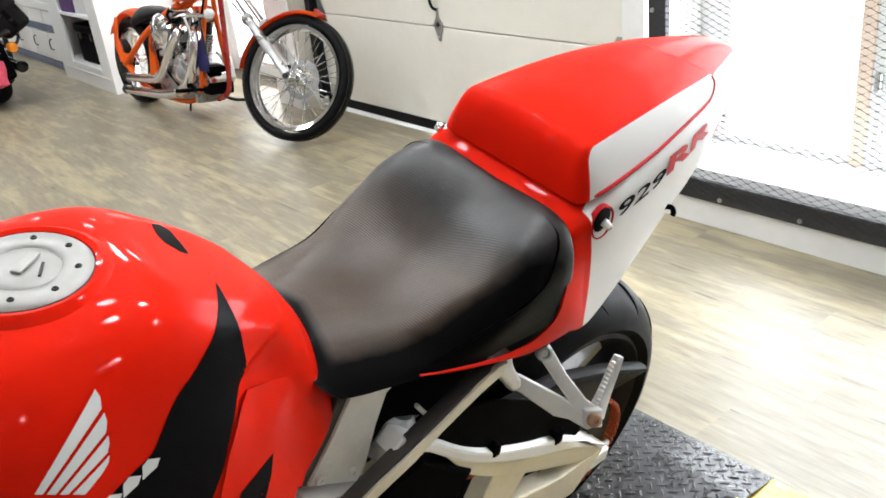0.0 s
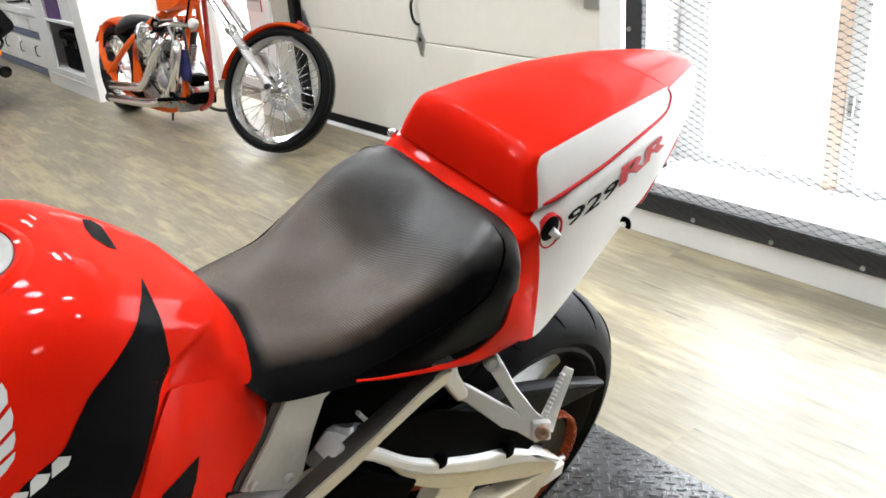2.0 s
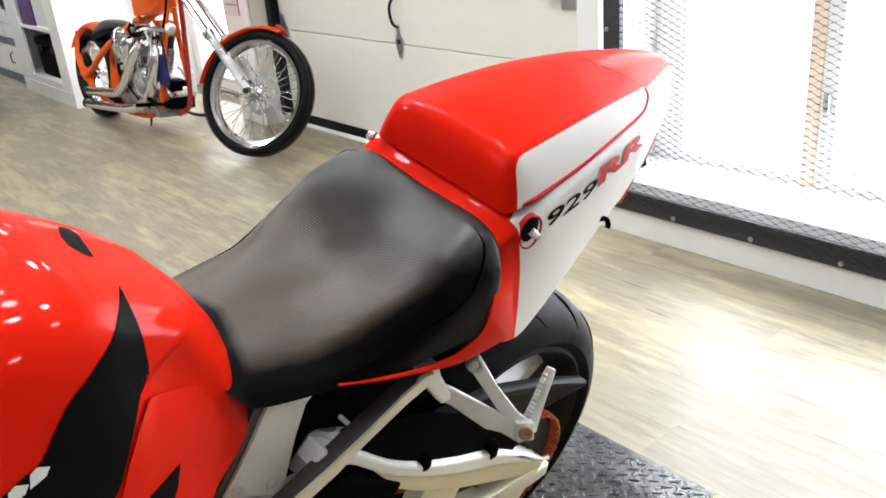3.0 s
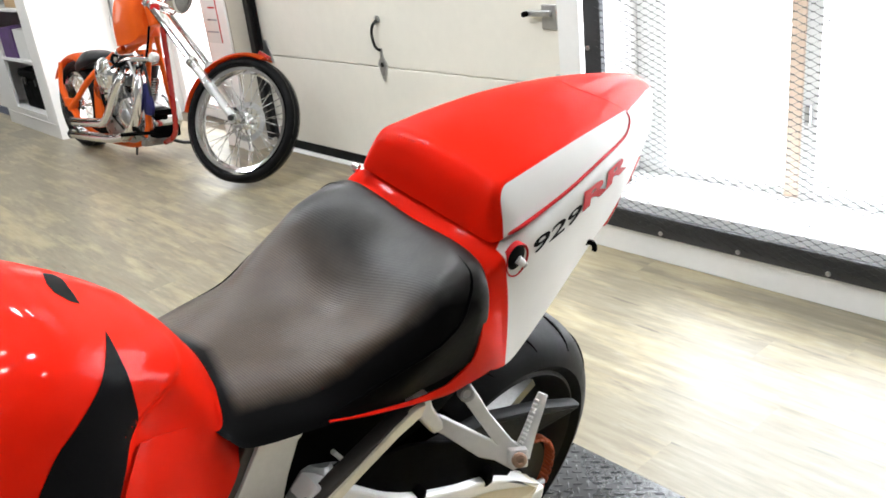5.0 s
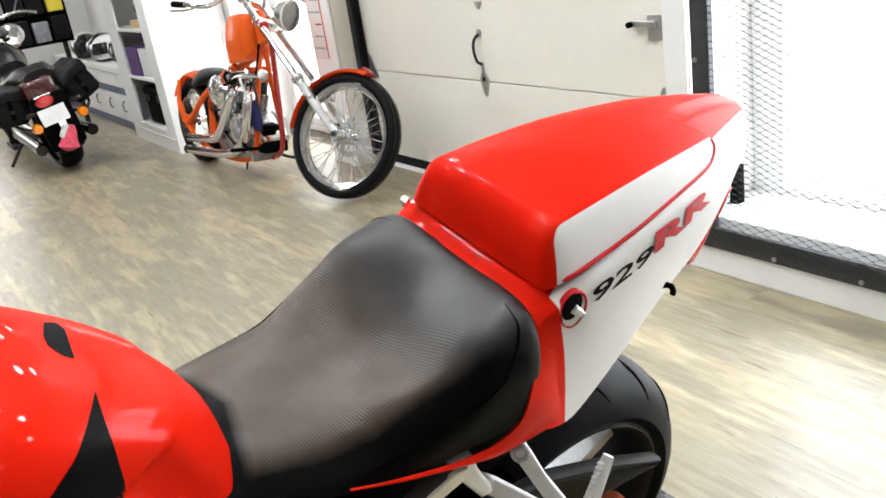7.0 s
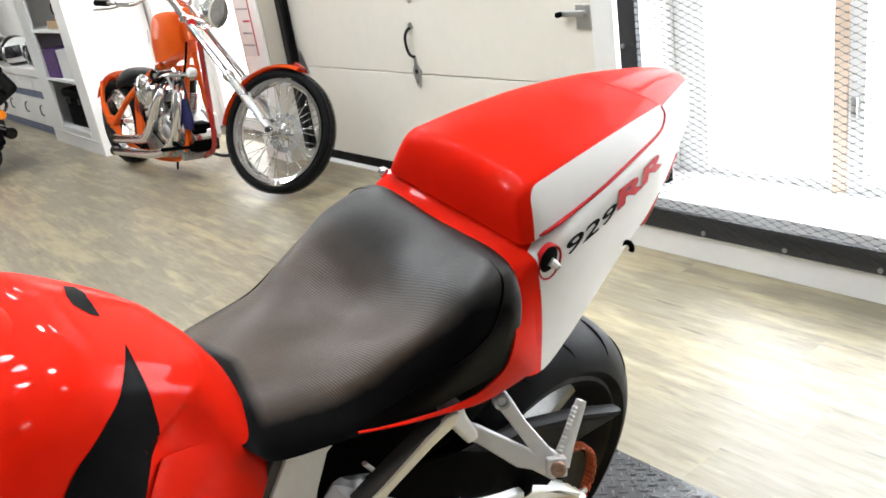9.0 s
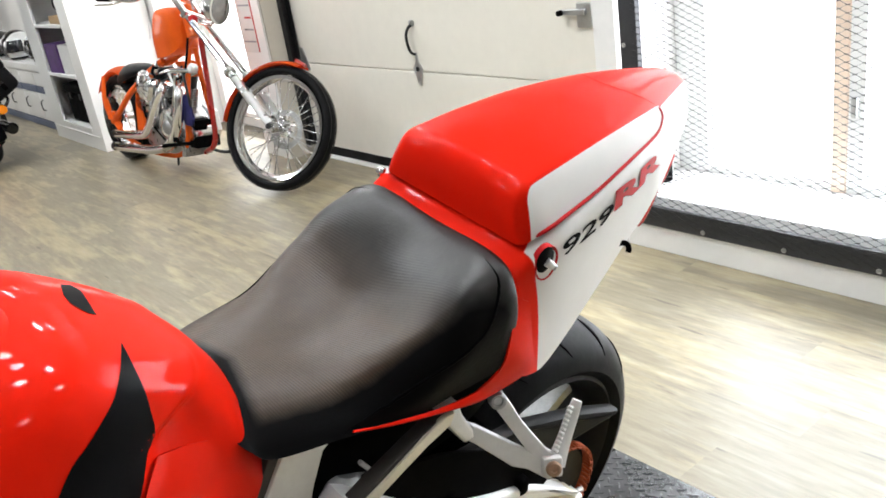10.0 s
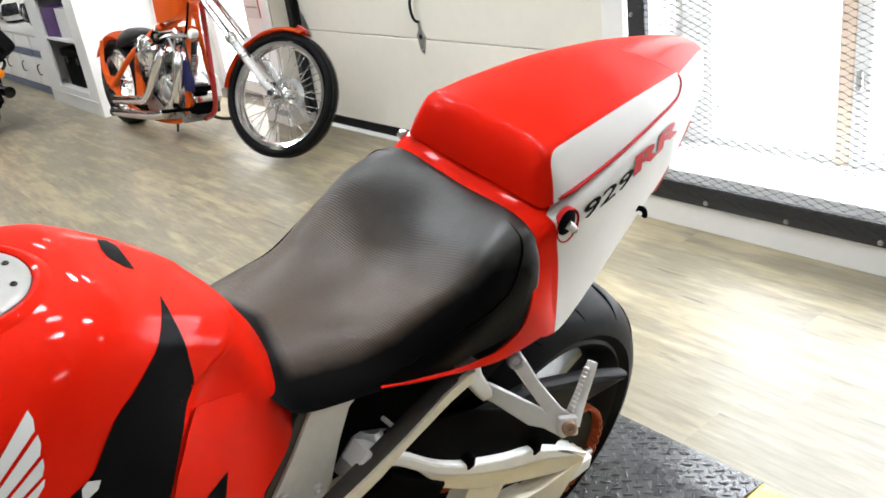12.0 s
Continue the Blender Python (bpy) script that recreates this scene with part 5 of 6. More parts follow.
            rr = 0.328 - 0.10 * (1 - math.cos(b2 * 1.1))
            ring.append(hug.verts.new((rr * math.cos(a) + 0.0, w, 0.311 + rr * math.sin(a) * (0.9 if q > 0.5 else 0.9))))
        rings.append(ring)
    for p, q in zip(rings, rings[1:]):
        for j in range(8):
            hug.faces.new((p[j], p[j + 1], q[j + 1], q[j]))
    bmesh.ops.solidify(hug, geom=hug.faces[:], thickness=0.003)
    hugger = part("hugger", hug, black_plastic, g, "black rear hugger")
    part("hugger_blade", plate([(-0.32, 0.565), (-0.24, 0.572), (-0.10, 0.555), (0.05, 0.490), (0.172, 0.424), (0.165, 0.416), (0.04, 0.432), (-0.10, 0.455), (-0.25, 0.515)], -0.135, 0.03, 0.008), rubber, hugger)
    part("chain_guard", plate([(p.x, p.y) for p in smooth_line([(-0.456, 0.624, 0), (-0.389, 0.650, 0), (-0.289, 0.630, 0), (-0.154, 0.545, 0), (-0.05, 0.440, 0), (-0.04, 0.385, 0), (-0.213, 0.455, 0), (-0.377, 0.585, 0)], 3, True)], -0.141, 0.006, 0.002), black_plastic, hugger)
    part("guard_tab", box((-0.108, -0.146, 0.442), (0.020, 0.022, 0.034), 0.005), black_plastic, hugger)
    part("guard_tab", box((-0.268, -0.146, 0.520), (0.020, 0.022, 0.026), 0.007), black_plastic, hugger)
    # engine and rear shock behind the frame
    part("crankcase", loft([
        (-1.02, 0.62, 0.08, 0.60, 0.14, 0.5, 0.12, 0.25),
        (-0.80, 0.66, 0.10, 0.64, 0.16, 0.5, 0.14, 0.22),
        (-0.60, 0.62, 0.09, 0.60, 0.13, 0.48, 0.12, 0.26),
        (-0.50, 0.52, 0.06, 0.50, 0.09, 0.45, 0.08, 0.33)], 5, 5), dark_metal, g, "dark engine case")
    part("shock_body", rod((-0.40, -0.045, 0.66), (-0.36, -0.03, 0.42), 0.03, bevel=0.006), cast_metal, g, "grey rear shock")
    part("reservoir", rod((-0.455, -0.095, 0.600), (-0.425, -0.098, 0.665), 0.034, 0.030, bevel=0.008), cast_metal, g, "cast grey reservoir")
    part("reservoir_clamp", box((-0.404, -0.098, 0.652), (0.046, 0.026, 0.018), 0.005), cast_metal, g)
    part("shift_rod", rod((-0.410, -0.118, 0.682), (-0.384, -0.118, 0.641), 0.0035), aluminium, g)
    part("pivot_cover", plate([(-0.424, 0.612), (-0.361, 0.555), (-0.321, 0.518), (-0.338, 0.495), (-0.364, 0.44), (-0.47, 0.40), (-0.56, 0.50), (-0.478, 0.61)], -0.158, 0.03, 0.006), black_plastic, g, "black swingarm pivot cover")
    # side stand
    part("side_stand", tube(smooth_line([(-0.62, -0.12, 0.30), (-0.64, -0.22, 0.16), (-0.66, -0.33, 0.085), (-0.69, -0.35, 0.093)], 5), 0.011, 10), dark_metal, g, "black side stand, down")
    return g


sport_bike()

# ---- the orange chopper by the garage door ----
CHOP_D, CHOP_LEAN = Vector((-0.14, 1.74, 0)).normalized(), radians(8)
CHOP_L = Vector((CHOP_D.y, -CHOP_D.x, 0))
CHOP_U = Vector((0, 0, 1)) * math.cos(CHOP_LEAN) + CHOP_L * math.sin(CHOP_LEAN)
CHOP_Y = -(CHOP_L * math.cos(CHOP_LEAN) - Vector((0, 0, 1)) * math.sin(CHOP_LEAN))
CHOP = Matrix.Translation((2.18, 4.19, 0.0)) @ Matrix((CHOP_D, CHOP_Y, CHOP_U)).transposed().to_4x4()


def wire_wheel(parent, m, radius, width, rim_r, spokes, tyre_label):
    """A spoked wheel about the z axis of m, with tyre, chrome rim, hub and crossed spokes."""
    w = part("wheel_rim", lathe([(rim_r - 0.004, -width * 0.34), (rim_r + 0.014, -width * 0.38), (rim_r + 0.016, -width * 0.32), (rim_r, -width * 0.2), (rim_r - 0.006, 0), (rim_r, width * 0.2), (rim_r + 0.016, width * 0.32), (rim_r + 0.014, width * 0.38), (rim_r - 0.004, width * 0.34), (rim_r - 0.014, width * 0.12), (rim_r - 0.018, 0), (rim_r - 0.014, -width * 0.12)], m, 64, closed=True), chrome, parent, "chrome wheel rim")
    prof = []
    side = radius - rim_r - 0.012
    for k in range(-7, 8):
        a = k / 7 * 2.1
        prof.append((radius - side * 0.5 * (1 - math.cos(a)), width / 2 * math.sin(a)))
    part("tyre", lathe(prof, m, 72, closed=True), rubber, w, tyre_label)
    for a in (-0.3, 0.3):
        part("tread_groove", lathe([(radius - 0.0035, width * (a - 0.02)), (radius - 0.0012, width * (a - 0.02)), (radius - 0.0012, width * (a + 0.02)), (radius - 0.0035, width * (a + 0.02))], m, 72, closed=True), gloss_black, w)
    part("hub", lathe([(0, -0.05), (0.018, -0.05), (0.02, -0.042), (0.045, -0.038), (0.045, -0.032), (0.022, -0.02), (0.022, 0.02), (0.045, 0.032), (0.045, 0.038), (0.02, 0.042), (0.018, 0.05), (0, 0.05)], m, 28), chrome, w)
    for k in range(spokes):
        s = 1 if k % 2 else -1
        a = 2 * math.pi * k / spokes
        b = a + (0.62 if (k // 2) % 2 else -0.62)
        p = m @ Vector((0.042 * math.cos(b), 0.042 * math.sin(b), s * 0.035))
        q = m @ Vector(((rim_r - 0.008) * math.cos(a), (rim_r - 0.008) * math.sin(a), s * 0.006))
        part("spoke", rod(p, q, 0.0022, sides=6), spoke_metal, w)
    return w


def chopper():
    g = thing("chopper", CHOP, "orange custom chopper with chrome engine and raked chrome fork", "motorcycle")
    inv = CHOP.inverted()
    az, lean, centre = radians(-27.8), radians(22.5), Vector((2.241, 4.136, 0.327))
    side = Vector((math.cos(az), -math.sin(az), 0))
    axis_w = side * math.cos(lean) - Vector((0, 0, 1)) * math.sin(lean)
    up_w = Vector((0, 0, 1)) * math.cos(lean) + side * math.sin(lean)
    back_w = Vector((math.sin(az), math.cos(az), 0))
    rot = inv.to_3x3()
    hub, axis, up, back = inv @ centre, rot @ axis_w, rot @ up_w, rot @ back_w
    fm = Matrix.Translation(hub) @ Matrix((back, up, back.cross(up))).transposed().to_4x4()
    front = wire_wheel(g, fm, 0.33, 0.088, 0.262, 40, "narrow black front tyre")
    part("brake_disc", lathe([(0.075, 0.048), (0.105, 0.048), (0.105, 0.052), (0.075, 0.052)], fm, 40, closed=True), galvanised, front)
    part("brake_caliper", box((0.095, 0.04, 0.055), (0.05, 0.08, 0.04), 0.01, m=fm), dark_metal, front)
    # front fender hugging the tyre
    fend = bmesh.new()
    rings = []
    for k in range(25):
        a = radians(8 + 106 * k / 24)
        ring = []
        for j in range(9):
            b = (j / 8 - 0.5) * 2.3
            ring.append(fend.verts.new(fm @ Vector(((0.318 + 0.036 * math.cos(b)) * math.cos(a), (0.318 + 0.036 * math.cos(b)) * math.sin(a), 0.062 * math.sin(b)))))
        rings.append(ring)
    for p, q in zip(rings, rings[1:]):
        for j in range(8):
            fend.faces.new((p[j], p[j + 1], q[j + 1], q[j]))
    bmesh.ops.solidify(fend, geom=fend.faces[:], thickness=0.004)
    part("front_fender", fend, orange_paint, g, "orange front fender")
    part("fender_bracket", box((0.06, 0.352, 0), (0.07, 0.02, 0.03), 0.005, m=fm @ pose(0, 0, 0, 0, 0, 30)), dark_red_paint, g)
    # fork
    head = Vector((0.815, 0.0, 1.0))
    for s in (-1, 1):
        a, b = hub + axis * (0.078 * s), head + axis * (0.078 * s)
        slider_top = a.lerp(b, 0.40)
        leg = part("fork_slider", rod(a - (b - a).normalized() * 0.03, slider_top, 0.024, 0.026, 20, bevel=0.004), fork_metal, g, "polished lower fork leg")
        part("fork_seal", rod(slider_top - (b - a).normalized() * 0.01, slider_top + (b - a).normalized() * 0.022, 0.033, sides=20, bevel=0.004), fork_metal, leg)
        part("fork_tube", rod(slider_top, a.lerp(b, 1.16), 0.0185, sides=16), chrome, leg, "chrome upper fork tube")
        part("axle_clamp", rod(a - axis * 0.02, a + axis * 0.02, 0.03, sides=20, bevel=0.005), fork_metal, leg)
    part("axle_nut", rod(hub - axis * 0.115, hub - axis * 0.095, 0.016, sides=6), dark_metal, g)
    for q in (0.86, 1.05):
        c = hub.lerp(head, q)
        part("triple_clamp", box((0, 0, 0), (0.05, 0.22, 0.035), 0.012, m=Matrix.Translation(c) @ Matrix((axis.cross(head - hub).normalized(), axis, (head - hub).normalized())).transposed().to_4x4()), chrome, g)
    # headlight, indicator, bars
    hl = Matrix.Translation((0.40, 0.02, 0.955)) @ pose(0, 0, 0, 0, -100, 22)
    light = part("headlight", lathe([(0, -0.095), (0.03, -0.092), (0.058, -0.07), (0.075, -0.03), (0.08, 0.0), (0.086, 0.004), (0.086, 0.016), (0.076, 0.02)], hl, 32), chrome, g, "round chrome headlight")
    part("headlight_lens", lathe([(0, 0.028), (0.04, 0.026), (0.077, 0.017), (0.077, 0.010), (0, 0.012)], hl, 32), headlamp_glass, light, "clear headlight lens")
    part("headlight_mount", tube(smooth_line([(0.44, 0.02, 0.90), (0.52, 0.01, 0.87), (0.62, 0.0, 0.88)], 5), 0.012, 10), chrome, g)
    part("marker_lamp", lathe([(0, 0), (0.026, 0.004), (0.028, 0.02), (0.016, 0.045), (0, 0.05)], Matrix.Translation((0.60, 0.06, 0.90)) @ pose(0, 0, 0, 0, 90, 0), 18), lens_red, g, "red marker lamp")
    part("handlebar", tube(smooth_line([(0.95, 0.42, 1.035), (0.84, 0.40, 1.03), (0.74, 0.32, 1.02), (0.78, 0.12, 1.10), (0.78, -0.12, 1.10), (0.74, -0.32, 1.02), (0.84, -0.40, 1.03), (0.95, -0.42, 1.035)], 6), 0.0125, 10), chrome, g, "chrome handlebar")
    for s in (-1, 1):
        part("grip", rod((0.86, 0.405 * s, 1.03), (0.99, 0.425 * s, 1.037), 0.017, bevel=0.004), black_plastic, g)
        part("riser", rod((0.80, 0.05 * s, 1.0), (0.79, 0.05 * s, 1.10), 0.014), chrome, g)
        part("lever", tube(smooth_line([(0.80, 0.38 * s, 1.01), (0.86, 0.42 * s, 1.0), (0.97, 0.45 * s, 1.0)], 5), 0.006, 8), chrome, g)
    # tank and seat
    part("fuel_tank", loft([
        (0.80, 0.90, 0.03, 0.895, 0.045, 0.85, 0.035, 0.78),
        (0.83, 0.950, 0.060, 0.942, 0.088, 0.87, 0.072, 0.735),
        (0.89, 0.970, 0.076, 0.960, 0.104, 0.86, 0.090, 0.705),
        (0.98, 0.968, 0.078, 0.956, 0.106, 0.84, 0.092, 0.690),
        (1.06, 0.955, 0.070, 0.944, 0.096, 0.82, 0.084, 0.682),
        (1.105, 0.92, 0.045, 0.912, 0.066, 0.80, 0.058, 0.690),
        (1.120, 0.86, 0.020, 0.855, 0.035, 0.79, 0.032, 0.70)], 6, 6), orange_paint, g, "orange peanut fuel tank")
    part("tank_decal", lathe([(0, 0.0), (0.03, 0.0), (0.03, 0.002), (0, 0.002)], Matrix.Translation((1.12, 0.082, 0.835)) @ pose(0, 0, 0, -90, 0, -30) @ Matrix.Diagonal((0.5, 1.4, 1, 1)), 16), grey_paint, g)
    part("seat", loft([
        (1.32, 0.622, 0.025, 0.618, 0.04, 0.605, 0.04, 0.595),
        (1.40, 0.634, 0.045, 0.626, 0.07, 0.60, 0.07, 0.575),
        (1.50, 0.640, 0.06, 0.630, 0.095, 0.585, 0.09, 0.545),
        (1.60, 0.632, 0.06, 0.620, 0.095, 0.57, 0.09, 0.52),
        (1.68, 0.590, 0.05, 0.582, 0.085, 0.54, 0.08, 0.50),
        (1.71, 0.545, 0.035, 0.542, 0.06, 0.52, 0.06, 0.49)], 5, 5), leather, g, "black leather solo seat")
    # rear wheel and fender
    rm = Matrix.Translation((1.76, 0, 0.285)) @ pose(0, 0, 0, 90, 0, 0)
    rear = wire_wheel(g, rm, 0.285, 0.15, 0.195, 24, "fat black rear tyre")
    part("rear_disc", lathe([(0.05, -0.11), (0.14, -0.11), (0.14, -0.115), (0.05, -0.115)], rm, 36, closed=True), chrome, rear)
    rf = bmesh.new()
    rings = []
    for k in range(23):
        a = radians(28 + 100 * k / 22)
        ring = []
        for j in range(9):
            b = (j / 8 - 0.5) * 2.6
            r = 0.285 + 0.045 * math.cos(b)
            ring.append(rf.verts.new((1.76 + r * math.cos(a), 0.088 * math.sin(b), 0.285 + r * math.sin(a))))
        rings.append(ring)
    for p, q in zip(rings, rings[1:]):
        for j in range(8):
            rf.faces.new((p[j], p[j + 1], q[j + 1], q[j]))
    bmesh.ops.solidify(rf, geom=rf.faces[:], thickness=0.005)
    part("rear_fender", rf, orange_paint, g, "orange rear fender")
    # frame tubes
    for s in (-1, 1):
        part("frame_tube", tube(smooth_line([(1.08, 0.04 * s, 0.668), (1.22, 0.08 * s, 0.59), (1.42, 0.12 * s, 0.467), (1.60, 0.125 * s, 0.345), (1.74, 0.125 * s, 0.26)], 6), 0.0185, 12), orange_paint, g)
        part("frame_tube", tube(smooth_line([(1.76, 0.125 * s, 0.30), (1.60, 0.12 * s, 0.18), (1.30, 0.11 * s, 0.11), (0.92, 0.10 * s, 0.11), (0.80, 0.09 * s, 0.20), (0.785, 0.08 * s, 0.34), (0.79, 0.05 * s, 0.52), (0.775, 0.02 * s, 0.74)], 6), 0.0150, 12), orange_paint, g)
        part("fender_strut", tube(smooth_line([(1.80, 0.12 * s, 0.30), (1.85, 0.12 * s, 0.40), (1.88, 0.09 * s, 0.55)], 5), 0.014, 10), orange_paint, g)
        part("axle_plate", box((1.76, 0.125 * s, 0.30), (0.10, 0.014, 0.06), 0.01), orange_paint, g)
    part("side_panel", plate([(1.36, 0.47), (1.44, 0.42), (1.47, 0.20), (1.36, 0.18)], 0.07, 0.02, 0.005), orange_paint, g)
    part("oil_tank", rod((1.36, -0.08, 0.42), (1.36, 0.09, 0.42), 0.085, sides=28, bevel=0.015), chrome, g, "chrome oil tank")
    part("downtube", tube(smooth_line([(0.66, 0, 0.80), (0.635, 0, 0.50), (0.625, 0, 0.26), (0.66, 0, 0.175), (0.76, 0, 0.13)], 6), 0.016, 12), dark_red_paint, g, "red front down tube")
    part("backbone", tube(smooth_line([(0.72, 0, 0.84), (0.90, 0, 0.715), (1.12, 0, 0.655)], 6), 0.018, 12), orange_paint, g)
    part("steering_head", rod((0.74, 0, 0.80), (0.80, 0, 0.98), 0.034, bevel=0.005), orange_paint, g)
    # engine
    part("crankcase", loft([
        (0.79, 0.34, 0.05, 0.33, 0.09, 0.26, 0.08, 0.14),
        (0.88, 0.40, 0.07, 0.38, 0.12, 0.28, 0.10, 0.12),
        (1.06, 0.42, 0.07, 0.40, 0.13, 0.28, 0.11, 0.12),
        (1.22, 0.36, 0.07, 0.34, 0.12, 0.26, 0.10, 0.13),
        (1.34, 0.30, 0.05, 0.29, 0.09, 0.24, 0.08, 0.15)], 5, 5), engine_alloy, g, "dark alloy crankcase")
    for x1, x0 in ((0.855, 0.95), (1.145, 1.01)):
        a, b = Vector((x0, 0, 0.36)), Vector((x1, 0, 0.60))
        # near-black core puts the shade between the fins into the colour
        cyl = part("cylinder", rod(a, b, 0.058, sides=28), dark_metal, g, "finned alloy cylinder, core blackened as shade between the fins")
        for k in range(9):
            c = a.lerp(b, 0.22 + 0.06 * k)
            part("fin", lathe([(0.05, -0.0025), (0.082, -0.0025), (0.084, 0), (0.082, 0.0025), (0.05, 0.0025)], frame_at(c, b - a), 28), chrome, cyl)
        part("rocker_box", box((0, 0, 0.02), (0.15, 0.13, 0.06), 0.02, m=frame_at(b, b - a)), chrome, cyl, "chrome rocker cover")
        for k in (-1, 1):
            part("pushrod_tube", rod(a + Vector((0.02 * k, 0.085, -0.04)), b + Vector((0.025 * k, 0.075, -0.01)), 0.009, sides=10), chrome, cyl)
    part("cam_cover", lathe([(0, 0.02), (0.06, 0.02), (0.085, 0.012), (0.095, 0.0), (0.095, -0.02)], Matrix.Translation((0.96, 0.125, 0.30)) @ pose(0, 0, 0, -90, 0, 0), 32), chrome, g, "round chrome cam cover")
    part("primary_cover", plate([(0.86, 0.36), (1.01, 0.40), (1.34, 0.33), (1.38, 0.22), (1.26, 0.14), (0.91, 0.13), (0.82, 0.24)], -0.17, 0.05, 0.02), chrome, g)
    air = Matrix.Translation((1.10, 0.165, 0.525)) @ pose(0, 0, 0, -90, 0, 0)
    ac = part("air_cleaner", lathe([(0, 0.05), (0.02, 0.048), (0.03, 0.03), (0.080, 0.022), (0.095, 0.0), (0.080, -0.03), (0.03, -0.05)], air, 32), chrome, g, "chrome air cleaner")
    for k in range(12):
        a = 2 * math.pi * k / 12
        part("vane", ribbon([air @ Vector((0.03 * math.cos(a), 0.03 * math.sin(a), 0.034)), air @ Vector((0.082 * math.cos(a), 0.082 * math.sin(a), 0.014))], (0, 1, 0), 0.02, 0.006), chrome, ac)
    part("carburettor", box((1.0, 0.07, 0.50), (0.09, 0.08, 0.09), 0.02), engine_alloy, g)
    part("horn_cover", lathe([(0, 0.016), (0.020, 0.013), (0.028, 0.0), (0.022, -0.03)], Matrix.Translation((0.66, 0.08, 0.635)) @ pose(0, 0, 0, -80, 0, 10), 24), aluminium, g)
    part("head_brace", tube(smooth_line([(1.06, 0.09, 0.58), (0.88, 0.10, 0.615), (0.68, 0.08, 0.62)], 6), 0.016, 10), chrome, g)
    # pipes
    part("exhaust_pipe", tube(smooth_line([(0.98, 0.08, 0.53), (0.95, 0.14, 0.50), (1.015, 0.155, 0.41), (1.10, 0.155, 0.31), (1.19, 0.155, 0.235), (1.30, 0.155, 0.212), (1.63, 0.155, 0.192)], 7), 0.029, 16), chrome, g, "chrome exhaust pipe")
    part("exhaust_pipe", tube(smooth_line([(0.80, 0.08, 0.53), (0.73, 0.14, 0.49), (0.74, 0.155, 0.37), (0.823, 0.155, 0.244), (0.93, 0.155, 0.175), (1.06, 0.155, 0.143), (1.25, 0.155, 0.125), (1.66, 0.155, 0.108)], 7), 0.029, 16), chrome, g, "chrome exhaust pipe")
    for x, z in ((1.62, 0.192), (1.65, 0.108)):
        part("pipe_tip", rod((x, 0.155, z), (x + 0.05, 0.155, z - 0.003), 0.026, 0.031, bevel=0.002), dark_metal, g)
    for k in range(5):
        part("heat_fin", lathe([(0.028, -0.003), (0.038, -0.003), (0.038, 0.003), (0.028, 0.003)], Matrix.Translation((0.86 + 0.02 * k, 0.155, 0.213 - 0.013 * k)) @ pose(0, 0, 0, 0, 60, 0), 16, closed=True), chrome, g)
    # small things in front of the engine
    part("oil_filter", rod((0.76, -0.05, 0.25), (0.76, 0.08, 0.25), 0.045, sides=24, bevel=0.006), chrome, g)
    part("battery_box", box((0.79, 0.0, 0.20), (0.16, 0.16, 0.07), 0.01), black_plastic, g)
    part("regulator", box((0.74, 0.03, 0.315), (0.11, 0.11, 0.035), 0.006), black_plastic, g)
    part("foot_control", tube(smooth_line([(0.72, 0.10, 0.20), (0.66, 0.20, 0.22), (0.60, 0.26, 0.26)], 5), 0.011, 10), black_plastic, g)
    part("rag", lathe([(0, 0.10), (0.02, 0.09), (0.035, 0.02), (0.045, -0.04), (0.03, -0.08), (0, -0.085)], Matrix.Translation((0.71, 0.11, 0.39)) @ Matrix.Diagonal((1.45, 0.5, 1, 1)), 9), blue_cloth, g, "dark blue rag")
    part("brake_line", tube(smooth_line([(0.78, 0.08, 0.64), (0.70, 0.11, 0.55), (0.67, 0.11, 0.42), (0.70, 0.09, 0.3)], 6), 0.008, 8), dark_metal, g)
    for k, pts in enumerate(([(1.30, 0.10, 0.38), (1.22, 0.13, 0.33), (1.12, 0.13, 0.27), (1.02, 0.12, 0.2)], [(0.92, 0.10, 0.62), (0.84, 0.12, 0.56), (0.80, 0.11, 0.44), (0.82, 0.11, 0.32)], [(1.16, 0.06, 0.64), (1.10, 0.11, 0.60), (1.02, 0.12, 0.57), (0.93, 0.11, 0.60)], [(0.72, 0.05, 0.80), (0.70, 0.08, 0.70), (0.74, 0.09, 0.60), (0.86, 0.08, 0.56)])):
        part("hose", tube(smooth_line(pts, 6), 0.007 if k % 2 else 0.010, 8), black_plastic if k != 1 else galvanised, g, "thin engine hose")
    for x in (0.90, 1.03):
        part("lifter_block", box((x, 0.115, 0.375), (0.05, 0.03, 0.05), 0.008), chrome, g)
        for q in (-0.018, 0.018):
            part("cover_screw", bolt((x + q, 0.131, 0.36), (0, 1, 0), 0.007, 0.006), dark_metal, g)
    part("ignition_cover", lathe([(0, 0.02), (0.03, 0.018), (0.042, 0.008), (0.045, 0.0)], Matrix.Translation((0.93, 0.142, 0.285)) @ pose(0, 0, 0, -90, 0, 0), 24), engine_alloy, g)
    part("footpeg", rod((0.82, 0.12, 0.19), (0.80, 0.25, 0.20), 0.012, bevel=0.003), black_plastic, g, "black rubber footpeg")
    part("engine_mount", box((0.83, 0.02, 0.16), (0.05, 0.18, 0.10), 0.008), engine_alloy, g)
    part("side_stand", tube(smooth_line([(1.05, -0.13, 0.13), (1.03, -0.25, 0.07), (1.0, -0.34, 0.062)], 5), 0.011, 10), dark_metal, g)
    part("drain_peg", rod((1.08, 0.02, 0.10), (1.08, 0.03, 0.02), 0.009, 0.006), dark_metal, g)
    return g


chopper()

# ---- white shelf unit and what stands on it ----


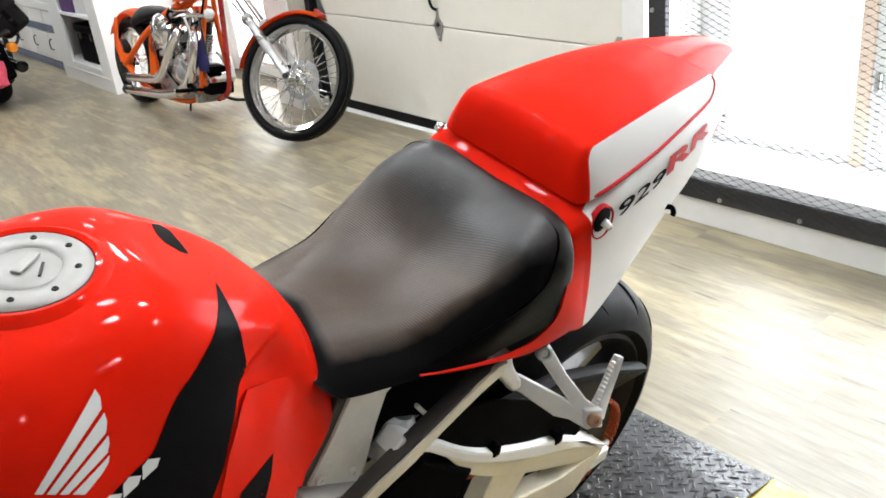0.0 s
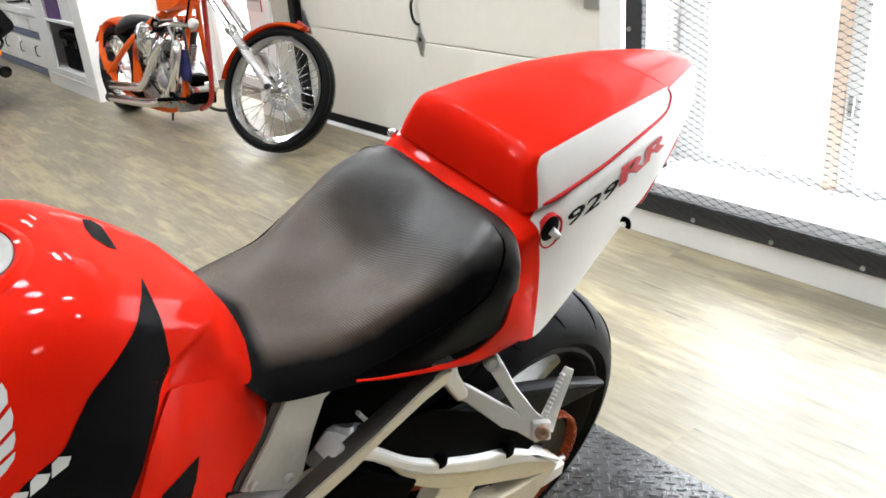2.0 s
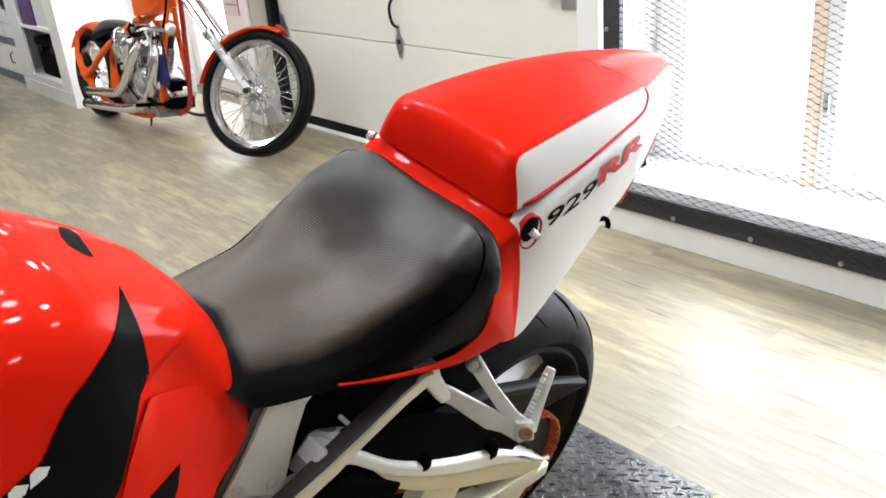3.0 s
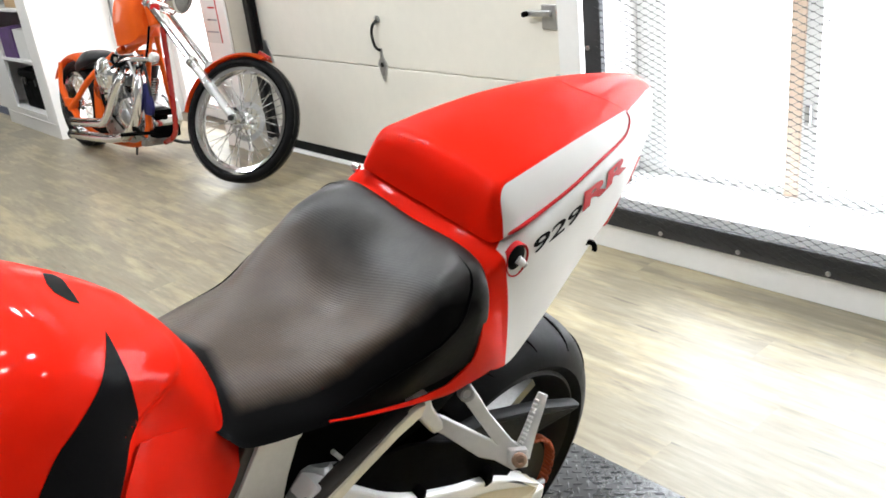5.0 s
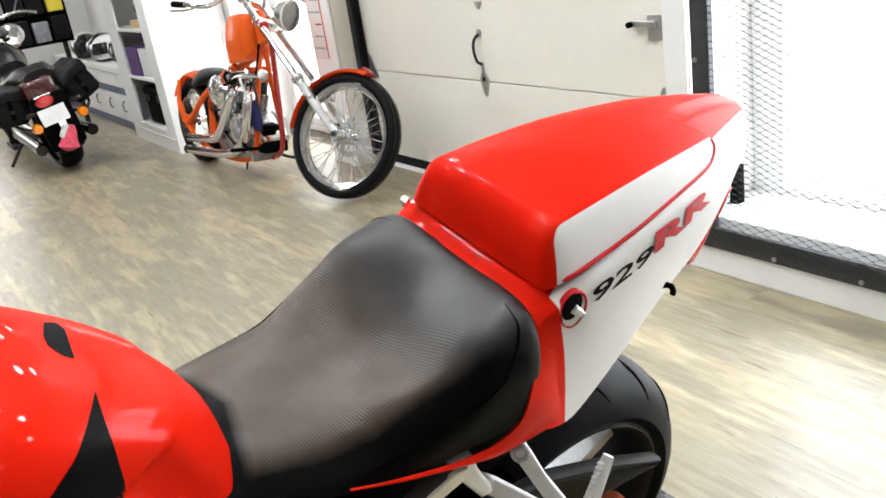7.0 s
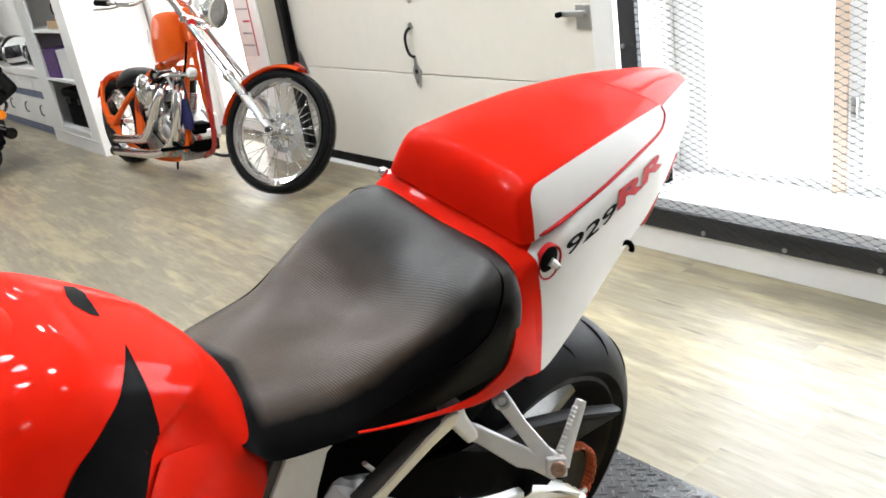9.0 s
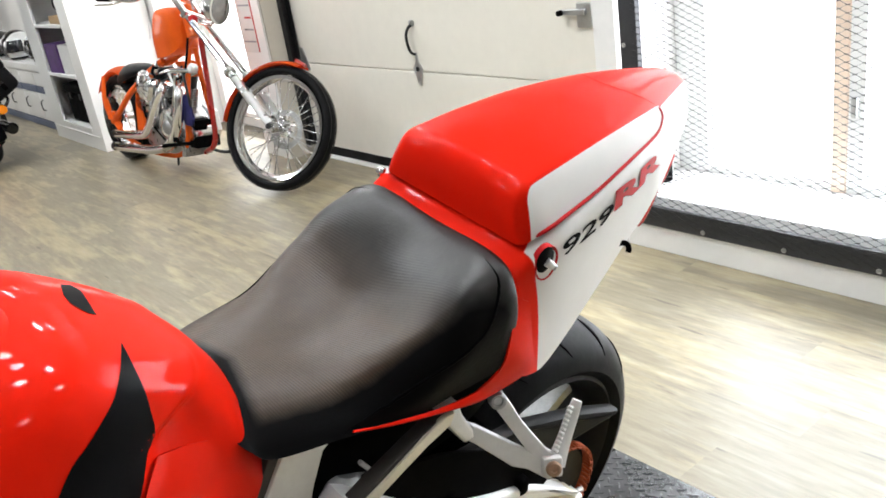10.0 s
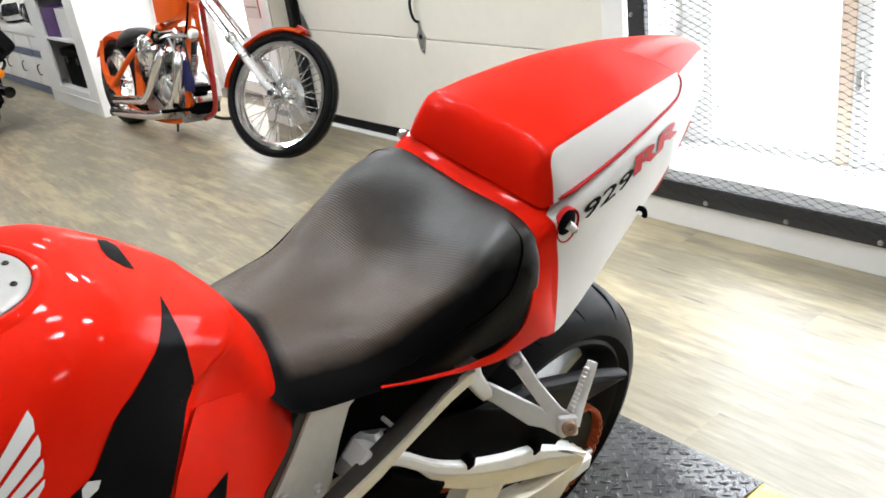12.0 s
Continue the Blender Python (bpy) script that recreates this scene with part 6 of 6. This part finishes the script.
def shelf_unit():
    g = thing("shelf_unit", Matrix.Translation((1.98, 6.35, 0)), "tall white painted open shelf unit against the wall", "shelf unit")
    part("side_panel", span((0, 0, 0), (0.555, 0.03, 2.1), 0.002), trim_paint, g)
    part("side_panel", span((0, 1.15, 0), (0.555, 1.18, 2.1), 0.002), trim_paint, g)
    part("stile", span((0, 0.0305, 0.0), (0.02, 0.205, 2.1), 0.002), trim_paint, g)
    part("stile", span((0, 0.89, 0.0), (0.02, 1.1495, 2.1), 0.002), trim_paint, g)
    part("base_rail", span((0, 0.2055, 0), (0.02, 0.8895, 0.150), 0.002), trim_paint, g)
    part("base_ledge", span((-0.006, 0.06, 0.10), (-0.0005, 1.12, 0.106), 0.001), trim_paint, g)
    part("back_panel", span((0.53, 0.031, 0.15), (0.55, 1.149, 2.1)), trim_paint, g)
    for z in (0.132, 0.515, 0.875, 1.25, 1.65):
        part("shelf", span((0.021, 0.031, z), (0.529, 1.149, z + 0.022), 0.002), trim_paint, g)
        part("shelf_lip", span((-0.004, 0.206, z + 0.002), (0.0205, 0.889, z + 0.024), 0.002), trim_paint, g)
    return g


shelf_unit()
hb = thing("packing_box", Matrix.Translation((2.10, 6.86, 0.5375)) @ pose(0, 0, 0, 0, 0, 4), "white cardboard box with a purple printed side", "box")
part("carton", span((-0.09, -0.28, 0), (0.16, 0.05, 0.21), 0.003), cardboard, hb)
part("print", span((-0.0925, -0.28, 0.004), (-0.0905, -0.03, 0.206)), cardboard, hb)
bm = span((-0.10, 0.052, 0), (0.14, 0.30, 0.215), 0.003)
solid("purple_box", bm, purple_card, "dark purple printed retail box", "box", m=Matrix.Translation((2.10, 6.86, 0.5375)) @ pose(0, 0, 0, 0, 0, 4))
case = thing("tool_case", Matrix.Translation((2.19, 6.86, 0.155)), "black plastic tool case with ribbed sides", "case")
part("case_body", span((-0.16, -0.27, 0), (0.16, 0.27, 0.22), 0.02), black_plastic, case)
part("case_lid", span((-0.17, -0.28, 0.222), (0.17, 0.28, 0.29), 0.02), black_plastic, case)
part("latch", box((-0.172, -0.12, 0.21), (0.012, 0.05, 0.05), 0.004), dark_metal, case)
part("latch", box((-0.172, 0.12, 0.21), (0.012, 0.05, 0.05), 0.004), dark_metal, case)
tray = solid("tan_tray", span((2.02, 6.62, 0.8985), (2.2, 6.95, 0.955), 0.004), tan_card, "tan cardboard display tray on the shelf", "tray")
for k in range(2):
    bm = tube(smooth_line([(2.08, 6.70 + 0.12 * k, 0.957), (2.05, 6.72 + 0.12 * k, 1.02), (2.08, 6.80 + 0.1 * k, 1.07), (2.12, 6.86 + 0.1 * k, 1.0), (2.10, 6.88 + 0.08 * k, 0.957)], 6), 0.006, 8)
    solid("black_cable", bm, black_plastic, "thin black cable loop standing in the tray", "cable")
poster = thing("wall_poster", Matrix.Translation((WALL - 0.004, 4.84, 0.80)), "white wall poster with red border and grey text lines", "poster")
part("sheet", span((0, -0.07, -0.16), (0.003, 0.12, 0.40)), cardboard, poster)
part("red_border", span((-0.002, -0.068, -0.155), (-0.0005, -0.055, 0.395)), decal_red, poster)
for k in range(6):
    part("text_bar", span((-0.002, -0.04, -0.10 + 0.07 * k), (-0.0005, 0.10 - 0.03 * (k % 3), -0.09 + 0.07 * k)), decal_red if k == 2 else grey_paint, poster)

# ---- low white cabinets with helmets ----


def low_cabinet(y0, y1):
    g = thing("low_cabinet", Matrix.Translation((2.06, y0, 0)), "low white cabinet with blue-grey kick band", "cabinet", "low cabinets along the wall")
    w = y1 - y0 - 0.004
    part("cabinet_body", span((0, 0, 0.06), (0.47, w, 0.50), 0.004), trim_paint, g)
    part("kick_band", span((-0.012, 0, 0.0), (0.47, w, 0.0595), 0.003), navy_card, g, "blue-grey ribbed kick band")
    part("worktop", span((-0.03, 0, 0.5005), (0.47, w, 0.56), 0.004), trim_paint, g)
    n = 2
    for k in range(n):
        a, b = w * k / n + 0.01, w * (k + 1) / n - 0.01
        d = part("door", span((-0.014, a, 0.075), (-0.0005, b, 0.30), 0.003), trim_paint, g)
        part("handle", tube(smooth_line([(-0.014, b - 0.08, 0.16), (-0.035, b - 0.08, 0.175), (-0.035, b - 0.08, 0.235), (-0.014, b - 0.08, 0.25)], 4), 0.005, 8), dark_metal, d)
        part("drawer", span((-0.014, a, 0.375), (-0.0005, b, 0.485), 0.003), trim_paint, g)
        part("drawer_band", span((-0.016, a, 0.31), (-0.0005, b, 0.365), 0.003), navy_card, g)
    return g


for a, b in ((7.56, 8.5), (8.5, 9.5), (9.5, 10.6)):
    low_cabinet(a, b)


def helmet(m, shell, label):
    g = thing("helmet", m, label, "helmet", "helmets on the low cabinets")
    rows = []
    for k in range(13):
        a = radians(-38 + 128 * k / 12)
        rows.append((0.132 * math.cos(a) if k < 12 else 0.0, 0.10 + 0.135 * math.sin(a)))
    part("shell", lathe(rows + [(0, 0.235)], Matrix.Diagonal((1.12, 0.95, 1, 1)), 28), shell, g)
    part("visor", lathe([(0.137, 0.075), (0.141, 0.11), (0.134, 0.15), (0.122, 0.175)], Matrix.Diagonal((1.12, 0.95, 1, 1)) @ pose(0, 0, 0, 0, 0, -65), 18, arc=radians(130)), visor_dark, g, "smoked visor")
    part("chin_trim", lathe([(0.104, 0.012), (0.112, 0.018), (0.110, 0.03), (0.102, 0.022)], Matrix.Diagonal((1.12, 0.95, 1, 1)), 24, closed=True), black_plastic, g)
    return g


shells = [(gloss_black, "gloss black full-face helmet"), (grey_paint, "silver grey full-face helmet"), (white_paint, "white full-face helmet with dark visor"), (gloss_black, "gloss black full-face helmet")]
spots = [(2.18, 7.86, 190), (2.24, 8.2, 175), (2.16, 8.55, 200), (2.22, 8.95, 185), (2.15, 9.3, 190), (2.38, 8.0, 180), (2.22, 9.7, 190)]
for k, (x, y, a) in enumerate(spots):
    mat_h, lab = shells[k % 4]
    helmet(Matrix.Translation((x, y, 0.5605)) @ pose(0, 0, 0, 0, 0, a), mat_h, lab)
rack = thing("display_rack", Matrix.Translation((1.60, 8.5, 0)), "dark display rack hung with yellow, black and silver packs", "rack")
part("rack_panel", span((-0.55, 0.0, 0.80), (0.30, 0.03, 1.6), 0.004), black_plastic, rack)
for x in (-0.45, 0.22):
    part("rack_post", span((x - 0.02, 0.031, 0.0), (x + 0.02, 0.07, 1.6), 0.003), dark_metal, rack)
    part("rack_foot", span((x - 0.03, -0.15, 0.0), (x + 0.03, 0.25, 0.03), 0.004), dark_metal, rack)
for k in range(5):
    for j in range(3):
        x, z = -0.5 + 0.16 * k, 0.83 + 0.24 * j
        mat_p = yellow_plastic if (k + j) % 4 == 1 else (leather if (k + 2 * j) % 3 else grey_paint)
        part("hanging_pack", span((x, -0.05 - 0.01 * ((k + j) % 2), z), (x + 0.13, -0.001, z + 0.2 - 0.03 * (k % 2)), 0.01), mat_p, rack)

# ---- the black cruiser with saddlebags ----


def cruiser():
    m = Matrix.Translation((1.36, 6.72, 0)) @ pose(0, 0, 0, 0, 0, 3) @ pose(0, 0, 0, 0, -9, 0)
    g = thing("cruiser", m, "black cruiser motorcycle with leather saddlebags, seen from behind", "motorcycle")
    wm = Matrix.Translation((0, 0.31, 0.315)) @ pose(0, 0, 0, 0, 90, 0)
    prof = []
    for k in range(-7, 8):
        a = k / 7 * 2.0
        prof.append((0.315 - 0.05 * (1 - math.cos(a)), 0.088 * math.sin(a)))
    w = part("rear_wheel", lathe([(0.05, -0.05), (0.21, -0.05), (0.225, -0.06), (0.225, 0.06), (0.21, 0.05), (0.05, 0.05)], wm, 40, closed=True), dark_metal, g)
    part("tyre", lathe(prof, wm, 64, closed=True), rubber, w, "black rear tyre")
    fen = bmesh.new()
    rings = []
    for k in range(21):
        a = radians(205 - 135 * k / 20)
        ring = []
        for j in range(9):
            b = (j / 8 - 0.5) * 2.6
            r = 0.335 + 0.05 * math.cos(b)
            ring.append(fen.verts.new((0.10 * math.sin(b), 0.31 + r * math.cos(a), 0.33 + r * math.sin(a))))
        rings.append(ring)
    for p, q in zip(rings, rings[1:]):
        for j in range(8):
            fen.faces.new((p[j], p[j + 1], q[j + 1], q[j]))
    bmesh.ops.solidify(fen, geom=fen.faces[:], thickness=0.005)
    part("rear_fender", fen, gloss_black, g, "gloss black rear fender")
    part("fender_stripe", ribbon([Vector((0.0, 0.31 + 0.3905 * math.cos(radians(a)), 0.33 + 0.3905 * math.sin(radians(a)))) for a in range(200, 150, -5)], (1, 0, 0), 0.05, 0.004), chrome, g, "bright fender strip")
    lamp = part("tail_lamp", lathe([(0, 0.045), (0.03, 0.042), (0.05, 0.02), (0.055, 0.0), (0, 0)], Matrix.Translation((-0.045, -0.06, 0.56)) @ pose(0, 0, 0, 75, 0, 0) @ Matrix.Diagonal((1.2, 0.75, 1, 1)), 24), lens_red, g, "red oval tail lamp")
    part("lamp_housing", box((-0.045, -0.02, 0.565), (0.13, 0.08, 0.09), 0.02), chrome, g)
    part("fender_panel", box((-0.03, 0.0, 0.65), (0.22, 0.10, 0.14), 0.03, m=None), maroon_paint, g, "dark red fender panel")
    part("plate_backing", box((-0.01, -0.045, 0.40), (0.25, 0.05, 0.40), 0.022), black_plastic, g, "black plate backing")
    part("light_bar", rod((-0.20, -0.035, 0.50), (0.20, -0.035, 0.50), 0.020, bevel=0.005), gloss_black, g, "black light bar")
    for s in (-1, 1):
        part("bag_guard", tube(smooth_line([(0.12 * s, 0.02, 0.42), (0.20 * s, 0.0, 0.40), (0.26 * s, 0.05, 0.44), (0.26 * s, 0.30, 0.44)], 5), 0.011, 10), gloss_black, g, "black saddlebag guard")
        part("swingarm", rod((0.115 * s, 0.28, 0.315), (0.115 * s, 0.80, 0.33), 0.030, bevel=0.006), gloss_black, g)
    tag = Matrix.Translation((-0.03, -0.085, 0.455)) @ pose(0, 0, 0, -12, 0, 0)
    pl = part("number_plate", box((0, 0, 0), (0.19, 0.004, 0.115), 0.006, m=tag), white_paint, g, "pale number plate, unreadable")
    part("plate_bar", box((0, -0.0035, 0), (0.12, 0.002, 0.03), 0, m=tag), cardboard, pl)
    part("cloth", lathe([(0, 0.09), (0.03, 0.085), (0.05, 0.03), (0.055, -0.02), (0.075, -0.07), (0.03, -0.10), (0, -0.09)], Matrix.Translation((-0.005, -0.105, 0.28)) @ pose(0, 0, 0, 8, 25, 0) @ Matrix.Diagonal((1, 0.4, 1, 1)), 9), pink_cloth, g, "pink patterned cloth")
    part("cloth_fold", lathe([(0, 0.06), (0.02, 0.05), (0.03, 0.0), (0.024, -0.04), (0, -0.05)], Matrix.Translation((-0.022, -0.115, 0.325)) @ pose(0, 0, 0, 8, 40, 0) @ Matrix.Diagonal((1, 0.4, 1, 1)), 7), cardboard, g, "white fold of the cloth")
    for s in (-1, 1):
        bar = part("indicator_stem", rod((0.05 * s, -0.03, 0.40), (0.14 * s, -0.04, 0.40), 0.012), chrome, g)
        part("indicator", lathe([(0, 0.06), (0.03, 0.055), (0.037, 0.03), (0.035, 0.0), (0, 0)], Matrix.Translation((0.165 * s, -0.03, 0.40)) @ pose(0, 0, 0, 90, 0, 0), 20), lens_amber, bar, "round amber indicator")
        tilt = Matrix.Translation((0.25 * s, 0.24, 0.575)) @ pose(0, 0, 0, 0, -20 if s > 0 else 8, 0)
        bag = part("saddlebag", box((0, 0, 0), (0.22, 0.42, 0.25), 0.045, m=tilt, seg=4), leather, g, "black leather saddlebag")
        part("bag_lid", box((0.0, -0.006, 0.085), (0.24, 0.44, 0.11), 0.035, m=tilt, seg=4), leather, bag)
        part("bag_strap", box((0, -0.215, 0.02), (0.03, 0.02, 0.2), 0.003, m=tilt), black_plastic, bag)
        part("bag_buckle", box((0, -0.226, -0.02), (0.028, 0.006, 0.022), 0.002, m=tilt), dark_metal, bag)
        part("exhaust", rod((0.19 * s, 0.02, 0.24), (0.16 * s, 0.9, 0.26), 0.042, sides=20, bevel=0.006), gloss_black, g, "black exhaust silencer")
        part("shock", rod((0.12 * s, 0.20, 0.62), (0.12 * s, 0.32, 0.33), 0.025, sides=14), chrome, g)
    part("seat", loft([
        (-0.02, 0.765, 0.06, 0.76, 0.10, 0.73, 0.10, 0.70),
        (0.20, 0.79, 0.09, 0.785, 0.15, 0.74, 0.14, 0.69),
        (0.45, 0.74, 0.10, 0.735, 0.18, 0.69, 0.16, 0.64),
        (0.75, 0.74, 0.07, 0.735, 0.12, 0.69, 0.11, 0.64)], 5, 5), leather, g, "black studded leather seat").matrix_basis = Matrix.Rotation(radians(90), 4, "Z")
    for k in range(9):
        part("stud", rod((-0.12 + 0.03 * k, 0.0, 0.742 + 0.012 * math.cos((k - 4) * 0.5)), (-0.12 + 0.03 * k, -0.01, 0.744 + 0.012 * math.cos((k - 4) * 0.5)), 0.006, sides=10), chrome, g)
    part("fuel_tank", loft([(0.75, 0.80, 0.06, 0.79, 0.10, 0.74, 0.09, 0.66), (0.95, 0.92, 0.09, 0.90, 0.16, 0.80, 0.13, 0.68), (1.2, 0.93, 0.09, 0.91, 0.17, 0.82, 0.13, 0.70), (1.4, 0.88, 0.05, 0.87, 0.08, 0.82, 0.07, 0.74)], 5, 5), gloss_black, g, "black fuel tank").matrix_basis = Matrix.Rotation(radians(90), 4, "Z")
    part("engine", box((0, 1.0, 0.40), (0.30, 0.45, 0.46), 0.05), cast_metal, g, "chrome and black engine")
    part("front_wheel", lathe(prof, Matrix.Translation((0, 1.95, 0.315)) @ pose(0, 0, 0, 0, 90, 0), 48, closed=True), rubber, g)
    for s in (-1, 1):
        part("fork_leg", rod((0.10 * s, 1.95, 0.315), (0.10 * s, 1.45, 1.02), 0.025), chrome, g)
        part("mirror_stem", tube(smooth_line([(0.30 * s, 1.35, 1.08), (0.36 * s, 1.32, 1.18), (0.40 * s, 1.30, 1.22)], 4), 0.007, 8), chrome, g)
    part("nacelle", lathe([(0, -0.09), (0.05, -0.08), (0.085, -0.03), (0.095, 0.03), (0.10, 0.04), (0.085, 0.05), (0, 0.055)], Matrix.Translation((0.20, 1.35, 0.92)) @ pose(0, 0, 0, 60, 0, 0), 28), chrome, g, "round chrome headlamp nacelle")
    part("gauge", lathe([(0, 0.012), (0.05, 0.012), (0.058, 0.0), (0.05, -0.03)], Matrix.Translation((0.12, 1.22, 0.99)) @ pose(0, 0, 0, 50, 0, 0), 24), gloss_black, g, "round black gauge")
    part("air_filter", lathe([(0, 0.05), (0.06, 0.045), (0.085, 0.02), (0.085, -0.02)], Matrix.Translation((0.24, 0.95, 0.62)) @ pose(0, 0, 0, 0, 90, 0), 28), chrome, g, "round chrome air filter cover")
    part("handlebar", tube(smooth_line([(-0.42, 1.15, 1.05), (-0.30, 1.32, 1.09), (0, 1.42, 1.06), (0.30, 1.32, 1.09), (0.42, 1.15, 1.05)], 6), 0.0125, 10), chrome, g)
    part("side_stand", rod((-0.10, 0.9, 0.25), (-0.32, 0.85, 0.055), 0.012), dark_metal, g)
    return g


cruiser()

# ---- floor planks ----
PW, PL = 0.152, 1.22


def plank_mesh(w, l):
    bm = span((-w / 2 + 0.00002, 0.00001, -0.004), (w / 2 - 0.00002, l - 0.00001, 0.0), 0.0)
    return finish("plank", bm, plank_wood, smooth=False)


full_plank = plank_mesh(PW, PL)
rest = bmesh.new()
columns = int((WALL + 0.17 - WEST) / PW) + 1
for c in range(columns):
    x = WALL + 0.17 - PW * (c + 0.5)
    offset = random.uniform(0, PL)
    for k in range(int((NORTH - SOUTH) / PL) + 2):
        y = SOUTH - offset + k * PL
        if x > -0.45 and 0.0 < y < 9.6:
            ob = new("plank", full_plank)
            ob.parent = floor
            ob.location = (x, y, 0)
        else:
            a, b = max(y, SOUTH), min(y + PL, NORTH)
            if b - a > 0.05:
                vs = [rest.verts.new((x + dx, yy, 0)) for dx, yy in ((-PW / 2 + 0.0001, a), (PW / 2 - 0.0001, a), (PW / 2 - 0.0001, b), (-PW / 2 + 0.0001, b))]
                rest.faces.new(vs)
ob = part("planks", rest, plank_wood, floor, smooth=False)
ob["kind"] = "stuff"
